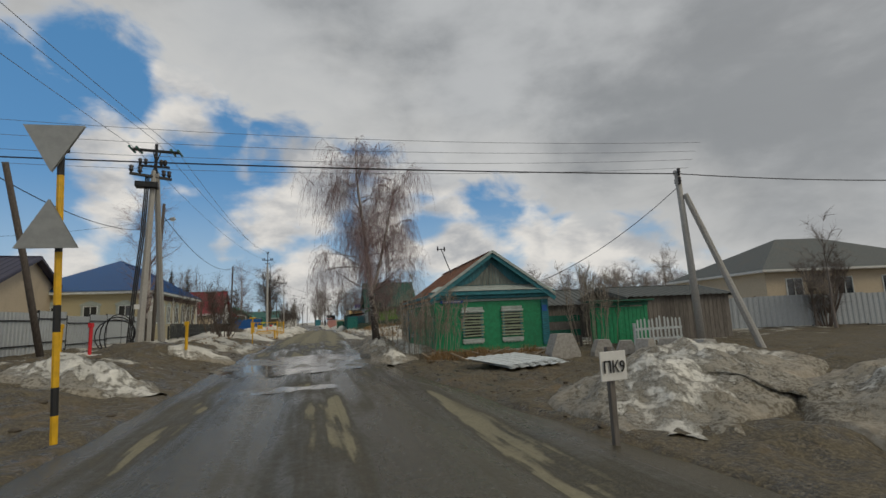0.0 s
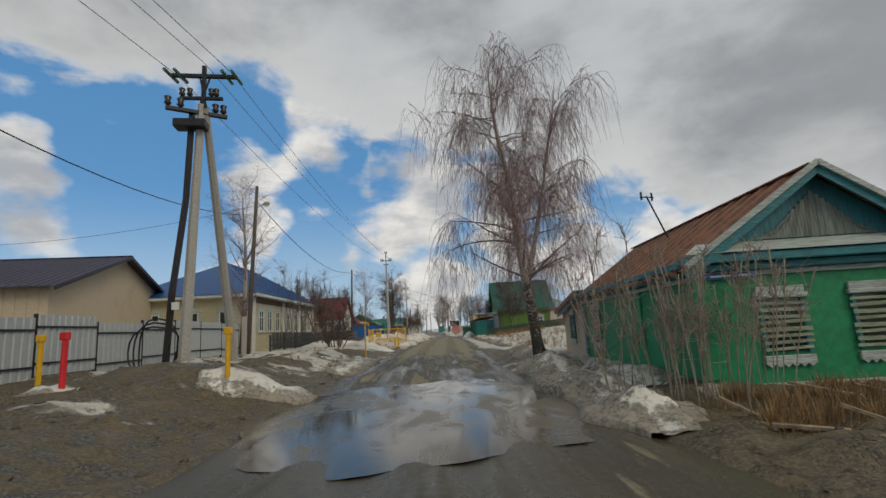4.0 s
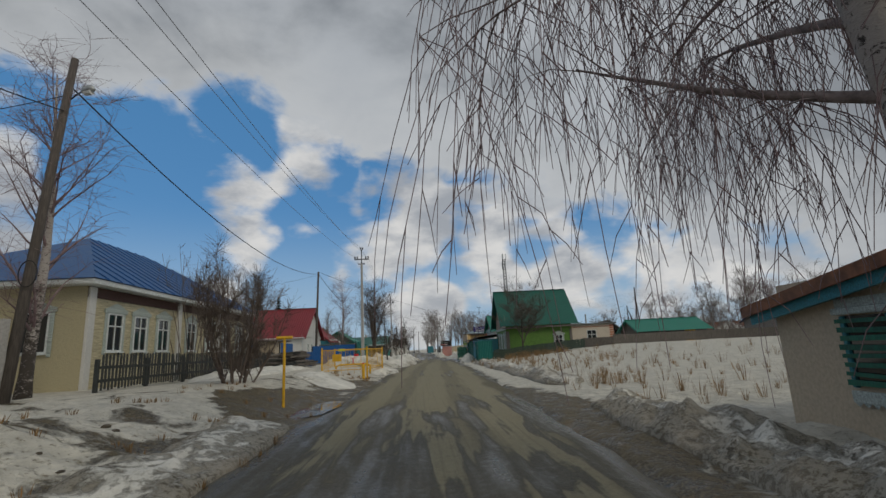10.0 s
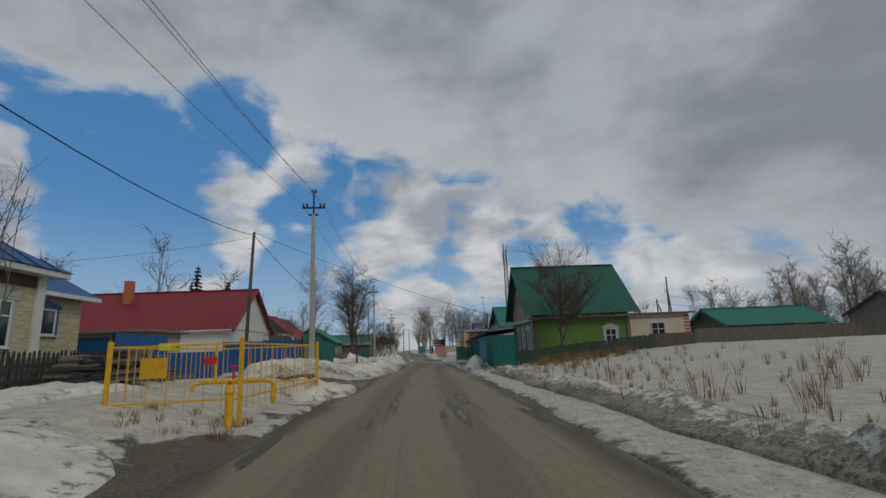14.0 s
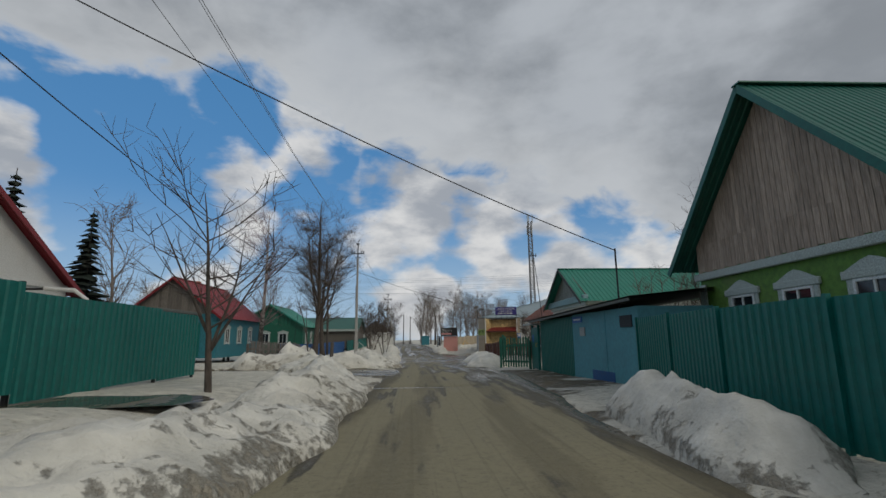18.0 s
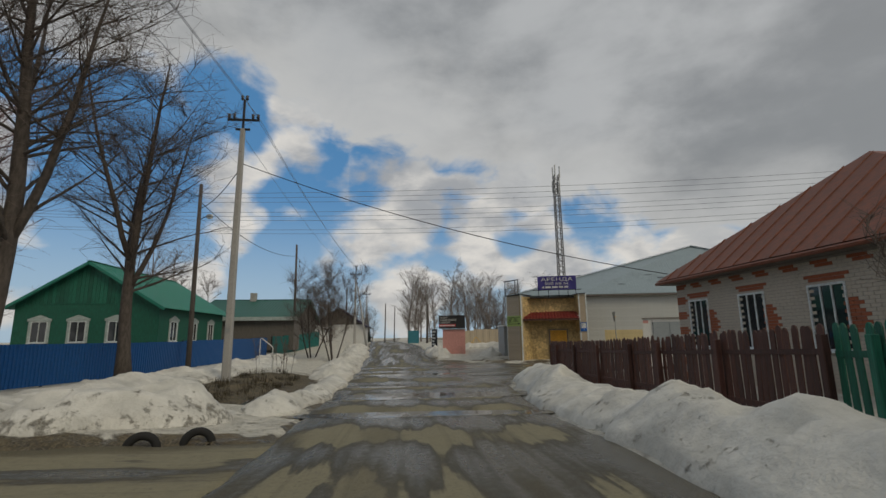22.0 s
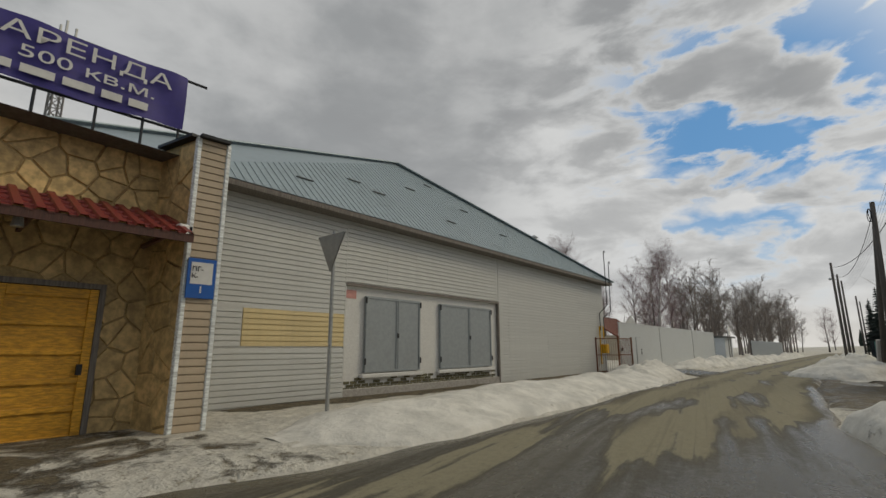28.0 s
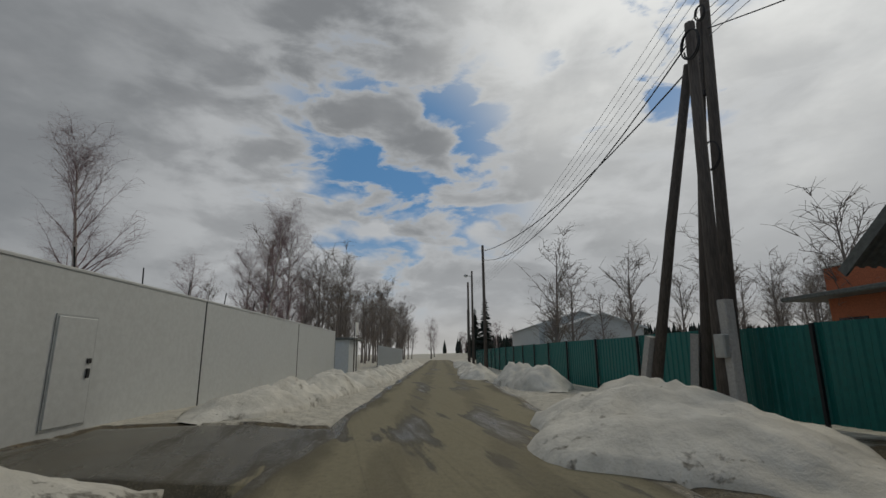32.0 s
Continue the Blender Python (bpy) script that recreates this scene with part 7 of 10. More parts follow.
def courses(parent, p0, p1, z0, z1, mat, pitch=0.118, name="siding", proud=0.03):
    """Lapped siding boards on the wall that lies to the right of p0 -> p1, one mesh shared by all courses."""
    ln = math.hypot(p1[0] - p0[0], p1[1] - p0[1])
    ang = math.degrees(math.atan2(p1[1] - p0[1], p1[0] - p0[0]))
    base = origin_of(parent)
    g = Geo((p0[0], p0[1], 0), ang)
    k = len(g.p)
    g.p += [g.w(a, b, c) for a in (0.0, ln) for b, c in ((-proud, 0.0), (-proud * 0.8, pitch * 0.84), (-0.002, pitch * 0.88), (-0.002, pitch), (0.0, pitch), (0.0, 0.0))]
    m = 6
    g.f += [(k + i, k + (i + 1) % m, k + m + (i + 1) % m, k + m + i)[::-1] for i in range(m)] + [tuple(range(k, k + m)), tuple(range(k + 2 * m - 1, k + m - 1, -1))]
    me = mesh_of(name, g, (base[0], base[1], 0), mat)
    c = z0
    while c < z1 - pitch * 0.5:
        ob = new(name, me)
        ob.parent = parent
        ob.location = (0, 0, c - base[2])
        c += pitch


def clip_cell(cell, px, py, nx, ny):
    """Keep the side of a polygon where (x - px) * nx + (y - py) * ny <= 0."""
    out_ = []
    for (x0, y0), (x1, y1) in zip(cell, cell[1:] + cell[:1]):
        d0, d1 = (x0 - px) * nx + (y0 - py) * ny, (x1 - px) * nx + (y1 - py) * ny
        if d0 <= 0:
            out_.append((x0, y0))
        if d0 * d1 < 0:
            f = d0 / (d0 - d1)
            out_.append((x0 + (x1 - x0) * f, y0 + (y1 - y0) * f))
    return out_


def flagstones(parent, p0, p1, z0, z1, hole, seed, size=0.42):
    """Irregular flat stones set in mortar on the wall to the right of p0 -> p1."""
    rnd = random.Random(seed)
    ln = math.hypot(p1[0] - p0[0], p1[1] - p0[1])
    ang = math.degrees(math.atan2(p1[1] - p0[1], p1[0] - p0[0]))
    H = z1 - z0
    nx, nz = max(int(ln / size), 2), max(int(H / size), 2)
    seeds = [((i + rnd.uniform(0.02, 0.98)) * ln / nx, (j + rnd.uniform(0.02, 0.98)) * H / nz) for i in range(nx) for j in range(nz)]
    for s in seeds:
        cell = [(0, 0), (ln, 0), (ln, H), (0, H)]
        for q in seeds:
            if q is not s and abs(q[0] - s[0]) < size * 3 and abs(q[1] - s[1]) < size * 3:
                mx, my = (s[0] + q[0]) / 2, (s[1] + q[1]) / 2
                dx, dy = q[0] - s[0], q[1] - s[1]
                dl = math.hypot(dx, dy) + 1e-9
                cell = clip_cell(cell, mx - dx / dl * 0.012, my - dy / dl * 0.012, dx, dy)
                if len(cell) < 3:
                    break
        if len(cell) < 3:
            continue
        cx, cy = sum(c[0] for c in cell) / len(cell), sum(c[1] for c in cell) / len(cell)
        if hole and hole[0] < cx < hole[1] and cy + z0 < hole[2]:
            continue
        d = rnd.uniform(0.018, 0.04)
        g = Geo((p0[0], p0[1], z0), ang)
        n = len(cell)
        g.p += [g.w(a, -0.002, c) for a, c in cell] + [g.w(cx + (a - cx) * 0.95, -d, cy + (c - cy) * 0.95) for a, c in cell]
        g.f += [tuple(range(n, 2 * n))] + [(i, (i + 1) % n, n + (i + 1) % n, n + i) for i in range(n)]
        part("flagstone", g, M_STONE, parent)


C = [(9.1, 151.6), (7.58, 148.45), (8.28, 147.05), (9.2, 147.95), (12.32, 147.40), (12.30, 146.9), (12.28, 146.42), (12.72, 146.28), (12.95, 146.6)]
ZT = 3.97
# the doorway in the back wall
DA = math.degrees(math.atan2(C[4][1] - C[3][1], C[4][0] - C[3][0]))
D0, D1 = tuple(Geo((*C[3], 0), DA).w(1.28, 0, 0))[:2], tuple(Geo((*C[3], 0), DA).w(2.52, 0, 0))[:2]
DP = (*tuple(Geo((*C[3], 0), DA).w(1.31, -0.02, 0))[:2], KZ)


def slab(parent, p0, p1, z0, z1, mat, thick=0.16, name="wall", label=""):
    ln = math.hypot(p1[0] - p0[0], p1[1] - p0[1])
    ang = math.degrees(math.atan2(p1[1] - p0[1], p1[0] - p0[0]))
    return part(name, Geo((p0[0], p0[1], 0), ang).box(0, ln, 0.0, thick, z0, z1), mat, parent, label)


slab(ks, C[0], C[1], KZ - 0.1, ZT, M_BEIGE)
slab(ks, C[1], C[2], KZ - 0.1, ZT, M_BEIGE)
slab(ks, C[2], C[3], KZ - 0.1, ZT - 0.08, M_MORTAR)
slab(ks, C[3], D0, KZ - 0.1, ZT - 0.15, M_MORTAR)
slab(ks, D1, C[4], KZ - 0.1, ZT - 0.15, M_MORTAR)
slab(ks, D0, D1, 1.50, ZT - 0.15, M_MORTAR)
slab(ks, C[4], C[6], KZ - 0.1, ZT, M_MORTAR)
slab(ks, C[6], C[7], KZ - 0.1, ZT, M_BEIGE)
part("wall", Geo((9.3, 148.6, 0)).box(0, 3.8, 0.2, 3.0, KZ, ZT - 0.4), M_BEIGE, ks)
part("roof", Geo((7.6, 148.2, 0)).face((0, 0.2, ZT - 0.2), (0.8, -0.6, ZT - 0.2), (5.1, -1.4, ZT - 0.2), (5.8, 3.4, ZT - 0.35), (1.5, 3.4, ZT - 0.35)), M_SLATE, ks, "flat felt roof")
courses(ks, C[0], C[1], KZ + 0.15, ZT, M_SIDINGB)
courses(ks, C[1], C[2], KZ + 0.15, ZT, M_SIDINGB)
courses(ks, C[6], C[7], KZ + 0.1, ZT, M_SIDINGB)
flagstones(ks, C[2], C[3], KZ + 0.02, ZT - 0.1, None, 3, 0.34)
flagstones(ks, C[3], C[4], KZ + 0.02, ZT - 0.2, (1.10, 2.70, 1.6), 4, 0.34)
flagstones(ks, C[4], C[6], KZ + 0.02, ZT - 0.05, None, 5)
for q in (C[1], C[2], C[6], C[7]):
    part("corner_trim", Geo((q[0], q[1], KZ)).box(-0.04, 0.04, -0.04, 0.04, 0.1, ZT - KZ + 0.02, 0.012), M_WHITEW, ks)
for p0, p1 in ((C[0], C[1]), (C[1], C[2]), (C[2], C[3]), (C[3], C[4]), (C[4], C[6]), (C[6], C[7])):
    g = Geo()
    low = 0.13 if p0 in (C[3],) else 0.0
    g.beam((p0[0], p0[1], ZT + 0.03 - low), (p1[0], p1[1], ZT + 0.03 - (0.13 if p1 in (C[4],) else low)), 0.26, 0.05)
    part("coping", g, M_DARKMET, ks)
# ochre door
kd = part("door", Geo(DP, DA).box(0.0, 1.18, -0.02, 0.06, 0.08, 2.28, 0.01), M_DOORY, ks, "ochre wooden door with worn panels")
for a0, a1, c0, c1 in ((0.0, 0.12, 0.08, 2.28), (1.06, 1.18, 0.08, 2.28), (0.12, 1.06, 0.08, 0.24), (0.12, 1.06, 0.56, 0.64), (0.12, 1.06, 0.94, 1.02), (0.12, 1.06, 1.34, 1.42), (0.12, 1.06, 1.74, 1.82), (0.12, 1.06, 2.14, 2.28)):
    part("rail", Geo(DP, DA).box(a0, a1, -0.055, -0.021, c0, c1, 0.008), M_DOORY, kd)
part("frame", Geo(DP, DA).box(-0.08, 0.0, -0.07, 0.06, 0, 2.34).box(1.18, 1.26, -0.07, 0.06, 0, 2.34).box(-0.08, 1.26, -0.07, 0.06, 2.29, 2.37), M_GREYW, kd)
part("lock", Geo(DP, DA).box(1.02, 1.09, -0.09, -0.056, 1.05, 1.2), M_DARKMET, kd)
part("step", Geo((9.3, 146.9, KZ), -9).box(-0.2, 3.1, 0.0, 1.1, -0.1, 0.10, 0.02), M_CONC, ks, "low cement step")
part("plinth", Geo((7.6, 148.4, KZ)).box(-0.15, 0.8, -1.4, 0.1, -0.1, 0.04), M_CONC, ks)
# red tile canopy
cn = part("canopy", Geo((8.42, 147.12, 2.26), -14.0).wave(0.0, 3.85, 0.0, 0, 0.22, 0.05, b=-0.15, slope=(1.25, 0.55)), M_TILERED, ks, "red metal-tile canopy")
for i in range(4):
    part("tile_step", Geo((8.42, 147.12, 2.26), -14.0).beam((0, 0.05 + i * 0.28, 0.10 + i * 0.125), (3.85, 0.05 + i * 0.28, 0.10 + i * 0.125), 0.03, 0.03), M_TILERED, cn)
part("fascia", Geo((8.42, 147.12, 2.26), -14.0).box(0.0, 3.85, -0.14, -0.10, -0.10, 0.02), M_BROWNF, cn)
for a in (0.5, 2.0, 3.5):
    part("bracket", Geo((8.42, 147.12, 2.26), -14.0).beam((a, -0.1, -0.05), (a, 1.0, -0.05), 0.05, 0.06), M_BROWNF, cn)
part("lamp", Geo((8.42, 147.12, 2.26), -14.0).tube([(1.9, 0.1, -0.05), (1.9, 0.1, -0.18)], [0.05, 0.07], 8), M_SIGNBACK, cn)
part("floodlight", Geo((12.2, 146.5, 2.3)).box(-0.1, 0.12, -0.12, 0.0, 0.0, 0.2, 0.02), M_SIGNW, ks)


def letters(text, at, ang, height, mat, parent, width=None, name="lettering", deep=0.004):
    """Words in the built-in font, turned into a thin mesh standing on a wall."""
    cu = bpy.data.curves.new(name, "FONT")
    cu.body, cu.size, cu.extrude = text, height * 1.38, deep
    cu.resolution_u = 3
    tmp = bpy.data.objects.new(name, cu)
    scene.collection.objects.link(tmp)
    dg = bpy.context.evaluated_depsgraph_get()
    me = bpy.data.meshes.new_from_object(tmp.evaluated_get(dg))
    bpy.data.objects.remove(tmp)
    xs_ = [v.co.x for v in me.vertices]
    k = (width / (max(xs_) - min(xs_))) if width else 1.0
    me.transform(Matrix.Rotation(radians(ang), 4, "Z") @ Matrix.Rotation(radians(90), 4, "X") @ Matrix.Diagonal((k, 1, 1, 1)) @ Matrix.Translation((-min(xs_), 0, 0)))
    me.materials.clear()
    me.materials.append(mat)
    ob = new(name, me)
    ob.parent = parent
    ob.location = V3(at) - origin_of(parent)
    return ob


def bars(parent, at, ang, widths, height, mat, gap=0.35):
    a = 0.0
    for wd in widths:
        part("line", Geo(at, ang).box(a, a + wd, -0.006, 0.0, 0, height), mat, parent)
        a += wd + gap * height


# lime sign
dx, dy = C[2][0] - C[1][0], C[2][1] - C[1][1]
sa = math.degrees(math.atan2(dy, dx))
sl = math.hypot(dx, dy)
lime = thing("shop_sign", (C[1][0], C[1][1], 1.85), "lime green scrap-metal sign with dark lettering", "sign")
part("board", Geo((C[1][0], C[1][1], 1.80), sa).box(0.02, sl + 0.02, -0.055, -0.025, 0, 0.72, 0.008), M_LIME, lime)
letters("ЦВЕТМЕТ", tuple(Geo((C[1][0], C[1][1], 2.08), sa).w(0.08, -0.062, 0)), sa, 0.36, M_BLACK, lime, sl - 0.2)
part("arrow", Geo((C[1][0], C[1][1], 1.94), sa).box(0.1, sl - 0.2, -0.062, -0.056, 0, 0.035), M_BLACK, lime)
part("arrow_head", Geo((C[1][0], C[1][1], 1.957), sa).face((sl - 0.28, -0.062, -0.08), (sl - 0.08, -0.062, 0), (sl - 0.28, -0.062, 0.08)), M_BLACK, lime)
# rent banner on its roof frame
BA, BN = (9.83, 147.98, 4.39), -14.5
bn = thing("rent_banner", BA, "dark blue rent banner with white lettering on a pipe frame", "banner")
g = Geo(BA, BN)
nx_, nz_ = 24, 8
k = len(g.p)
for j in range(nz_ + 1):
    for i in range(nx_ + 1):
        f, h_ = i / nx_, j / nz_
        g.p.append(g.w(2.75 * f, -0.05 - 0.035 * math.sin(f * 19 + h_ * 3) * (0.3 + abs(f - 0.5)), 1.0 * h_ + 0.02 * math.sin(f * 9)))
g.f += [(j * (nx_ + 1) + i, j * (nx_ + 1) + i + 1, (j + 1) * (nx_ + 1) + i + 1, (j + 1) * (nx_ + 1) + i) for j in range(nz_) for i in range(nx_)]
part("cloth", g, M_BANNER, bn, "creased dark blue cloth", smooth=True)
letters("АРЕНДА", tuple(Geo(BA, BN).w(0.26, -0.10, 0.65)), BN, 0.25, M_SIGNW, bn, 2.24)
letters("500 кв.м.", tuple(Geo(BA, BN).w(0.5, -0.10, 0.37)), BN, 0.20, M_SIGNW, bn, 1.75)
bars(bn, tuple(Geo(BA, BN).w(0.33, -0.095, 0.13)), BN, (0.12, 0.40, 0.40, 0.28, 0.28), 0.13, M_SIGNW, 0.7)
for c in (0.0, 0.99):
    part("pipe", Geo(BA, BN).tube([(-0.35, 0.0, c), (3.1, 0.0, c)], 0.025, 6), M_DARKMET, bn)
part("pipe", Geo(BA, BN).tube([(-0.25, 0.0, 0.62), (0.2, 0.0, 0.62)], 0.02, 6), M_DARKMET, bn)
for a in (0.05, 0.75, 1.5, 2.15, 2.7):
    part("leg", Geo(BA, BN).tube([(a, 0.0, -0.55), (a, 0.0, 0.99)], 0.022, 6), M_DARKMET, bn)
fr = thing("roof_frame", (7.58, 148.45, ZT), "black pipe frame on the roof edge", "frame")
part("pipe", Geo((7.58, 148.45, ZT)).tube([(-0.1, 0.2, 1.12), (0.62, -1.25, 1.12)], 0.035, 6), M_DARKMET, fr)
for f in (0.05, 0.75, 0.95):
    part("leg", Geo((7.58, 148.45, ZT)).tube([(-0.1 + 0.72 * f, 0.2 - 1.45 * f, 0), (-0.1 + 0.72 * f, 0.2 - 1.45 * f, 1.12)], 0.025, 6), M_DARKMET, fr)
# bus stop plate on the pillar
bs = thing("wall_plate", (12.3, 146.4, 1.5), "blue and white information plate on a pillar", "sign")
part("board", Geo((12.28, 146.39, 1.37), -17).box(0, 0.42, -0.05, -0.03, 0, 0.62, 0.006), M_SIGNBLUE, bs)
part("field", Geo((12.28, 146.39, 1.37), -17).box(0.05, 0.37, -0.056, -0.051, 0.22, 0.56), M_SIGNW, bs)
letters("ПГ-", tuple(Geo((12.28, 146.39, 1.79), -17).w(0.07, -0.060, 0)), -17, 0.075, M_BLACK, bs)
letters("К-", tuple(Geo((12.28, 146.39, 1.68), -17).w(0.07, -0.060, 0)), -17, 0.075, M_BLACK, bs)
part("arrow", Geo((12.28, 146.39, 1.37), -17).box(0.20, 0.22, -0.056, -0.051, 0.08, 0.19), M_SIGNW, bs)

# warehouse clad in pale siding
WA, WBq = (13.0, 148.35), (34.5, 144.02)
wl = math.hypot(WBq[0] - WA[0], WBq[1] - WA[1])
wa = math.degrees(math.atan2(WBq[1] - WA[1], WBq[0] - WA[0]))
W0 = (WA[0], WA[1], KZ)
wh2 = thing("warehouse", W0, "long warehouse in pale siding with a grey metal roof", "warehouse")
WT = 4.85
R_ = (4.45, 11.6, 0.40, 3.02)
part("wall", Geo(W0, wa).box(0, R_[0], 0.0, 0.3, -0.1, WT), M_WHITE, wh2)
part("wall", Geo(W0, wa).box(R_[1], wl, 0.0, 0.3, -0.1, WT), M_WHITE, wh2)
part("wall", Geo(W0, wa).box(R_[0], R_[1], 0.0, 0.3, R_[3], WT), M_WHITE, wh2)
part("wall", Geo(W0, wa).box(R_[0], R_[1], 0.08, 0.3, -0.1, R_[3]), M_WHITE, wh2, "white plastered recess")
part("plinth", Geo(W0, wa).box(R_[0], R_[1], -0.02, 0.08, -0.1, 0.42, 0.02), M_BLOCK, wh2, "crumbling grey plinth")
for nm, q in (("wall", (0, 0.3, 0.3, 16)), ("wall", (wl - 0.3, wl, 0.3, 16)), ("wall", (0, wl, 15.7, 16))):
    part(nm, Geo(W0, wa).box(*q, -0.1, WT), M_WHITE, wh2)
gw = Geo(W0, wa)


def pt(a):
    q = gw.w(a, 0, 0)
    return (q.x, q.y)


for a0, a1, c0, c1, m in ((0.03, 4.42, 0, 1.45, M_SIDING), (0.03, 1.70, 1.45, 2.25, M_SIDING), (1.73, 4.42, 1.45, 2.25, M_SIDINGC), (0.03, 4.42, 2.25, WT, M_SIDING), (4.45, 5.9, 3.1, WT, M_SIDING), (5.93, 7.1, 3.1, WT, M_SIDING),
                          (7.13, 10.9, 3.1, WT, M_SIDING), (10.93, 11.58, 3.1, WT, M_SIDING), (11.65, 12.3, 0, WT, M_SIDING), (12.33, 15.4, 0, WT, M_SIDING), (15.43, 18.7, 0, WT, M_SIDING), (18.73, wl - 0.06, 0, WT, M_SIDING)):
    courses(wh2, pt(a0), pt(a1), KZ + c0 + 0.02, KZ + c1, m)
for a in (0.0, R_[0] - 0.02, R_[1] + 0.03, 12.315, 15.415, 18.715, wl - 0.03, 5.915, 7.115, 10.915):
    c0 = 3.07 if R_[0] + 0.1 < a < R_[1] - 0.1 else 0.0
    part("joint_strip", Geo(W0, wa).box(a - 0.025, a + 0.025, -0.028, -0.002, c0, WT, 0.006), M_SIDING, wh2)
part("recess_trim", Geo(W0, wa).box(R_[0] - 0.02, R_[1] + 0.02, -0.04, 0.0, 3.02, 3.09).box(R_[1] - 0.04, R_[1] + 0.02, -0.04, 0.06, 0.1, 3.04), M_GREYW, wh2)
for a0, a1 in ((5.15, 7.3), (8.25, 11.1)):
    sh_ = part("shutter", Geo(W0, wa).box(a0, a1, 0.0, 0.075, 0.80, 2.80, 0.01), M_SHUTTER, wh2, "closed grey steel shutter")
    mid = (a0 + a1) / 2 + 0.12
    for q in ((a0, a0 + 0.06), (a1 - 0.06, a1), (mid - 0.05, mid), (mid + 0.02, mid + 0.07)):
        part("stile", Geo(W0, wa).box(*q, -0.025, -0.001, 0.80, 2.80, 0.006), M_SHUTTER, sh_)
    for c in (0.80, 2.74):
        part("rail", Geo(W0, wa).box(a0, a1, -0.02, -0.001, c, c + 0.06), M_SHUTTER, sh_)
    part("padlock", Geo(W0, wa).box(mid - 0.03, mid + 0.04, -0.05, -0.021, 1.7, 1.83, 0.01), M_DARKMET, sh_)
    part("sill", Geo(W0, wa).box(a0 - 0.12, a1 + 0.12, -0.06, 0.078, 0.66, 0.77, 0.02), M_WHITE, sh_)
    for a in (a0, a1):
        for c in (1.0, 2.6):
            part("hinge", Geo(W0, wa).tube([(a, -0.03, c), (a, -0.03, c + 0.16)], 0.025, 6), M_DARKMET, sh_)
part("old_paint", Geo(W0, wa).box(R_[0] + 0.06, R_[0] + 0.42, 0.074, 0.0795, 2.70, 2.92), M_PINK, wh2, "faded pink paint remains")
# fallen plaster lays bare a mossy brick foot below the shutters
rnd = random.Random(61)
M_MOSSBRICK = surface("mossy_brick", (0.125, 0.115, 0.065), 0.9, amount=0.45, stain=0.6, dirt=(0.06, 0.075, 0.025), grain=22, per_object=0.3)
for row in range(6):
    a = R_[0] + 0.04 + 0.13 * (row % 2)
    while a < R_[1] - 0.32:
        if rnd.random() < (1.0, 1.0, 1.0, 0.92, 0.75, 0.4)[row]:
            part("bare_brick", Geo(W0, wa).box(a, a + rnd.uniform(0.22, 0.25), 0.05 + rnd.uniform(0, 0.02), 0.0785, 0.22 + row * 0.078, 0.288 + row * 0.078, 0.006), M_MOSSBRICK, wh2)
        a += 0.262
# hipped front slope with seams
ov = 0.45
APX = (9.8, 3.7, 8.95)
BCK = (9.8, 12.0, 8.95)
LFT = (-5.2, 1.6, 5.0)
e0, e1, e2, e3 = (-0.1, -ov, WT + 0.02), (wl + ov, -ov, WT + 0.02), (wl + ov, 16 + ov, WT + 0.02), (-0.1, 16 + ov, WT + 0.02)
rg = Geo(W0, wa).face(e0, e1, APX).face(LFT, e0, APX).face(e1, e2, BCK, APX).face(e2, e3, BCK).face(e3, LFT, APX, BCK)
part("roof", rg, M_ROOFGREY, wh2, "blue-grey ribbed metal roof")
nr = 110
rb = Geo(W0, wa)
for i in range(1, nr):
    a = e0[0] + (e1[0] - e0[0]) * i / nr
    f = (a - e0[0]) / (APX[0] - e0[0]) if a < APX[0] else (e1[0] - a) / (e1[0] - APX[0])
    rb.beam((a, -ov, WT + 0.035), (a, -ov + (APX[1] + ov) * f, WT + 0.035 + (APX[2] - WT - 0.02) * f), 0.03, 0.014)
tagged(part("roof_ribs", rb, M_ROOFGREY, wh2), kind="stuff")
for i, (a, f) in enumerate(((3.0, 0.18), (6.0, 0.3), (8.5, 0.55), (11.5, 0.5), (13.0, 0.28), (5.2, 0.36), (9.2, 0.22), (10.4, 0.75))):
    part("sheet_lap", Geo(W0, wa).beam((a, -ov + (APX[1] + ov) * f, WT + 0.06 + (APX[2] - WT) * f), (a + 0.5, -ov + (APX[1] + ov) * f, WT + 0.06 + (APX[2] - WT) * f), 0.05, 0.02), M_SLATE, wh2)
part("soffit", Geo(W0, wa).box(-0.1, wl + ov, -ov, 0.02, WT - 0.12, WT + 0.0, 0.01), M_GREYW, wh2, "bare wooden soffit")
part("hip_cap", Geo(W0, wa).beam((e1[0], e1[1], WT + 0.06), (APX[0], APX[1], APX[2] + 0.05), 0.3, 0.03).beam((LFT[0], LFT[1], LFT[2] + 0.04), (APX[0], APX[1], APX[2] + 0.05), 0.3, 0.03), M_ROOFGREY, wh2)
part("chimney", Geo(W0, wa).tube([(20.6, 3.2, 5.4), (20.6, 3.2, 7.6)], 0.16, 10), M_GALV, wh2)
part("chimney_cap", Geo(W0, wa).tube([(20.6, 3.2, 7.65), (20.6, 3.2, 7.8)], [0.24, 0.05], 10), M_GALV, wh2)
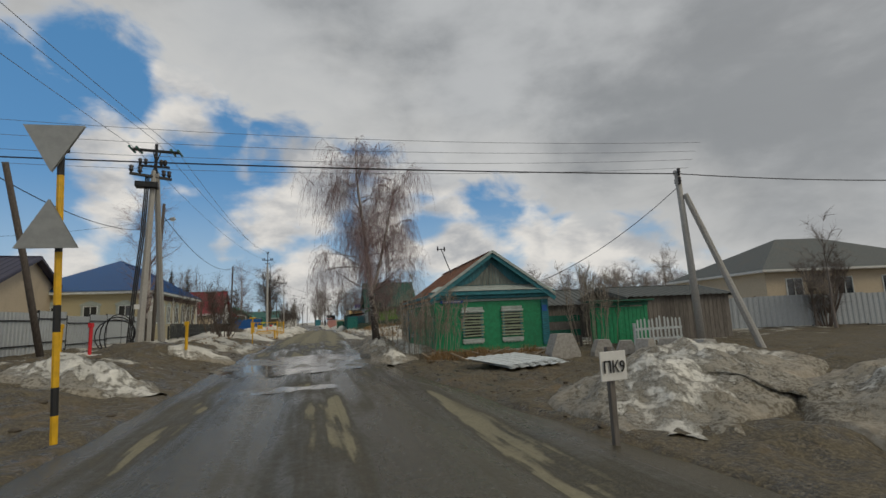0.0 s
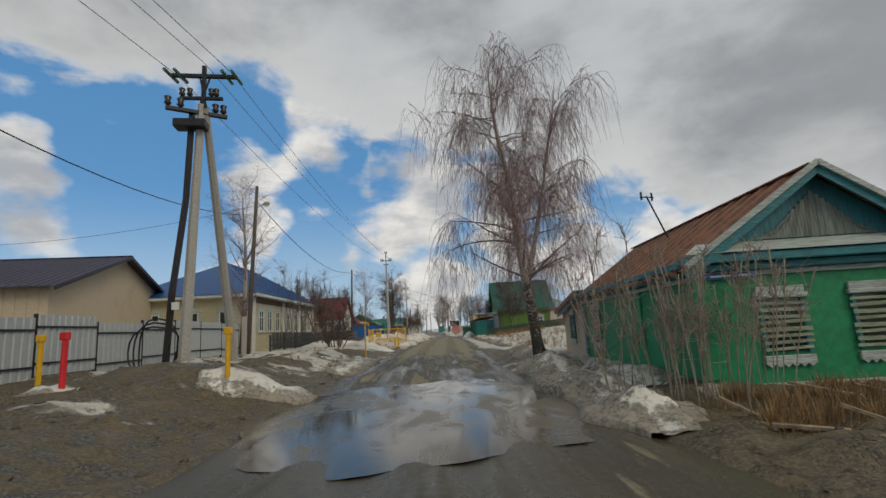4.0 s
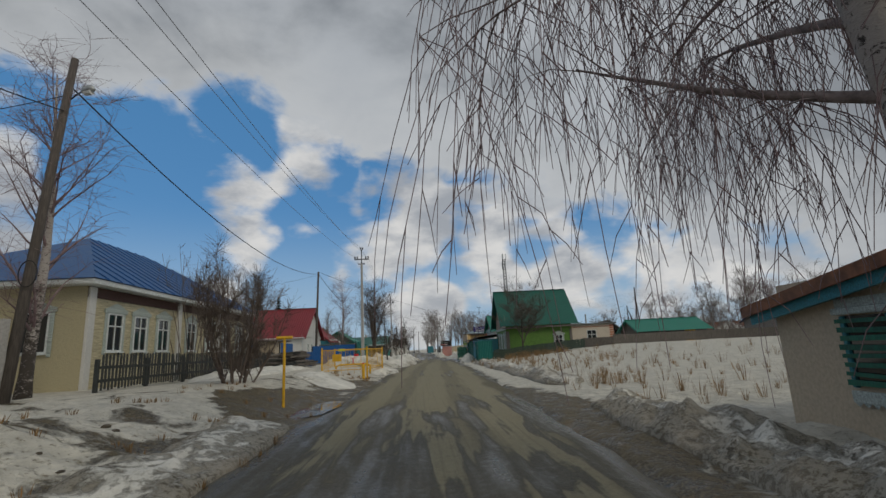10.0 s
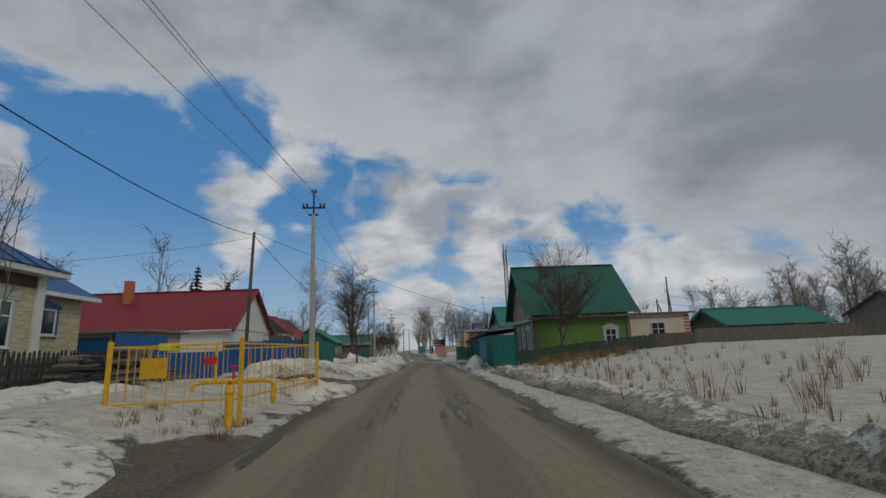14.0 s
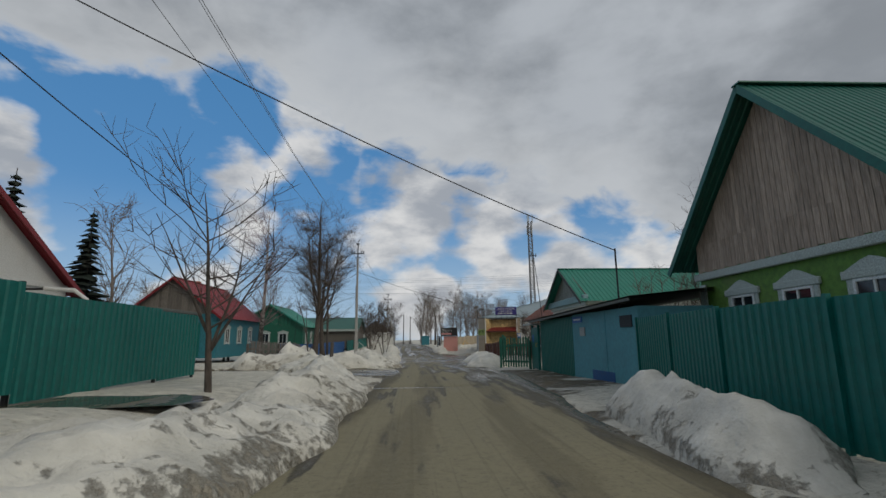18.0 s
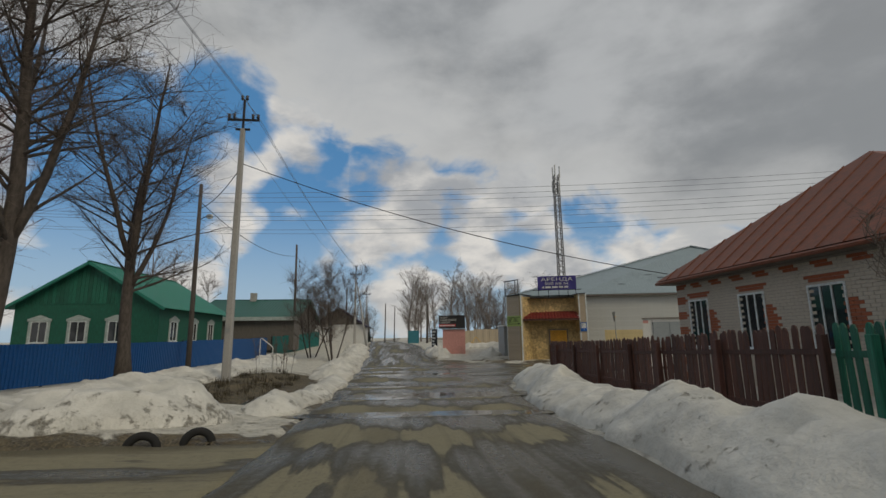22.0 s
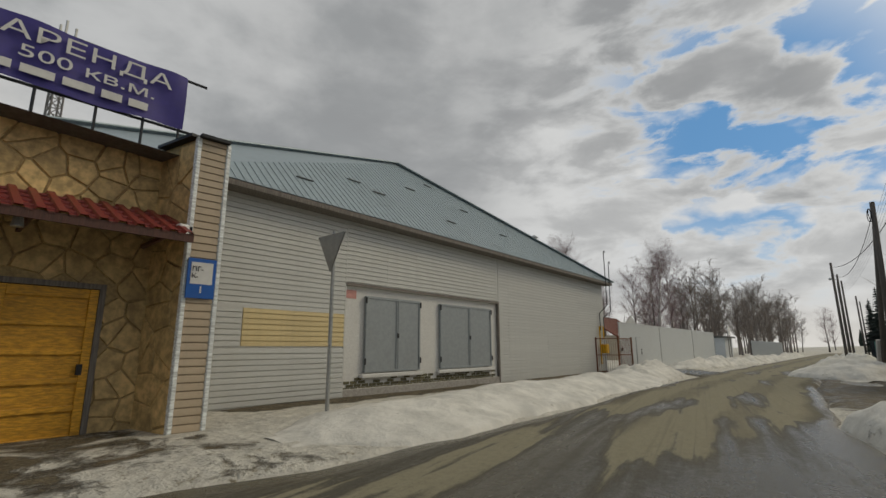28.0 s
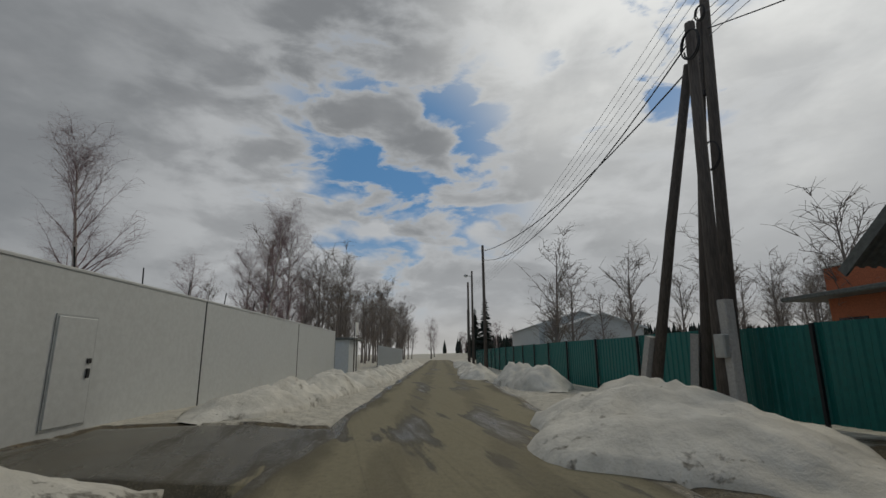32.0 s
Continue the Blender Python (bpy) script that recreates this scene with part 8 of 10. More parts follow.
# gas riser at the warehouse end
gp = thing("gas_riser", (33.9, 143.9, KZ), "black and yellow gas pipes on the warehouse end", "pipe")
part("pipe", Geo(W0, wa).tube([(wl - 0.75, -0.1, 2.3), (wl - 0.75, -0.1, 3.2), (wl - 0.7, -0.3, 3.4), (wl - 0.7, -0.52, 3.6), (wl - 0.7, -0.52, 6.4), (wl - 0.6, -0.52, 6.5), (wl - 0.5, -0.52, 6.42)], 0.022, 6), M_DARKMET, gp)
part("pipe", Geo(W0, wa).tube([(wl - 0.25, -0.1, 2.0), (wl - 0.25, -0.1, 3.0), (wl - 0.22, -0.5, 3.3), (wl - 0.2, -0.56, 5.9), (wl - 0.05, -0.56, 6.0), (wl + 0.02, -0.56, 5.85)], 0.02, 6), M_DARKMET, gp)
part("pipe", Geo(W0, wa).tube([(wl - 0.95, -0.12, 0.6), (wl - 0.95, -0.12, 2.5), (wl - 0.45, -0.12, 2.5), (wl - 0.45, -0.12, 1.9)], 0.035, 7), M_YELLOW, gp, "yellow gas pipe")
part("regulator", Geo(W0, wa).box(wl - 0.75, wl - 0.35, -0.35, -0.05, 1.15, 1.6, 0.03), M_YELLOW, gp, "yellow regulator box")
# rusty cage round it
cg = thing("pipe_cage", (33.3, 143.6, KZ), "rusty bar cage round the gas pipes", "cage")
CP = [(33.15, 144.25), (32.95, 143.15), (34.75, 142.75)]
for (x0, y0), (x1, y1) in zip(CP, CP[1:]):
    ln = math.hypot(x1 - x0, y1 - y0)
    an = math.degrees(math.atan2(y1 - y0, x1 - x0))
    for c in (0.25, 1.05, 1.85):
        part("rail", Geo((x0, y0, KZ), an).box(0, ln, -0.02, 0.02, c, c + 0.04), M_RUST, cg)
    for i in range(int(ln / 0.11) + 1):
        part("bar", Geo((x0, y0, KZ), an).tube([(i * 0.11, 0, 0.2), (i * 0.11, 0, 1.9)], 0.008, 5), M_RUST, cg)
for q in CP:
    part("post", Geo((*q, KZ)).box(-0.04, 0.04, -0.04, 0.04, -0.1, 1.95, 0.008), M_RUST, cg)
# long white fence of flush sheets
WFP = [(34.75, 143.3), (42.0, 141.85), (50.6, 140.1), (58.6, 138.45)]
wf = thing("white_fence", (*WFP[0], KZ), "long smooth white sheet-metal fence with a door", "fence")
for (x0, y0), (x1, y1) in zip(WFP, WFP[1:]):
    ln = math.hypot(x1 - x0, y1 - y0)
    an = math.degrees(math.atan2(y1 - y0, x1 - x0))
    part("panel", Geo((x0, y0, KZ), an).box(0.02, ln - 0.02, 0, 0.06, 0.05, 2.72, 0.008), M_FWHITE, wf)
    part("seam", Geo((x0, y0, KZ), an).box(ln - 0.02, ln + 0.015, -0.012, 0.05, 0.05, 2.76), M_DARKMET, wf)
    part("cap", Geo((x0, y0, KZ), an).box(0.0, ln, -0.02, 0.08, 2.72, 2.77, 0.008), M_FWHITE, wf)
    for i in range(4):
        part("prong", Geo((x0, y0, KZ), an).tube([(ln * (i + 0.5) / 4, 0.03, 2.75), (ln * (i + 0.5) / 4 - 0.28, -0.12, 3.05)], 0.014, 5), M_DARKMET, wf)
wd_ = part("door", Geo((34.75, 143.3, KZ), -11.3).box(2.55, 3.42, -0.035, -0.003, 0.35, 2.0, 0.01), M_FWHITE, wf, "flush white steel door")
part("door_gap", Geo((34.75, 143.3, KZ), -11.3).box(2.52, 3.45, -0.018, -0.002, 0.32, 2.03), M_GALV, wf)
part("handle", Geo((34.75, 143.3, KZ), -11.3).box(3.28, 3.35, -0.07, -0.036, 1.05, 1.2, 0.008), M_DARKMET, wd_)
part("latch", Geo((34.75, 143.3, KZ), -11.3).box(3.27, 3.37, -0.06, -0.036, 1.28, 1.36, 0.008), M_DARKMET, wd_)
part("intercom", Geo((34.75, 143.3, KZ), -11.3).box(0.12, 0.24, -0.06, -0.003, 1.25, 1.42, 0.01), M_DARKMET, wf)
# hut, board and second fence beyond
ht = thing("gate_hut", (59.4, 137.6, -0.6), "small grey hut at the end of the white fence", "hut")
walls(ht, (59.4, 137.6, -0.6), -14, 3.0, 2.6, -0.1, 2.1, 2.1, "a", M_FWHITE)
part("roof", Geo((59.4, 137.6, -0.6), -14).box(-0.2, 3.2, -0.3, 2.8, 2.1, 2.25, 0.02), M_SLATE, ht)
nb = thing("notice_board", (56.4, 137.4, -0.6), "pale notice board on two posts", "sign")
part("board", Geo((56.4, 137.4, -0.6), -14).box(0, 0.8, -0.03, 0, 2.3, 3.0), M_SIGNW, nb)
for a in (0.05, 0.75):
    part("post", Geo((56.4, 137.4, -0.6), -14).box(a - 0.03, a + 0.03, 0.0, 0.06, -0.2, 2.6), M_GREYW, nb)
sheet_fence("far_fence", [(72.0, 134.6), (98.0, 128.6)], -0.5, 1.9, M_FGREY, "grey sheet fence far along the side street", 3.0, 0.3)
vh = thing("village_house", (60.0, 147.0, -0.5), "house with a dark red roof behind the white fence", "house")
walls(vh, (60.0, 147.0, -0.5), -12, 9.0, 7.0, -0.1, 2.4, 4.6, "b", M_BEIGE, M_WHITE)
gable_roof(vh, ((60.0, 147.0, -0.5), -12), 9.0, 7.0, 2.4, 4.6, 0.4, M_ROOFBROWN, "a", 0.3)

# ---------------------------------------------------------------- brick garage
GA, GG = (33.5, 131.2, -0.52), 170.0
GL = 5.85
gr = thing("brick_garage", GA, "white and red brick garage with a dark boarded gable", "garage")
for q in ((0, GL, -0.12, 0.0), (0, 0.12, -7.2, -0.12), (GL - 0.12, GL, -7.2, -0.12), (0, GL, -7.2, -7.1)):
    if q[2] == -0.12 and q[3] == 0.0:
        for a0, a1, c0, c1 in ((0, 0.62, -0.2, 2.72), (3.58, GL, -0.2, 2.72), (0.62, 3.58, 2.12, 2.72)):
            part("wall", Geo(GA, GG - 0).box(a0, a1, 0.0, 0.12, c0, c1), M_JOINT, gr)
    else:
        part("wall", Geo(GA, GG).box(q[0], q[1], -q[3], -q[2], -0.2, 2.72), M_JOINT, gr)


def gar_red(a, c, r):
    diamond = any(abs(a - 4.55) / 0.48 + abs(c - cc) / 0.36 < 1 and abs(a - 4.55) / 0.48 + abs(c - cc) / 0.36 > 0.42 for cc in (1.05, 1.75))
    return a < 0.3 or a > GL - 0.55 or c > 2.53 or diamond or (a < 0.55 and r % 4 < 2)


GB = origin_of(gr)
proto = {}
for nm, ln_ in (("full", 0.24), ("half", 0.115)):
    for cname, mt in (("white", M_BRICKW), ("red", M_BRICKR)):
        proto[(nm, cname)] = mesh_of("brick", Geo(tuple(GB), GG).box(0, ln_, -0.022, 0.0, 0.005, 0.083, 0.004), GB, mt)
rest_w, rest_r = Geo(GA, GG), Geo(GA, GG)
made = 0
for r in range(31):
    c0 = -0.05 + r * 0.088
    a = 0.0
    first = True
    while a < GL - 0.05:
        ln_ = 0.125 if (first and r % 2) else 0.25
        first = False
        mid = a + ln_ / 2
        if a + ln_ > GL + 0.02:
            ln_ = 0.125
        if not (0.65 < mid < 3.55 and c0 < 2.10):
            red_ = gar_red(mid, c0, r)
            if made < 300 and (0.0 <= c0):
                ob = new("brick", proto[("full" if ln_ > 0.2 else "half", "red" if red_ else "white")])
                ob.parent = gr
                q = Geo((0, 0, 0), GG)
                ob.location = q.u * a + V3((0, 0, c0))
                made += 1
            else:
                (rest_r if red_ else rest_w).box(a, a + ln_ - 0.01, -0.022, 0.0, c0 + 0.005, c0 + 0.083)
        a += ln_
for nm, g, m in (("white_bricks", rest_w, M_BRICKW), ("red_bricks", rest_r, M_BRICKR)):
    if g.p:
        tagged(part(nm, g, m, gr), kind="stuff")
gd = part("door", Geo(GA, GG).box(0.65, 3.55, 0.02, 0.07, -0.05, 2.12, 0.01), M_GATEBROWN, gr, "brown steel double door")
part("leaf_gap", Geo(GA, GG).box(2.08, 2.12, 0.0, 0.021, -0.05, 2.12), M_DARKMET, gd)
part("lock", Geo(GA, GG).box(1.95, 2.05, -0.02, 0.02, 1.35, 1.45, 0.01), M_DARKMET, gd)
for a in (0.67, 3.49):
    part("frame", Geo(GA, GG).box(a, a + 0.05, 0.0, 0.02, -0.05, 2.12), M_GATEBROWN, gd)
# gable of dark boards with a small window, slate roof
gt = Geo(GA, GG).face((-0.35, 0.02, 2.73), (GL + 0.1, 0.02, 2.73), (GL / 2, 0.02, 5.15))
part("gable", gt, M_GREYW, gr, "dark boarded gable")
gable_boards(gr, GA, GG, GL, 2.73, 5.05, planks("dark_gable_boards", (0.10, 0.055, 0.03), 2, 0.8, 0.15, 0.4), 0.01, 0.2)
window(gr, tuple(Geo(GA, GG).w(GL / 2 - 0.35, -0.01, 3.45)), GG, 0.55, 0.85, M_WHITEW, ())
part("lintel", Geo(GA, GG).box(-0.05, GL + 0.05, -0.06, 0.02, 2.64, 2.75, 0.01), M_CONC, gr)
gable_roof(gr, (tuple(Geo(GA, GG).w(GL, 7.2, 0)), GG + 180), GL, 7.2, 2.73, 5.1, 0.55, M_SLATE, "b", 0.18, depth=0.04)
# lower sheet-clad garage against its street corner side
LG = tuple(Geo(GA, GG).w(GL + 0.02, 0.3, 0))
lg = thing("sheet_garage", LG, "dark brown sheet-clad lean-to with tall gates", "garage")
part("wall", Geo(LG, GG + 90).wave(0, 6.6, -0.1, 2.05, 0.2, 0.03, -0.02), M_GATEBROWN, lg)
for a in (0.4, 3.3):
    part("gate", Geo(LG, GG + 90).box(a, a + 2.7, -0.12, -0.06, 0.05, 2.0, 0.01), M_GATEBROWN, lg, "dark brown steel gate")
part("beam", Geo(LG, GG + 90).box(-0.1, 6.8, -0.25, 0.0, 2.06, 2.2, 0.01), M_GREYW, lg)

# ---------------------------------------------------------------- side street beyond the garage
sheet_fence("long_green_fence", [(33.0, 130.4), (38.6, 130.2), (48.0, 128.8), (66.0, 125.4), (90.0, 120.0)], KZ + 0.1, 1.75, M_FGREEN, "long green profiled sheet fence along the side street", 3.0, 0.25, rails=False)
for nm, at, W, D, e, r in (("white_depot", (74.0, 108.5, -0.5), 22.0, 9.0, 4.2, 5.5), ("white_depot", (66.0, 112.0, -0.5), 9.0, 7.0, 3.4, 4.6)):
    s = thing(nm, at, "low white industrial building behind a green fence", "building")
    walls(s, at, -14, W, D, -0.2, e, r, "a", M_FWHITE, M_FWHITE)
    gable_roof(s, (at, -14), W, D, e, r, 0.3, M_FWHITE, "a", 0.6)
RB = (34.2, 118.6, -0.5)
rb_ = thing("red_brick_house", RB, "unfinished red brick house behind the green fence", "house")
walls(rb_, RB, -12, 5.5, 6.0, -0.1, 3.7, 3.7, "a", M_BRICKR)
part("roof", Geo(RB, -12).box(-0.6, 6.4, -0.5, 6.9, 2.72, 2.86, 0.03), M_SLATE, rb_, "projecting slate lean-to roof")
part("parapet", Geo(RB, -12).box(-0.05, 5.55, -0.05, 6.05, 3.7, 3.78, 0.02), M_WHITE, rb_)
part("ceiling_slab", Geo(RB, -12).box(0.1, 5.4, 0.1, 5.9, 3.55, 3.68), M_CONC, rb_)
part("window", Geo(RB, -12).box(4.2, 5.2, 6.005, 6.03, 0.9, 2.1), M_GLASS, rb_, "dark unglazed opening")
rh_ = random.Random(83)
ridge_g = Geo()
for i in range(900):
    f = rh_.random()
    x_, y_ = 405 - 190 * f + rh_.uniform(-28, 28), 20 - 250 * f + rh_.uniform(-28, 28)
    c_ = 4.0 + 6.5 * math.sin(math.pi * min(f * 1.15, 1)) + rh_.uniform(-1, 1)
    h_ = rh_.uniform(6, 10)
    k = len(ridge_g.p)
    r_ = h_ * 0.22
    ridge_g.p += [V3((x_ + r_ * math.cos(a), y_ + r_ * math.sin(a), c_ + rh_.uniform(-1, 1))) for a in np.linspace(0, 5.24, 6)] + [V3((x_, y_, c_ + h_))]
    ridge_g.p += [V3((x_ + r_ * 0.8 * math.cos(a), y_ + r_ * 0.8 * math.sin(a), -1.0)) for a in np.linspace(0, 5.24, 6)]
    ridge_g.f += [(k + j, k + (j + 1) % 6, k + 6) for j in range(6)] + [(k + 7 + j, k + 7 + (j + 1) % 6, k + (j + 1) % 6, k + j) for j in range(6)]
solo("far_forest", ridge_g, M_CONIFER, (300, -100, -1), "dark conifer forest on a distant rise", "forest", kind="stuff")



# ---------------------------------------------------------------- poles, wires, lamps
def leaning_pole(name, base, top, r0, r1, mat, label, group="", n=8):
    t = thing(name, base, label, "utility pole", group)
    b, q = V3(base), V3(top)
    part("shaft", Geo().tube([b - V3((0, 0, 0.3)), b.lerp(q, 0.5), q], [r0, (r0 + r1) / 2, r1], n, local=False), mat, t, smooth=True)
    return t


def insulator(parent, at, s=1.0):
    p_ = V3(at)
    g = Geo().tube([p_, p_ + V3((0, 0, 0.05 * s)), p_ + V3((0, 0, 0.09 * s)), p_ + V3((0, 0, 0.14 * s)), p_ + V3((0, 0, 0.17 * s))], [0.02, 0.055 * s, 0.035 * s, 0.055 * s, 0.02], 7, local=False)
    return part("insulator", g, M_INSUL, parent, smooth=True)


def t_pole(base, h, label, mark=False):
    """Square concrete pole with a spike, a cross arm and pin insulators."""
    t = thing("concrete_pole", base, label, "utility pole", "street poles")
    g = Geo(base)
    k = len(g.p)
    for c, r in ((-0.4, 0.14), (h - 1.4, 0.085)):
        g.p += [g.w(i * r, j * r, c) for i, j in ((-1, -0.7), (-0.7, -1), (0.7, -1), (1, -0.7), (1, 0.7), (0.7, 1), (-0.7, 1), (-1, 0.7))]
    g.f += [(k + i, k + (i + 1) % 8, k + 8 + (i + 1) % 8, k + 8 + i) for i in range(8)] + [tuple(range(k + 8, k + 16))]
    part("shaft", g, M_CONC, t, "pale concrete shaft")
    part("spike", Geo(base).box(-0.04, 0.04, -0.04, 0.04, h - 1.7, h - 0.15, 0.006), M_DARKMET, t)
    arm = part("crossarm", Geo(base).box(-0.62, 0.62, -0.04, 0.04, h - 1.05, h - 0.97, 0.006), M_DARKMET, t)
    part("crossarm", Geo(base).box(-0.28, 0.28, -0.04, 0.04, h - 1.45, h - 1.38, 0.006), M_DARKMET, t)
    b = V3(base)
    for a in (-0.56, -0.36, 0.36, 0.56):
        insulator(t, b + V3((a, 0, h - 0.97)), 1.3)
    for a in (-0.09, 0.09):
        insulator(t, b + V3((a, 0, h - 0.17)), 1.3)
    if mark:
        part("plate", Geo(base).box(-0.07, 0.07, -0.155, -0.145, 1.7, 1.86), M_SIGNBACK, t, "small worn plate")
    return t


def wire(p0, p1, sag, r=0.009, mat=M_WIREG, label="thin bare power wire between street poles", n=14, name="power_wire"):
    a, b = V3(p0), V3(p1)
    pts = [a.lerp(b, i / n) - V3((0, 0, sag * 4 * (i / n) * (1 - i / n))) for i in range(n + 1)]
    return solo(name, Geo().tube(pts, r, 4, cap=False, local=False), mat, tuple(a), label, "cable", "overhead wires")


TP = [(-6.55, 87.7, 0.45), (-6.5, 132.2, -0.35), (-5.2, 167.0, 0.45)]
t_pole(TP[0], 9.7, "pale concrete power pole beside a blue fence", True)
t_pole(TP[1], 11.1, "pale concrete power pole on a muddy mound", True)
t_pole(TP[2], 8.6, "concrete power pole far along the street")
t_pole((-5.6, 190.0, 0.3), 8.6, "concrete power pole far along the street")
leaning_pole("pole_brace", (-3.9, 166.5, 0.45), (-5.0, 167.0, 6.8), 0.11, 0.08, M_CONC, "slanting concrete brace of a power pole")
# doubled pole at the crossing with its switch gear
P1 = (-8.17, 47.0, 0.68)
p1 = thing("switch_pole", P1, "doubled concrete pole carrying switch gear and thick cables", "utility pole")
part("shaft", Geo().tube([(-8.2, 47.0, 0.3), (-7.97, 47.15, 7.7)], [0.15, 0.10], 8, local=False), M_CONC, p1)
part("shaft", Geo().tube([(-8.25, 50.4, 0.2), (-7.87, 47.15, 7.6)], [0.15, 0.10], 8, local=False), M_CONC, p1, "slanting concrete leg")
part("spike", Geo((-7.92, 47.15, 7.5)).box(-0.05, 0.05, -0.05, 0.05, 0, 1.35, 0.006), M_DARKMET, p1)
part("crossarm", Geo((-7.92, 47.15, 8.5), 8).box(-0.85, 0.85, -0.05, 0.05, 0, 0.10, 0.01), M_DARKMET, p1)
part("crossarm", Geo((-7.92, 47.15, 7.4), 30).box(-0.9, 0.6, -0.06, 0.06, 0, 0.10, 0.01), M_DARKMET, p1)
part("crossarm", Geo((-7.92, 47.15, 7.85), 8).box(-0.6, 0.5, -0.05, 0.05, 0, 0.08, 0.01), M_DARKMET, p1)
part("switch_box", Geo((-8.12, 47.05, 6.95), 8).box(-0.45, 0.35, -0.25, 0.15, 0, 0.22, 0.02), M_DARKMET, p1)
for a in (-0.5, -0.1, 0.35):
    part("lattice", Geo((-7.92, 47.15, 7.5), 8).beam((a * 0.3, 0, 0), (-a * 0.3, 0, 1.0), 0.04, 0.04), M_DARKMET, p1)
for a in (-0.85, -0.6, 0.6, 0.85):
    q = Geo((-7.92, 47.15, 8.52), 8).w(a, 0, 0)
    part("insulator", Geo().tube([q + V3((0, -0.35, 0.02)), q + V3((0, 0.35, 0.02))], [0.05, 0.05], 7, local=False), surface("green_glass_insulator", (0.05, 0.16, 0.13), 0.2, amount=0.1, stain=0.0), p1)
for a in (-0.85, -0.55, 0.3, 0.5):
    insulator(p1, Geo((-7.92, 47.15, 7.5), 30).w(a, 0, 0), 1.8)
    insulator(p1, Geo((-7.92, 47.15, 7.93), 8).w(a * 0.65, 0, 0), 1.6)
for i, d in enumerate((-0.26, -0.20, -0.14)):
    part("cable", Geo().tube([(-8.22 + d, 46.6, 0.55), (-8.12 + d, 46.62, 2.5), (-8.04 + d, 47.0, 5.0), (-7.97 + d, 47.05, 7.4)], 0.028, 6, local=False), M_WIRE, p1, "thick black cable")
for i in range(3):
    c0 = V3((-8.92 - 0.1 * i, 47.15 + 0.1 * i, 1.15))
    part("cable_loop", Geo().tube([c0 + V3((math.cos(a / 8 * 3.14159) * (0.5 + 0.1 * i), 0.1 * math.sin(a), math.sin(a / 8 * 3.14159) * (0.8 - 0.1 * i))) for a in range(-1, 16)], 0.022, 6, local=False), M_WIRE, p1)
part("warning_plate", Geo((-8.17, 46.52, 2.1)).box(-0.09, 0.09, -0.02, 0.0, 0, 0.18), M_SIGNW, p1, "small pale warning plate")
# wooden poles
la = leaning_pole("wooden_pole", (-10.55, 40.9, 1.7), (-10.3, 40.6, 7.6), 0.12, 0.09, M_POLEW, "leaning cut wooden pole on a stub at the crossing")
part("stub", Geo((-10.75, 41.0, 0.4)).box(-0.1, 0.1, -0.1, 0.1, -0.2, 2.4, 0.01), M_CONC, la, "concrete stub")
lb = leaning_pole("wooden_pole", (-9.3, 42.6, 0.6), (-9.9, 41.2, 6.0), 0.10, 0.08, M_POLEW, "wooden brace pole at the crossing")
pr_ = leaning_pole("concrete_pole", (10.45, 38.9, 0.0), (10.2, 38.9, 5.95), 0.13, 0.09, M_CONC, "grey concrete pole with a slanting brace", "street poles")
part("brace", Geo().tube([(11.5, 37.6, -0.2), (10.35, 38.8, 5.1)], [0.11, 0.09], 8, local=False), M_CONC, pr_, "slanting concrete brace")
for c in (5.75, 5.45):
    part("crossbar", Geo((10.2, 38.9, c), 70).box(-0.16, 0.16, -0.03, 0.03, 0, 0.05), M_DARKMET, pr_)
    for a in (-0.14, 0.14):
        insulator(pr_, Geo((10.2, 38.9, c + 0.05), 70).w(a, 0, 0), 1.2)


def lamp_head(parent, at, ang):
    g = Geo(at, ang)
    part("bracket", g.tube([(0, 0, 0), (0.25, 0, 0.12), (0.45, 0, 0.14)], 0.02, 6), M_DARKMET, parent)
    h_ = part("lamp_head", Geo(at, ang).tube([(0.38, 0, 0.13), (0.5, 0, 0.17), (0.7, 0, 0.16), (0.8, 0, 0.12)], [0.04, 0.10, 0.10, 0.03], 8), M_GALV, parent, "grey street lamp head", smooth=True)
    part("lens", Geo(at, ang).tube([(0.5, 0, 0.08), (0.72, 0, 0.07)], [0.07, 0.07], 8), M_SIGNW, h_)


l1 = leaning_pole("street_lamp", (-10.8, 58.2, 0.5), (-10.6, 58.8, 9.1), 0.12, 0.085, M_POLEW, "wooden pole with a small street lamp")
lamp_head(l1, (-10.6, 58.8, 7.95), -20)
part("stub", Geo((-10.92, 58.1, 0.4)).box(-0.1, 0.1, -0.1, 0.1, -0.2, 2.0, 0.01), M_CONC, l1, "concrete stub")
part("cable_coil", Geo().tube([V3((-10.65 + 0.2 * math.cos(a), 58.25, 3.4 + 0.3 * math.sin(a))) for a in np.linspace(0, 12.5, 40)], 0.012, 5, local=False), M_WIRE, l1)
l2 = leaning_pole("wooden_pole", (-11.2, 91.6, 0.6), (-11.05, 91.9, 8.9), 0.12, 0.085, M_POLEW, "dark wooden pole with wire insulators", "wooden poles")
l3 = leaning_pole("street_lamp", (-10.1, 137.6, 0.0), (-10.35, 138.0, 8.9), 0.13, 0.09, M_POLEW, "tall leaning wooden pole with a street lamp")
lamp_head(l3, (-10.25, 137.9, 7.0), -20)
l4 = leaning_pole("wooden_pole", (-9.2, 155.6, 0.3), (-9.3, 155.6, 9.2), 0.12, 0.085, M_POLEW, "dark wooden pole with wire insulators", "wooden poles")
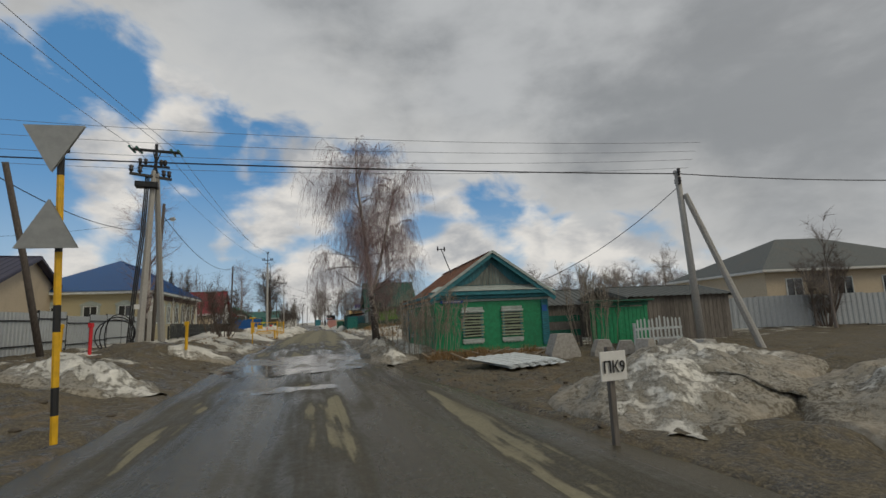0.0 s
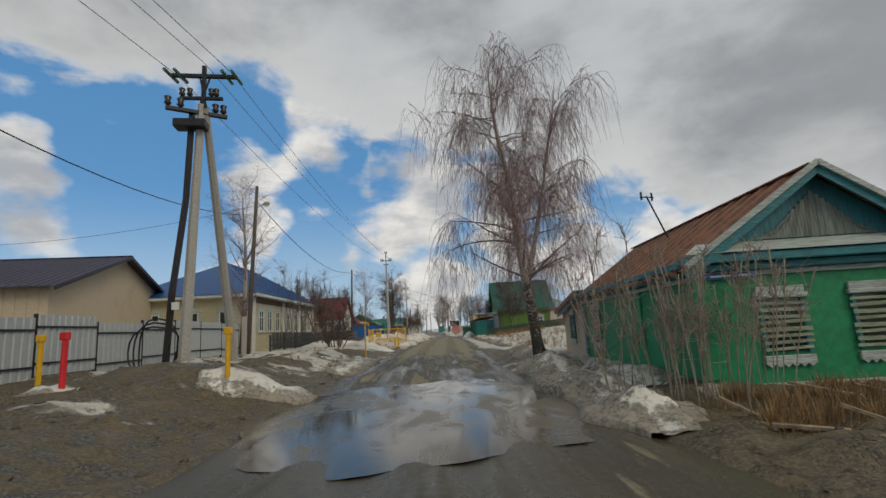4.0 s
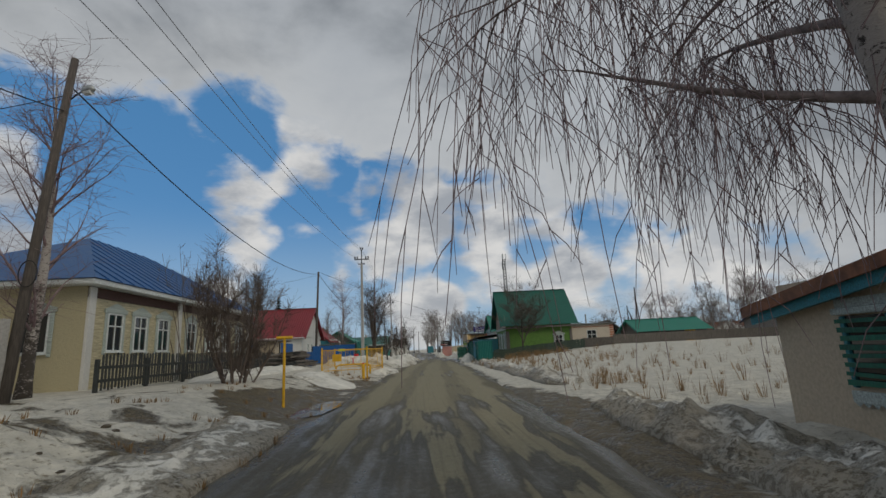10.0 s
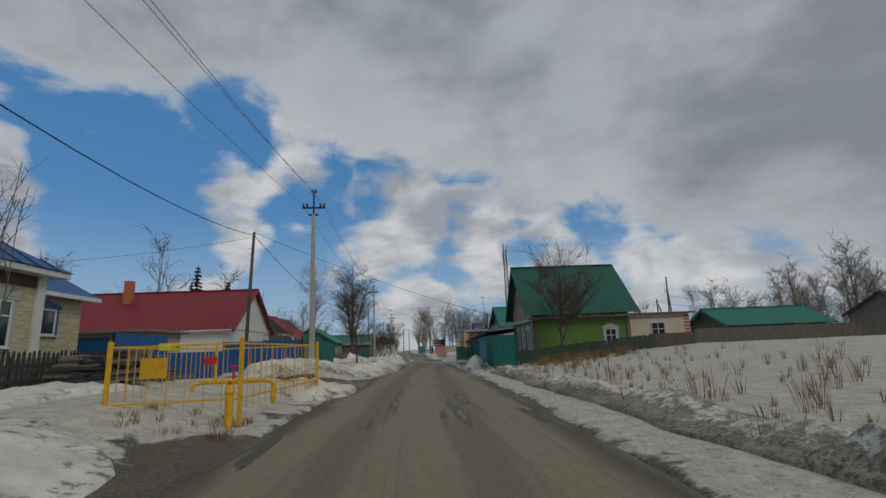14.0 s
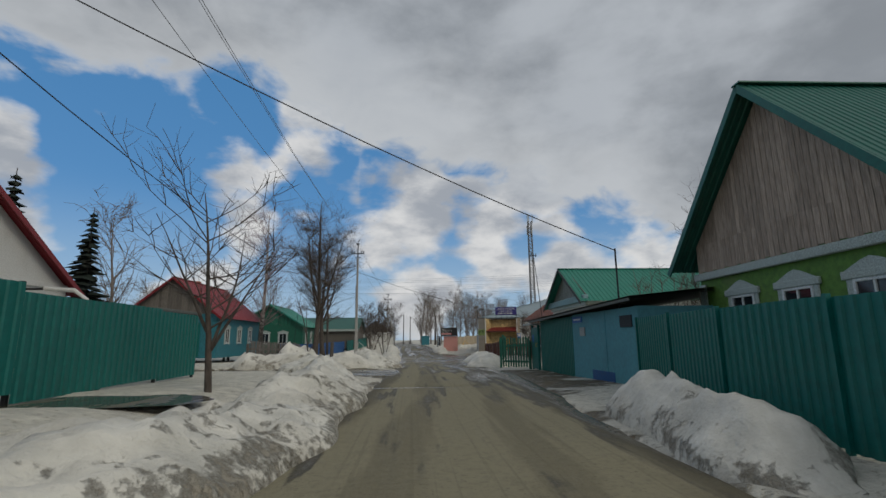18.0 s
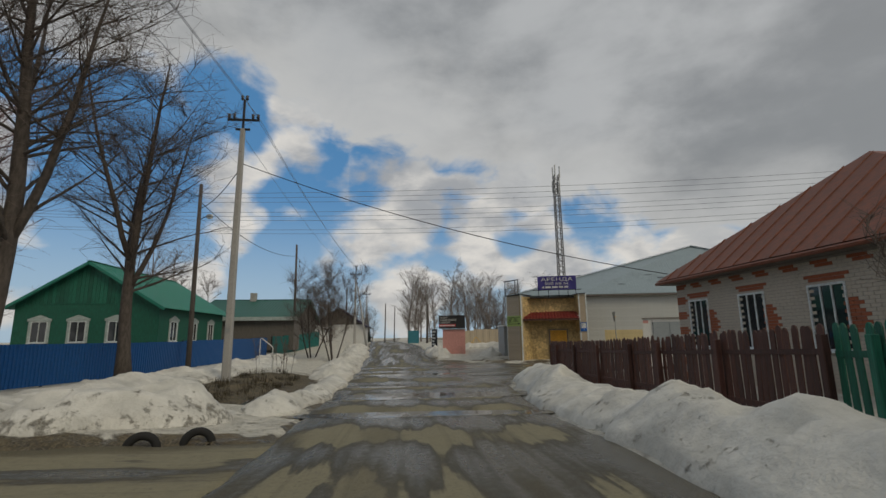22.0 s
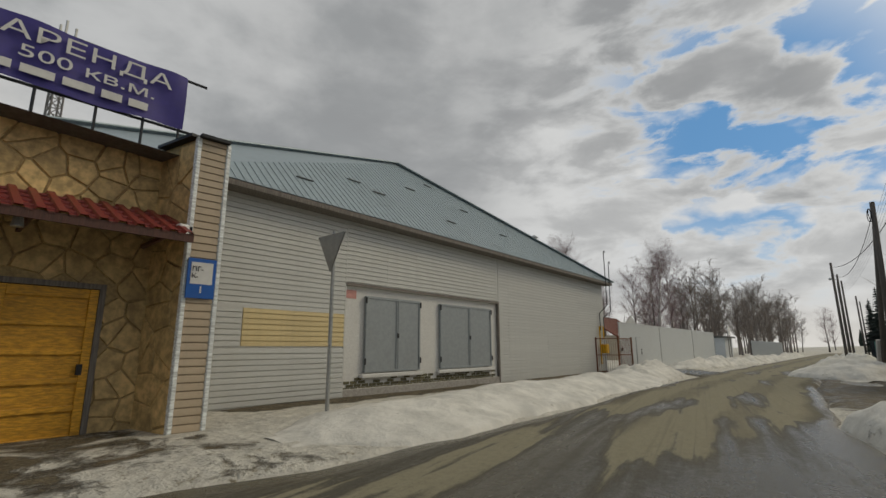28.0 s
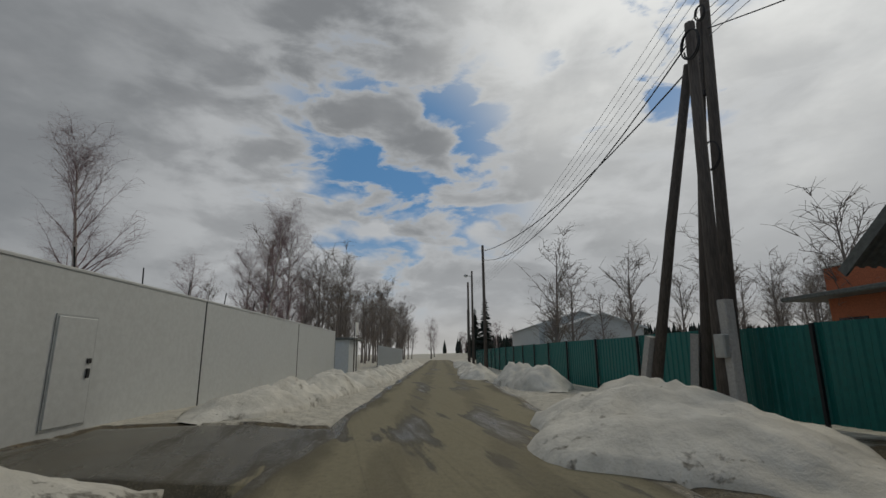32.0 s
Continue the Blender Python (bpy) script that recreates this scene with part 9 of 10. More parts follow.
leaning_pole("wooden_pole", (-7.6, 180.0, 0.3), (-7.6, 180.0, 8.0), 0.12, 0.085, M_POLEW, "dark wooden pole with wire insulators", "wooden poles")
for x, y, h_ in ((-3.2, 205, 7.5), (-1.6, 215, 7.5), (3.6, 185, 7.5), (4.2, 193, 6.5)):
    leaning_pole("wooden_pole", (x, y, 0.2), (x + 0.1, y, h_), 0.12, 0.085, M_POLEW, "dark wooden pole far down the street", "wooden poles")
for q in (l2, l4):
    o = origin_of(q)
    for c in (7.2, 6.8):
        part("hook", Geo(tuple(o)).tube([(-0.05, 0, c), (0.18, 0, c), (0.2, 0, c + 0.12)], 0.012, 5), M_DARKMET, q)
        insulator(q, o + V3((0.2, 0, c + 0.1)), 1.2)
# pole group at the green fence
pg = leaning_pole("wooden_pole", (37.1, 130.9, -0.5), (37.1, 130.2, 10.4), 0.14, 0.10, M_POLEW, "tall tarred wooden pole at a green fence", "corner poles")
ph_ = leaning_pole("wooden_pole", (36.1, 132.1, -0.5), (36.08, 131.8, 7.25), 0.13, 0.10, M_POLEW, "shorter tarred wooden pole with coiled cable", "corner poles")
for b_, t_ in (((38.3, 131.9, -0.3), (36.25, 131.8, 6.4)), ((37.9, 130.9, -0.3), (37.2, 130.4, 8.4))):
    q = leaning_pole("wooden_pole", b_, t_, 0.12, 0.09, M_POLEW, "slanting brace pole at a green fence", "corner poles")
    d_ = (V3(t_) - V3(b_)).normalized()
    o_ = V3(b_) + V3((0.16, 0.14, -0.2))
    part("stub", Geo().beam(tuple(o_), tuple(o_ + d_ * 1.5), 0.17, 0.16), M_CONC, q, "pale concrete stub")
for q, (x, y) in ((ph_, (35.95, 132.0)), (pg, (37.25, 130.7))):
    part("stub", Geo((x, y, -0.6)).box(-0.12, 0.12, -0.10, 0.10, 0, 2.1, 0.015), M_CONC, q, "concrete stub")
    part("meter_box", Geo((x, y, 0.5)).box(-0.12, 0.12, 0.10, 0.22, 0, 0.4, 0.02), M_SIGNBACK, q)
for q, at, r in ((ph_, (35.9, 132.0, 6.6), 0.30), (pg, (36.95, 130.6, 8.4), 0.18), (pg, (37.0, 130.8, 4.8), 0.32)):
    part("cable_coil", Geo().tube([V3((at[0] + r * math.cos(a) * 0.8, at[1] + 0.05 * math.sin(a * 0.3), at[2] + r * math.sin(a))) for a in np.linspace(0, 12.5, 40)], 0.018, 5, local=False), M_WIRE, q)
for c in (7.9, 7.2, 6.4):
    insulator(pg, (37.28, 130.5, c), 1.3)
for x, y, h_ in ((58, 129.2, 7.6), (74, 125.6, 7.6), (78, 124.4, 8.2), (86, 121.5, 7.0), (104, 117, 7.6)):
    leaning_pole("wooden_pole", (x, y, -0.4), (x + 0.1, y, h_), 0.12, 0.085, M_POLEW, "dark wooden pole far along the side street", "wooden poles")
la2 = leaning_pole("street_lamp", (70, 126.4, -0.4), (70, 126.4, 8.0), 0.12, 0.085, M_POLEW, "wooden pole with a street lamp far away")
lamp_head(la2, (70, 126.4, 7.4), 100)

BLACK_ = "thick black insulated cable between poles"
for i, (d0, d1) in enumerate(((-0.75, -0.56), (0.0, 0.0), (0.75, 0.56))):
    a = V3((-7.92 + d0, 47.15, 8.62 if i != 1 else 8.95))
    b = V3(TP[0]) + V3((d1, 0, 8.85 if i != 1 else 9.65))
    c = V3(TP[1]) + V3((d1, 0, 10.25 if i != 1 else 11.05))
    e = V3(TP[2]) + V3((d1, 0, 7.75 if i != 1 else 8.55))
    wire(a, b, 0.7)
    wire(b, c, 0.8)
    wire(c, e, 0.6)
    wire(e, V3((-5.6 + d1, 190, 8.4)), 0.5)
    wire(a, (-14.0 + d0, 8.0, 10.5), 0.5)
# the black cable across the first crossing and its branches
wire((-10.45, 40.75, 6.0), (10.2, 38.9, 5.85), 0.10, 0.022, M_WIRE, BLACK_)
wire((10.2, 38.9, 5.85), (26.0, 34.0, 5.3), 0.35, 0.018, M_WIRE, BLACK_)
wire((-10.45, 40.75, 6.0), (-30.0, 36.0, 7.2), 0.3, 0.018, M_WIRE, BLACK_)
wire((-10.45, 40.75, 5.9), (-10.6, 58.8, 7.6), 0.8, 0.016, M_WIRE, BLACK_)
wire((-10.6, 58.8, 8.3), (-11.05, 91.9, 8.7), 1.3, 0.02, M_WIRE, BLACK_)
wire((-11.05, 91.9, 8.7), (-10.35, 138.0, 8.2), 1.6, 0.018, M_WIRE, BLACK_)
wire((-10.35, 138.0, 8.0), (-9.3, 155.6, 8.2), 0.8, 0.018, M_WIRE, BLACK_)
wire((-9.3, 155.6, 8.2), (-7.6, 180.0, 7.6), 0.8, 0.015, M_WIRE, BLACK_)
wire((-11.05, 91.9, 8.9), (4.5, 98.3, 3.7), 0.35, 0.014, M_WIRE, BLACK_)
wire((-11.05, 91.9, 8.6), (-25.0, 86.0, 6.0), 0.4, 0.010, M_WIRE, BLACK_)
wire((-10.6, 58.8, 8.1), (-26, 60, 7.0), 0.4, 0.010, M_WIRE, BLACK_)
wire((10.2, 38.9, 5.4), (7.0, 43.0, 2.6), 0.3, 0.012, M_WIRE, "service wire to a house")
for i in range(4):
    wire((-9.6, 39.6 + i * 0.3, 6.6 - i * 0.28), (10.3, 37.9 + 0.2 * i, 6.6 - i * 0.22), 0.25, 0.006, M_WIREG, "thin wire across the street")
wire((-6.45, 132.2, 7.9), (9.7, 130.6, 3.3), 0.45, 0.018, M_WIRE, BLACK_)
wire((-10.35, 138.0, 7.6), (-6.45, 132.2, 7.8), 0.3, 0.016, M_WIRE, BLACK_)
for i in range(8):
    wire((-22.0, 136.0 + i * 0.45, 7.75 - 0.13 * i + 0.12 * (i % 3)), (37.0, 130.4, 9.4 - i * 0.22), 1.0 + 0.06 * i, 0.008, M_WIREG, "thin wire across the side street", 22)
wire((37.1, 130.4, 7.6), (58, 129.2, 7.2), 0.9, 0.02, M_WIRE, BLACK_)
wire((36.08, 131.8, 6.9), (58, 129.2, 6.6), 1.3, 0.016, M_WIRE, BLACK_)
wire((37.1, 130.4, 8.1), (18.9, 129.4, 3.0), 0.5, 0.014, M_WIRE, BLACK_)
for i in range(5):
    wire((37.1, 130.3, 9.9 - 0.35 * i), (78, 124.4, 7.6 - 0.2 * i), 1.0, 0.007, M_WIREG, "thin bare wire along the side street")

# lattice mast
TW = (24.4, 184.6, 0.2)
tw = thing("radio_mast", TW, "tall slender steel lattice mast with aerials", "mast")
TH_ = 26.2
for i, j in ((-1, -1), (1, -1), (1, 1), (-1, 1)):
    part("leg", Geo(TW).tube([(i * 0.48, j * 0.48, 0), (i * 0.36, j * 0.36, TH_)], 0.08, 5), M_MAST, tw)
for s in range(30):
    c0, c1 = TH_ * s / 30, TH_ * (s + 1) / 30
    r0, r1 = 0.48 - 0.12 * s / 30, 0.48 - 0.12 * (s + 1) / 30
    for (i, j), (p, q) in (((-1, -1), (1, -1)), ((1, -1), (1, 1)), ((1, 1), (-1, 1)), ((-1, 1), (-1, -1))):
        part("brace", Geo(TW).tube([(i * r0, j * r0, c0), (p * r1, q * r1, c1)], 0.045, 4, cap=False), M_MAST, tw)
        part("girt", Geo(TW).tube([(i * r0, j * r0, c0), (p * r0, q * r0, c0)], 0.045, 4, cap=False), M_MAST, tw)
for i in range(6):
    a = i * 1.05
    part("aerial", Geo(TW).box(math.cos(a) * 0.62 - 0.08, math.cos(a) * 0.62 + 0.08, math.sin(a) * 0.62 - 0.08, math.sin(a) * 0.62 + 0.08, TH_ - 0.4 - 2.6 * (i % 2), TH_ + 1.5 - 2.6 * (i % 2), 0.02), M_SIGNBACK, tw)

# ---------------------------------------------------------------- crossing clutter
sp = thing("warning_sign_post", (-4.75, 32.55, 0.15), "yellow and black striped post with two triangular signs seen from behind", "road sign")
for i in range(12):
    c0 = i * 0.31
    part("band", Geo((-4.75, 32.55, 0.1)).tube([(-0.012 * i, 0, c0), (-0.012 * (i + 1), 0, c0 + 0.31)], 0.04, 8), M_YELLOW if i % 3 != 1 else M_BLACK, sp)
g = Geo((-4.9, 32.5, 3.2), -6).face((-0.33, -0.06, 0.58), (0.0, -0.06, 0.0), (0.33, -0.06, 0.58)).face((0.33, -0.09, 0.58), (0.0, -0.09, 0.0), (-0.33, -0.09, 0.58))
part("triangle", g, M_SIGNBACK, sp, "grey back of a triangular sign")
g = Geo((-4.9, 32.5, 2.3), -6).face((-0.33, -0.06, 0.0), (0.33, -0.06, 0.0), (0.0, -0.06, 0.58)).face((0.0, -0.09, 0.58), (0.33, -0.09, 0.0), (-0.33, -0.09, 0.0))
part("triangle", g, M_SIGNBACK, sp)
for c in (2.5, 3.5):
    part("clamp", Geo((-4.88, 32.55, c)).box(-0.07, 0.07, -0.08, 0.05, 0, 0.06), M_DARKMET, sp)
pk = thing("picket_sign", (0.95, 30.3, 0.2), "white survey plate on a wooden stake in a snow heap", "sign")
part("stake", Geo((0.95, 30.3, 0.0), 8).box(-0.035, 0.035, 0.0, 0.05, -0.2, 0.95, 0.006), M_GREYW, pk)
part("plate", Geo((0.95, 30.27, 0.62), 8).box(-0.17, 0.17, -0.012, 0.0, 0.0, 0.29, 0.004), M_SIGNW, pk)
letters("ПК9", tuple(Geo((0.95, 30.25, 0.70), 8).w(-0.135, -0.006, 0)), 8, 0.12, M_BLACK, pk, 0.27)
for x, y, m, h_ in ((-5.95, 44.2, M_YELLOW, 1.05), (-8.5, 43.5, M_REDP, 1.05), (-9.7, 44.5, M_YELLOW, 0.95), (-11.0, 39.6, M_YELLOW, 1.1)):
    z = gz(x, y)
    t = thing("marker_post", (x, y, z), "yellow gas-line marker post" if m is M_YELLOW else "red marker post in a snow patch", "post", "marker posts")
    part("post", Geo((x, y, z)).tube([(0, 0, -0.2), (0.01, 0, h_)], 0.05, 8), m, t)
    part("cap", Geo((x, y, z)).box(-0.07, 0.07, -0.06, 0.06, h_ - 0.12, h_ + 0.02, 0.015), m, t)
rd = random.Random(9)
sl_ = thing("metal_sheet", (3.1, 37.2, 0.06), "pile of white corrugated roofing sheets on the mud", "sheet metal")
for i in range(3):
    part("sheet", Geo((2.6, 36.6 + 0.05 * i, 0.05 + 0.03 * i), 14 + 3 * i).wave(0, 1.9, 0, 0, 0.3, 0.02, b=0, slope=(1.7, 0.10)), M_WHITEW, sl_)
for i, (x, y, s) in enumerate(((5.3, 38.9, 1.1), (6.4, 38.5, 0.75), (6.85, 38.0, 0.7), (6.95, 37.3, 0.8), (7.1, 36.6, 0.85), (7.6, 35.9, 0.8))):
    t = thing("concrete_block", (x, y, 0.0), "weathered concrete anchor block lying by the yard", "concrete block", "concrete blocks")
    g = Geo((x, y, 0.0), rd.uniform(-40, 40))
    k = len(g.p)
    w0, w1, d_ = 0.42 * s, 0.22 * s, 0.22 * s
    top = 0.62 * s
    for c, r in ((-0.05, w0), (0.12, w0), (top, w1)):
        g.p += [g.w(-r, -d_, c), g.w(r, -d_, c), g.w(r, d_, c), g.w(-r, d_, c)]
    for j in range(2):
        g.f += [(k + 4 * j + i_, k + 4 * j + (i_ + 1) % 4, k + 4 * j + 4 + (i_ + 1) % 4, k + 4 * j + 4 + i_) for i_ in range(4)]
    g.f += [(k + 8, k + 9, k + 10, k + 11)]
    part("block", g, M_BLOCK, t)
for i in range(16):
    x, y = 2.0 + rd.uniform(-0.8, 3.2), 40.6 + rd.uniform(-1.6, 0.9)
    l, a = rd.uniform(0.3, 1.1), rd.uniform(0, 3.14)
    g = Geo((x, y, 0.04))
    g.beam((-l / 2 * math.cos(a), -l / 2 * math.sin(a), rd.uniform(0, 0.08)), (l / 2 * math.cos(a), l / 2 * math.sin(a), rd.uniform(0.0, 0.25)), 0.09, 0.03)
    solo("broken_board", g, M_DEBRIS, (x, y, 0.04), "broken weathered board lying in straw", "board", "broken boards")


def tuft(spots, name, label, h=0.4, per=26, seed=1, mat=M_GRASS, spread=0.16):
    rnd = random.Random(seed)
    g = Geo()
    for x, y, s in spots:
        z = gz(x, y)
        for i in range(per):
            a, l = rnd.uniform(0, 6.28), rnd.uniform(0.5, 1.0) * h * s
            r = rnd.uniform(0, spread * s)
            p_ = V3((x + r * math.cos(a), y + r * math.sin(a), z - 0.02))
            tip = p_ + V3((math.cos(a) * l * rnd.uniform(0.1, 0.6), math.sin(a) * l * rnd.uniform(0.1, 0.6), l))
            w_ = V3((-math.sin(a), math.cos(a), 0)) * 0.006
            mid = p_.lerp(tip, 0.55) + V3((0, 0, l * 0.12))
            k = len(g.p)
            g.p += [p_ - w_, p_ + w_, mid + w_ * 0.8, mid - w_ * 0.8, tip]
            g.f += [(k, k + 1, k + 2, k + 3), (k + 3, k + 2, k + 4)]
    return solo(name, g, mat, (0, 0, 0), label, "grass", kind="stuff")


rg_ = random.Random(31)
rd_ = random.Random(37)
tuft([(-5.3 + rd_.uniform(-1.3, 0.9), rd_.uniform(126.6, 137.0), rd_.uniform(0.5, 1.1)) for _ in range(90)], "dry_grass", "dark dead grass in a roadside ditch", 0.3, 22, 8, M_DARKGRASS, 0.28)
tuft([(2.2 + rg_.uniform(-0.7, 3.6), 41.2 + rg_.uniform(-1.5, 0.9), rg_.uniform(0.6, 1.3)) for _ in range(70)], "dry_grass", "flattened straw before the green house", 0.28, 40, 2, spread=0.3)
tuft([(x_, y_, rg_.uniform(0.5, 1.4)) for x_, y_ in [(2.2 + abs(rg_.gauss(0, 5.0)), rg_.uniform(56, 88)) for _ in range(300)]], "dry_grass", "dead weeds standing through field snow", 0.42, 12, 3, spread=0.12)
tuft([(3.2 + rg_.uniform(0, 0.6), 61.5 + rg_.uniform(-0.4, 0.5), 1.0) for _ in range(4)] + [(3.6, 70.5, 1.7), (3.0, 79, 1.5)], "dry_grass", "tall clump of dead weeds at the road edge", 0.5, 30, 4, spread=0.25)
tuft([(6.5 + rg_.uniform(-1.5, 4.0), 86.9 + rg_.uniform(-0.5, 0.7), rg_.uniform(0.7, 1.5)) for _ in range(60)], "dry_grass", "dead weeds below the old green house", 0.5, 22, 5, spread=0.22)
tuft([(-5.2 + rg_.uniform(-1.0, 0.9), 70.8 + rg_.uniform(-1.0, 1.0), 0.7) for _ in range(30)] + [(-5.2 + rg_.uniform(-3, 1), 56 + rg_.uniform(-5, 6), 0.6) for _ in range(50)], "dry_grass", "dead grass on the verge", 0.25, 14, 6)
# clods and chips of ice beside the street
for nm, mt, spots, lab in (("mud_clods", M_MUD, [(rg_.uniform(-11, -4.6), rg_.uniform(33, 56), rg_.uniform(0.03, 0.09)) for _ in range(110)] + [(rg_.uniform(0.3, 4), rg_.uniform(31, 41), rg_.uniform(0.015, 0.055)) for _ in range(170)], "clods of mud and rubble by the crossing"),
                           ("ice_lumps", M_SNOW, [(rg_.uniform(-3.6, -2.4), rg_.uniform(92, 115), rg_.uniform(0.02, 0.08)) for _ in range(70)] + [(rg_.uniform(0.7, 1.6), rg_.uniform(42, 50), rg_.uniform(0.02, 0.05)) for _ in range(40)], "lumps of old snow fallen on the verge")):
    g = Geo()
    for x, y, s in spots:
        if float(in_road(x, y)) > -0.1:
            continue
        z = gz(x, y)
        k = len(g.p)
        for c, r in ((-0.3, 0.95), (0.15, 1.0), (0.42, 0.5)):
            for j in range(6):
                a = j * 1.047 + rg_.uniform(-0.3, 0.3)
                rr = s * r * rg_.uniform(0.75, 1.2)
                g.p.append(V3((x + rr * math.cos(a), y + rr * math.sin(a), z + c * s * rg_.uniform(0.8, 1.1))))
        for r_ in range(2):
            g.f += [(k + 6 * r_ + j, k + 6 * r_ + (j + 1) % 6, k + 6 * r_ + 6 + (j + 1) % 6, k + 6 * r_ + 6 + j) for j in range(6)]
        g.f.append(tuple(range(k + 12, k + 18)))
    solo(nm, g, mt, (0, 0, 0), lab, "rubble", kind="stuff", smooth=False)

# stacked grey logs before the white house
lp_r = random.Random(5)
LOGS = (-10.2, 75.6)
lz = gz(*LOGS)
lp = thing("log_pile", (*LOGS, lz), "heap of grey weathered logs on old snow", "log pile")
for row, cnt in ((0, 7), (1, 6), (2, 4), (3, 2)):
    for i in range(cnt):
        b_ = (i - cnt / 2) * 0.27 + lp_r.uniform(-0.04, 0.04)
        c_ = 0.10 + row * 0.21
        a_ = lp_r.uniform(-0.3, 0.3)
        g = Geo((*LOGS, lz), 8).tube([(-1.5 + a_, b_, c_), (0.0 + a_, b_ + lp_r.uniform(-0.05, 0.05), c_ + 0.03), (1.5 + a_, b_ + lp_r.uniform(-0.08, 0.08), c_)], [0.12, 0.13, 0.105], 8)
        part("log", g, M_GREYW, lp)
# yellow gas enclosure and its pillars
YE = [(-6.9, 76.2), (-6.6, 70.8), (-4.5, 71.1), (-4.15, 76.4)]
ye = thing("gas_enclosure", (-6.5, 73.8, 0.35), "yellow bar fence round a gas valve", "fence")
for (x0, y0), (x1, y1) in zip(YE, YE[1:] + YE[:1]):
    ln = math.hypot(x1 - x0, y1 - y0)
    an = math.degrees(math.atan2(y1 - y0, x1 - x0))
    for c in (0.22, 1.18):
        part("rail", Geo((x0, y0, 0.3), an).box(0, ln, -0.016, 0.016, c, c + 0.032), M_YELLOW, ye)
    nbar = int(ln / 0.30)
    for i in range(nbar + 1):
        part("bar", Geo((x0, y0, 0.3), an).tube([(ln * i / nbar, 0, 0.05), (ln * i / nbar, 0, 1.2)], 0.008, 5), M_YELLOW, ye)
    part("post", Geo((x0, y0, 0.3), an).box(-0.035, 0.035, -0.035, 0.035, -0.2, 1.3, 0.008), M_YELLOW, ye)
part("plate", Geo((-5.9, 70.9, 0.95)).box(-0.22, 0.22, -0.05, -0.03, 0, 0.34, 0.01), M_YELLOW, ye)
part("notice", Geo((-5.7, 70.95, 1.42), 30).box(-0.16, 0.16, -0.05, -0.035, 0, 0.12), surface("lime_notice", (0.62, 0.62, 0.02), 0.5), ye)
part("notice", Geo((-5.0, 71.05, 1.15)).box(-0.11, 0.11, -0.05, -0.035, 0, 0.12), M_REDP, ye)
gv = thing("gas_valve", (-5.5, 73.6, 0.3), "yellow gas valve pipes inside a bar fence", "valve")
part("pipe", Geo((-5.5, 73.6, 0.3)).tube([(-0.9, 0, -0.1), (-0.9, 0, 0.35), (-0.7, 0, 0.42), (0.7, 0, 0.42), (0.9, 0, 0.35), (0.9, 0, -0.1)], 0.05, 8), M_YELLOW, gv)
part("valve_wheel", Geo((-5.5, 73.6, 0.3)).tube([(0, 0, 0.4), (0, 0, 0.75)], 0.03, 6).tube([(0.14 * math.cos(a), 0.14 * math.sin(a), 0.75) for a in np.linspace(0, 6.28, 13)], 0.015, 5), M_REDP, gv)
vp = thing("gas_hydrant", (-4.68, 71.1, 0.15), "yellow valve pillar on the verge", "valve")
part("pillar", Geo((-4.68, 71.1, 0.1)).tube([(0, 0, -0.1), (0, 0, 0.5), (0, 0, 0.55), (0, 0, 0.68)], [0.07, 0.07, 0.09, 0.06], 10), M_YELLOW, vp)
part("head", Geo((-4.68, 71.1, 0.1)).tube([(0, 0, 0.66), (0, 0, 0.74)], [0.05, 0.03], 8), M_REDP, vp)
ys_ = thing("gas_marker", (-5.4, 59.8, 0.15), "yellow pipe marker with a flat top bar", "post")
part("post", Geo((-5.4, 59.8, 0.1)).tube([(0, 0, -0.2), (0, 0, 1.68)], 0.035, 8), M_YELLOW, ys_)
part("bar", Geo((-5.4, 59.8, 0.1)).tube([(-0.2, 0, 1.68), (0.2, 0, 1.68)], 0.04, 8), M_YELLOW, ys_)
for x, y in ((-3.85, 121.3), (-3.2, 121.6)):
    ty = thing("half_tyre", (x, y, float(road_z(y))), "old tyre sunk upright at the lane corner", "tyre", "tyres")
    part("ring", Geo((x, y, float(road_z(y)) - 0.02), 20).tube([(0.19 * math.cos(a), 0, 0.19 * math.sin(a)) for a in np.linspace(-0.2, 3.34, 14)], 0.062, 8), M_TYRE, ty, smooth=True)
pp = thing("white_downpipe", (-10.4, 99.4, 0.3), "white bent drain pipe above a green fence", "pipe")
part("pipe", Geo((-10.4, 99.4, 0.3)).tube([(-1.0, 0, 2.5), (-0.2, 0, 2.45), (0.15, 0, 2.2), (0.15, 0, -0.2)], 0.06, 8), M_PIPE, pp)
part("bracket", Geo((-10.4, 99.4, 0.3)).box(-2.0, -0.9, -0.02, 0.02, 2.46, 2.52), M_DARKMET, pp)
wr = thing("carpet_rack", (-6.9, 137.7, -0.4), "bent white pipe rack on the verge", "rack")
part("pipe", Geo((-6.9, 137.7, -0.4)).tube([(0, 0, -0.2), (0, 0, 1.5), (0.05, 0, 1.55), (0.5, 0, 1.2), (0.6, 0, 1.1), (0.6, 0, -0.2)], 0.025, 6), M_PIPE, wr)
st = thing("snow_stake", (-5.7, 113.2, 0.0), "short weathered post in the snow", "post")
part("post", Geo((-5.7, 113.2, -0.1)).tube([(0, 0, -0.2), (0.03, 0, 1.3)], 0.1, 8), M_POLEW, st)
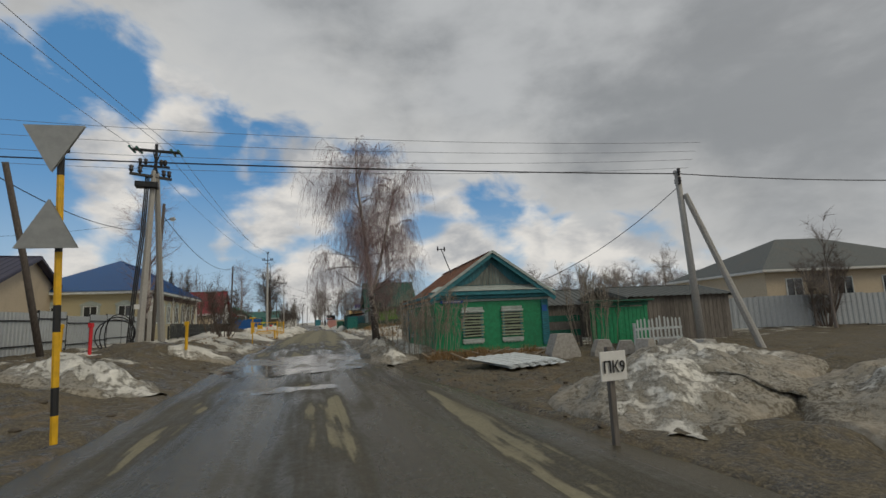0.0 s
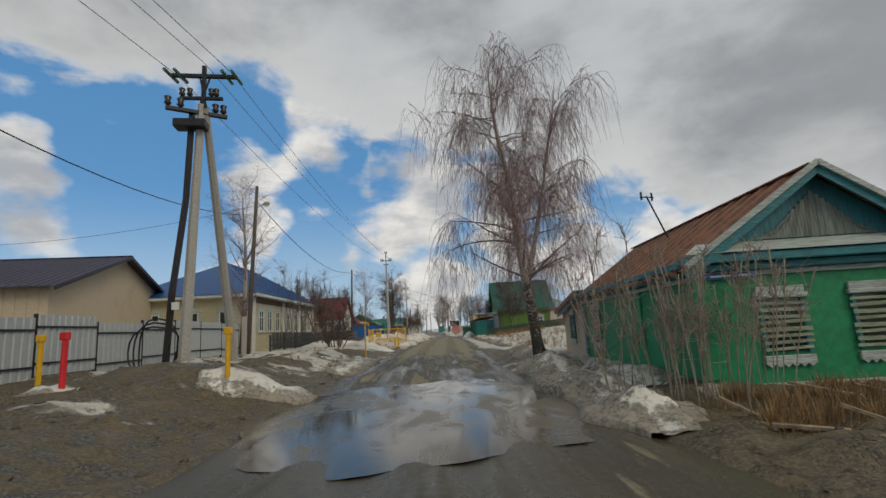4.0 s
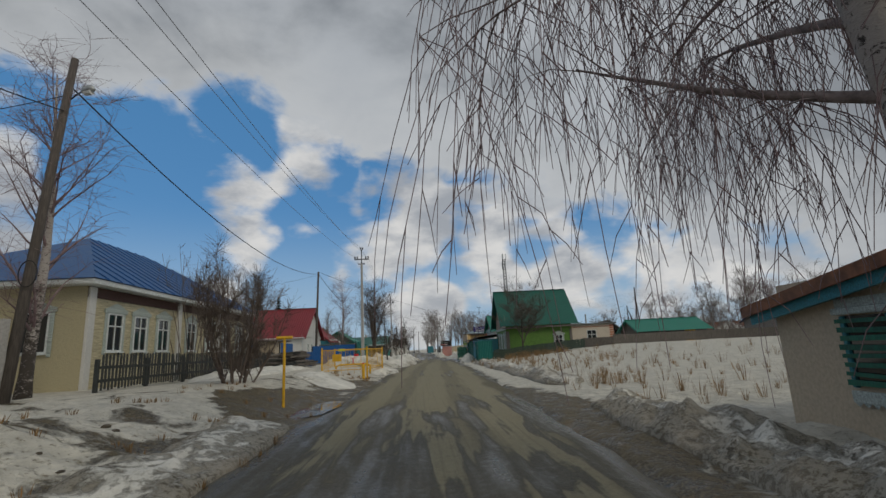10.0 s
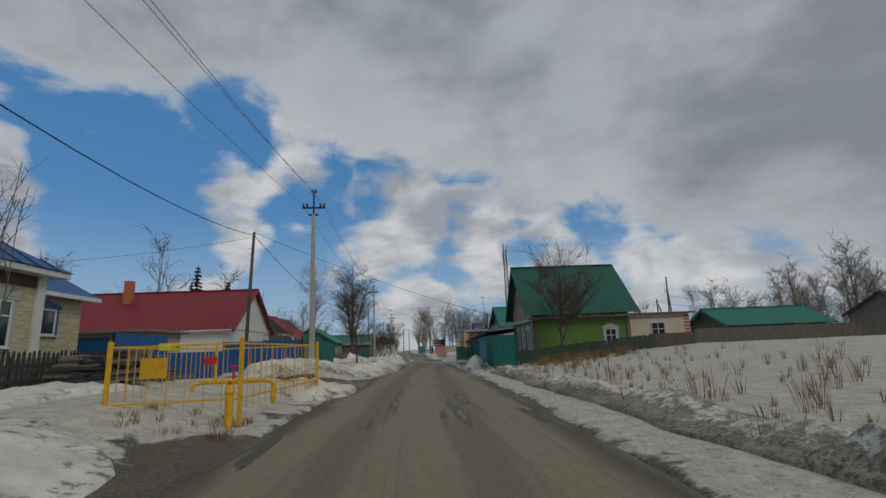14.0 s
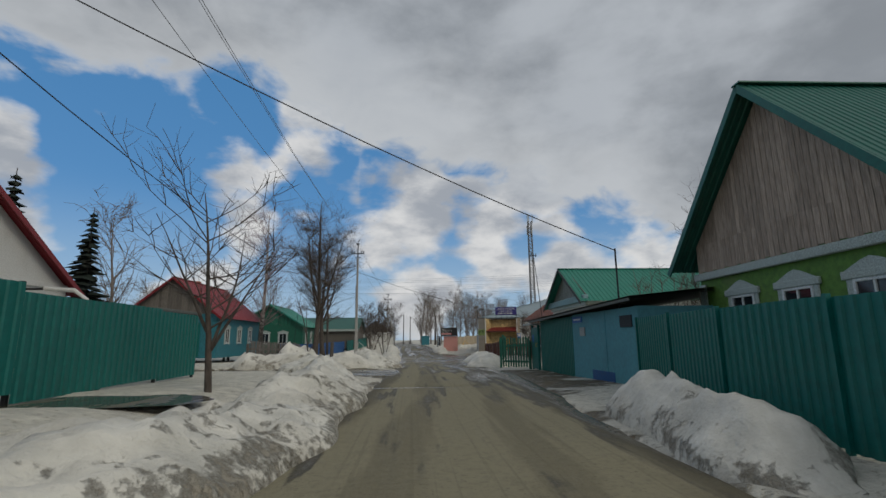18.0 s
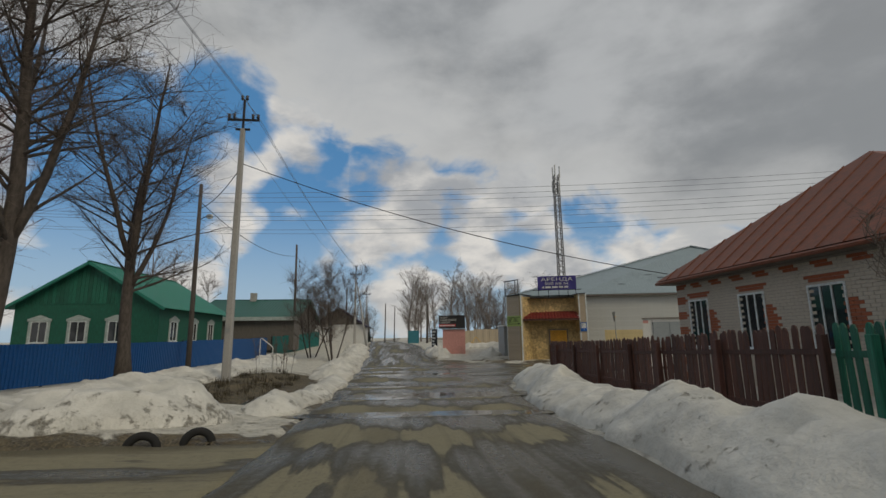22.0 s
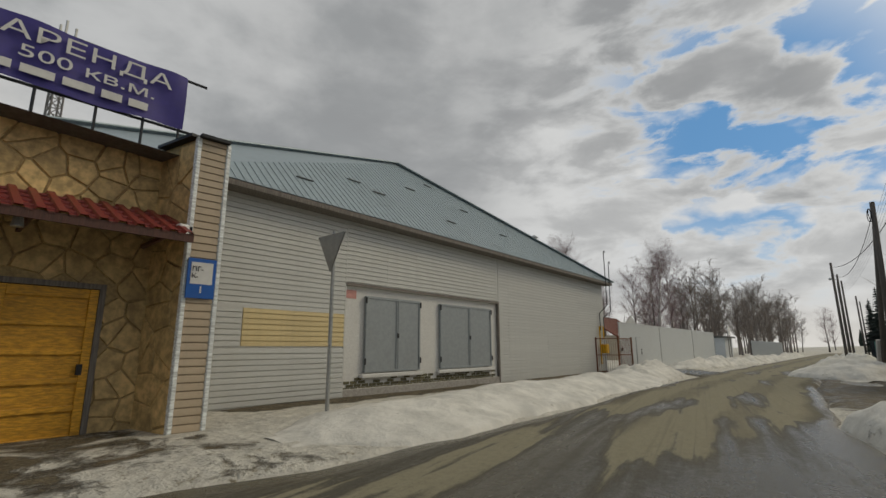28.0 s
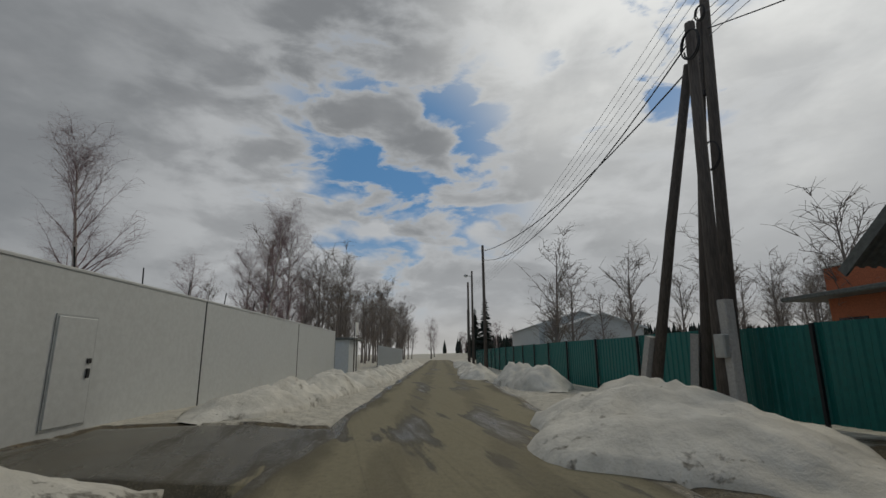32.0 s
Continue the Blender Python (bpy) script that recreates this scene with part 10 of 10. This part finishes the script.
# give-way sign at the corner
gs_ = thing("give_way_sign", (14.25, 145.2, KZ), "triangular road sign on a grey pole seen from behind", "road sign")
part("pole", Geo((14.25, 145.2, KZ)).tube([(0, 0, -0.1), (0, 0, 3.5)], 0.035, 8), M_SIGNBACK, gs_)
g = Geo((14.25, 145.2, KZ), 78)
g.face((-0.38, 0.05, 3.42), (0.0, 0.05, 2.74), (0.38, 0.05, 3.42)).face((0.38, 0.075, 3.42), (0.0, 0.075, 2.74), (-0.38, 0.075, 3.42))
part("triangle", g, M_SIGNBACK, gs_, "grey back of a triangular plate")
part("clamp", Geo((14.25, 145.2, KZ), 40).box(-0.05, 0.05, -0.05, 0.05, 3.08, 3.14), M_YELLOW, gs_)
# pink booth with its advertising boards
pb_ = thing("pink_booth", (3.55, 157.0, -0.35), "faded pink metal booth with advertising boards", "booth")
walls(pb_, (3.55, 157.0, -0.35), -8, 2.0, 2.2, -0.2, 2.1, 2.1, "a", M_PINK)
part("roof", Geo((3.55, 157.0, -0.35), -8).box(-0.1, 2.1, -0.1, 2.3, 2.1, 2.18, 0.01), M_GALV, pb_)
ab = part("board", Geo((3.2, 156.9, 1.85), -8).box(0, 2.35, -0.06, -0.02, 0, 1.15, 0.01), M_BLACK, pb_, "dark advertising board")
part("red_band", Geo((3.2, 156.9, 1.85), -8).box(0.0, 1.5, -0.066, -0.061, 0.18, 0.36), M_REDP, ab)
letters("ПУНКТ", tuple(Geo((3.2, 156.9, 2.72), -8).w(0.08, -0.068, 0)), -8, 0.15, M_SIGNW, ab, 0.7)
letters("ТЕХНИЧЕСКОГО", tuple(Geo((3.2, 156.9, 2.52), -8).w(0.08, -0.068, 0)), -8, 0.15, M_SIGNW, ab, 1.5)
letters("ОСМОТРА", tuple(Geo((3.2, 156.9, 2.30), -8).w(0.08, -0.068, 0)), -8, 0.15, M_SIGNW, ab, 0.95)
bars(ab, tuple(Geo((3.2, 156.9, 2.06), -8).w(0.08, -0.07, 0)), -8, (0.2, 0.35, 0.3, 0.3), 0.10, M_SIGNW, 0.6)
b2 = part("board", Geo((3.1, 157.2, -0.2), -60).box(-0.9, 0.0, -0.05, -0.02, 0, 2.0, 0.01), M_BLACK, pb_)
for i in range(6):
    part("line", Geo((3.1, 157.2, -0.2), -60).box(-0.8, -0.8 + (0.55, 0.4, 0.5, 0.35, 0.5, 0.3)[i], -0.056, -0.051, 1.7 - i * 0.28, 1.86 - i * 0.28), M_SIGNW, b2)
cb = thing("grey_container", (8.2, 152.6, -0.6), "grey sheet container behind the shop", "container")
walls(cb, (8.2, 152.6, -0.6), 0, 3.4, 2.4, -0.1, 2.5, 2.5, "a", M_SHUTTER)
part("roof", Geo((8.2, 152.6, -0.6)).box(-0.1, 3.5, -0.1, 2.5, 2.5, 2.6, 0.02), M_SIGNW, cb)
part("flue", Geo((8.2, 152.6, -0.6)).tube([(1.4, 1.0, 2.5), (1.4, 1.0, 3.6)], 0.08, 8), M_DARKMET, cb)
sheet_fence("yard_wall", [(5.6, 166.0), (14.0, 165.2), (24.0, 164.2)], -0.2, 1.6, M_BEIGE, "pale concrete panel fence across a yard", 2.4, 0.8, depth=0.04, rails=False, posts=M_CONC)
vg = thing("teal_bin", (0.9, 186.0, 0.2), "small teal kiosk far down the street", "kiosk")
walls(vg, (0.9, 186.0, 0.2), 0, 1.6, 1.6, -0.2, 1.9, 1.9, "a", M_TEALV)
ab_ = thing("yard_hoop", (7.4, 162.4, -0.1), "yellow pipe frame in the snow of a yard", "frame")
part("pipe", Geo((7.4, 162.4, -0.1)).tube([(-0.9, 0, 0), (0, 0, 1.2), (0.9, 0, 0)], 0.04, 6), M_YELLOW, ab_)
part("pipe", Geo((7.4, 162.4, -0.1)).tube([(-0.5, 0.2, 0.5), (0.5, 0.2, 0.5)], 0.04, 6), M_YELLOW, ab_)
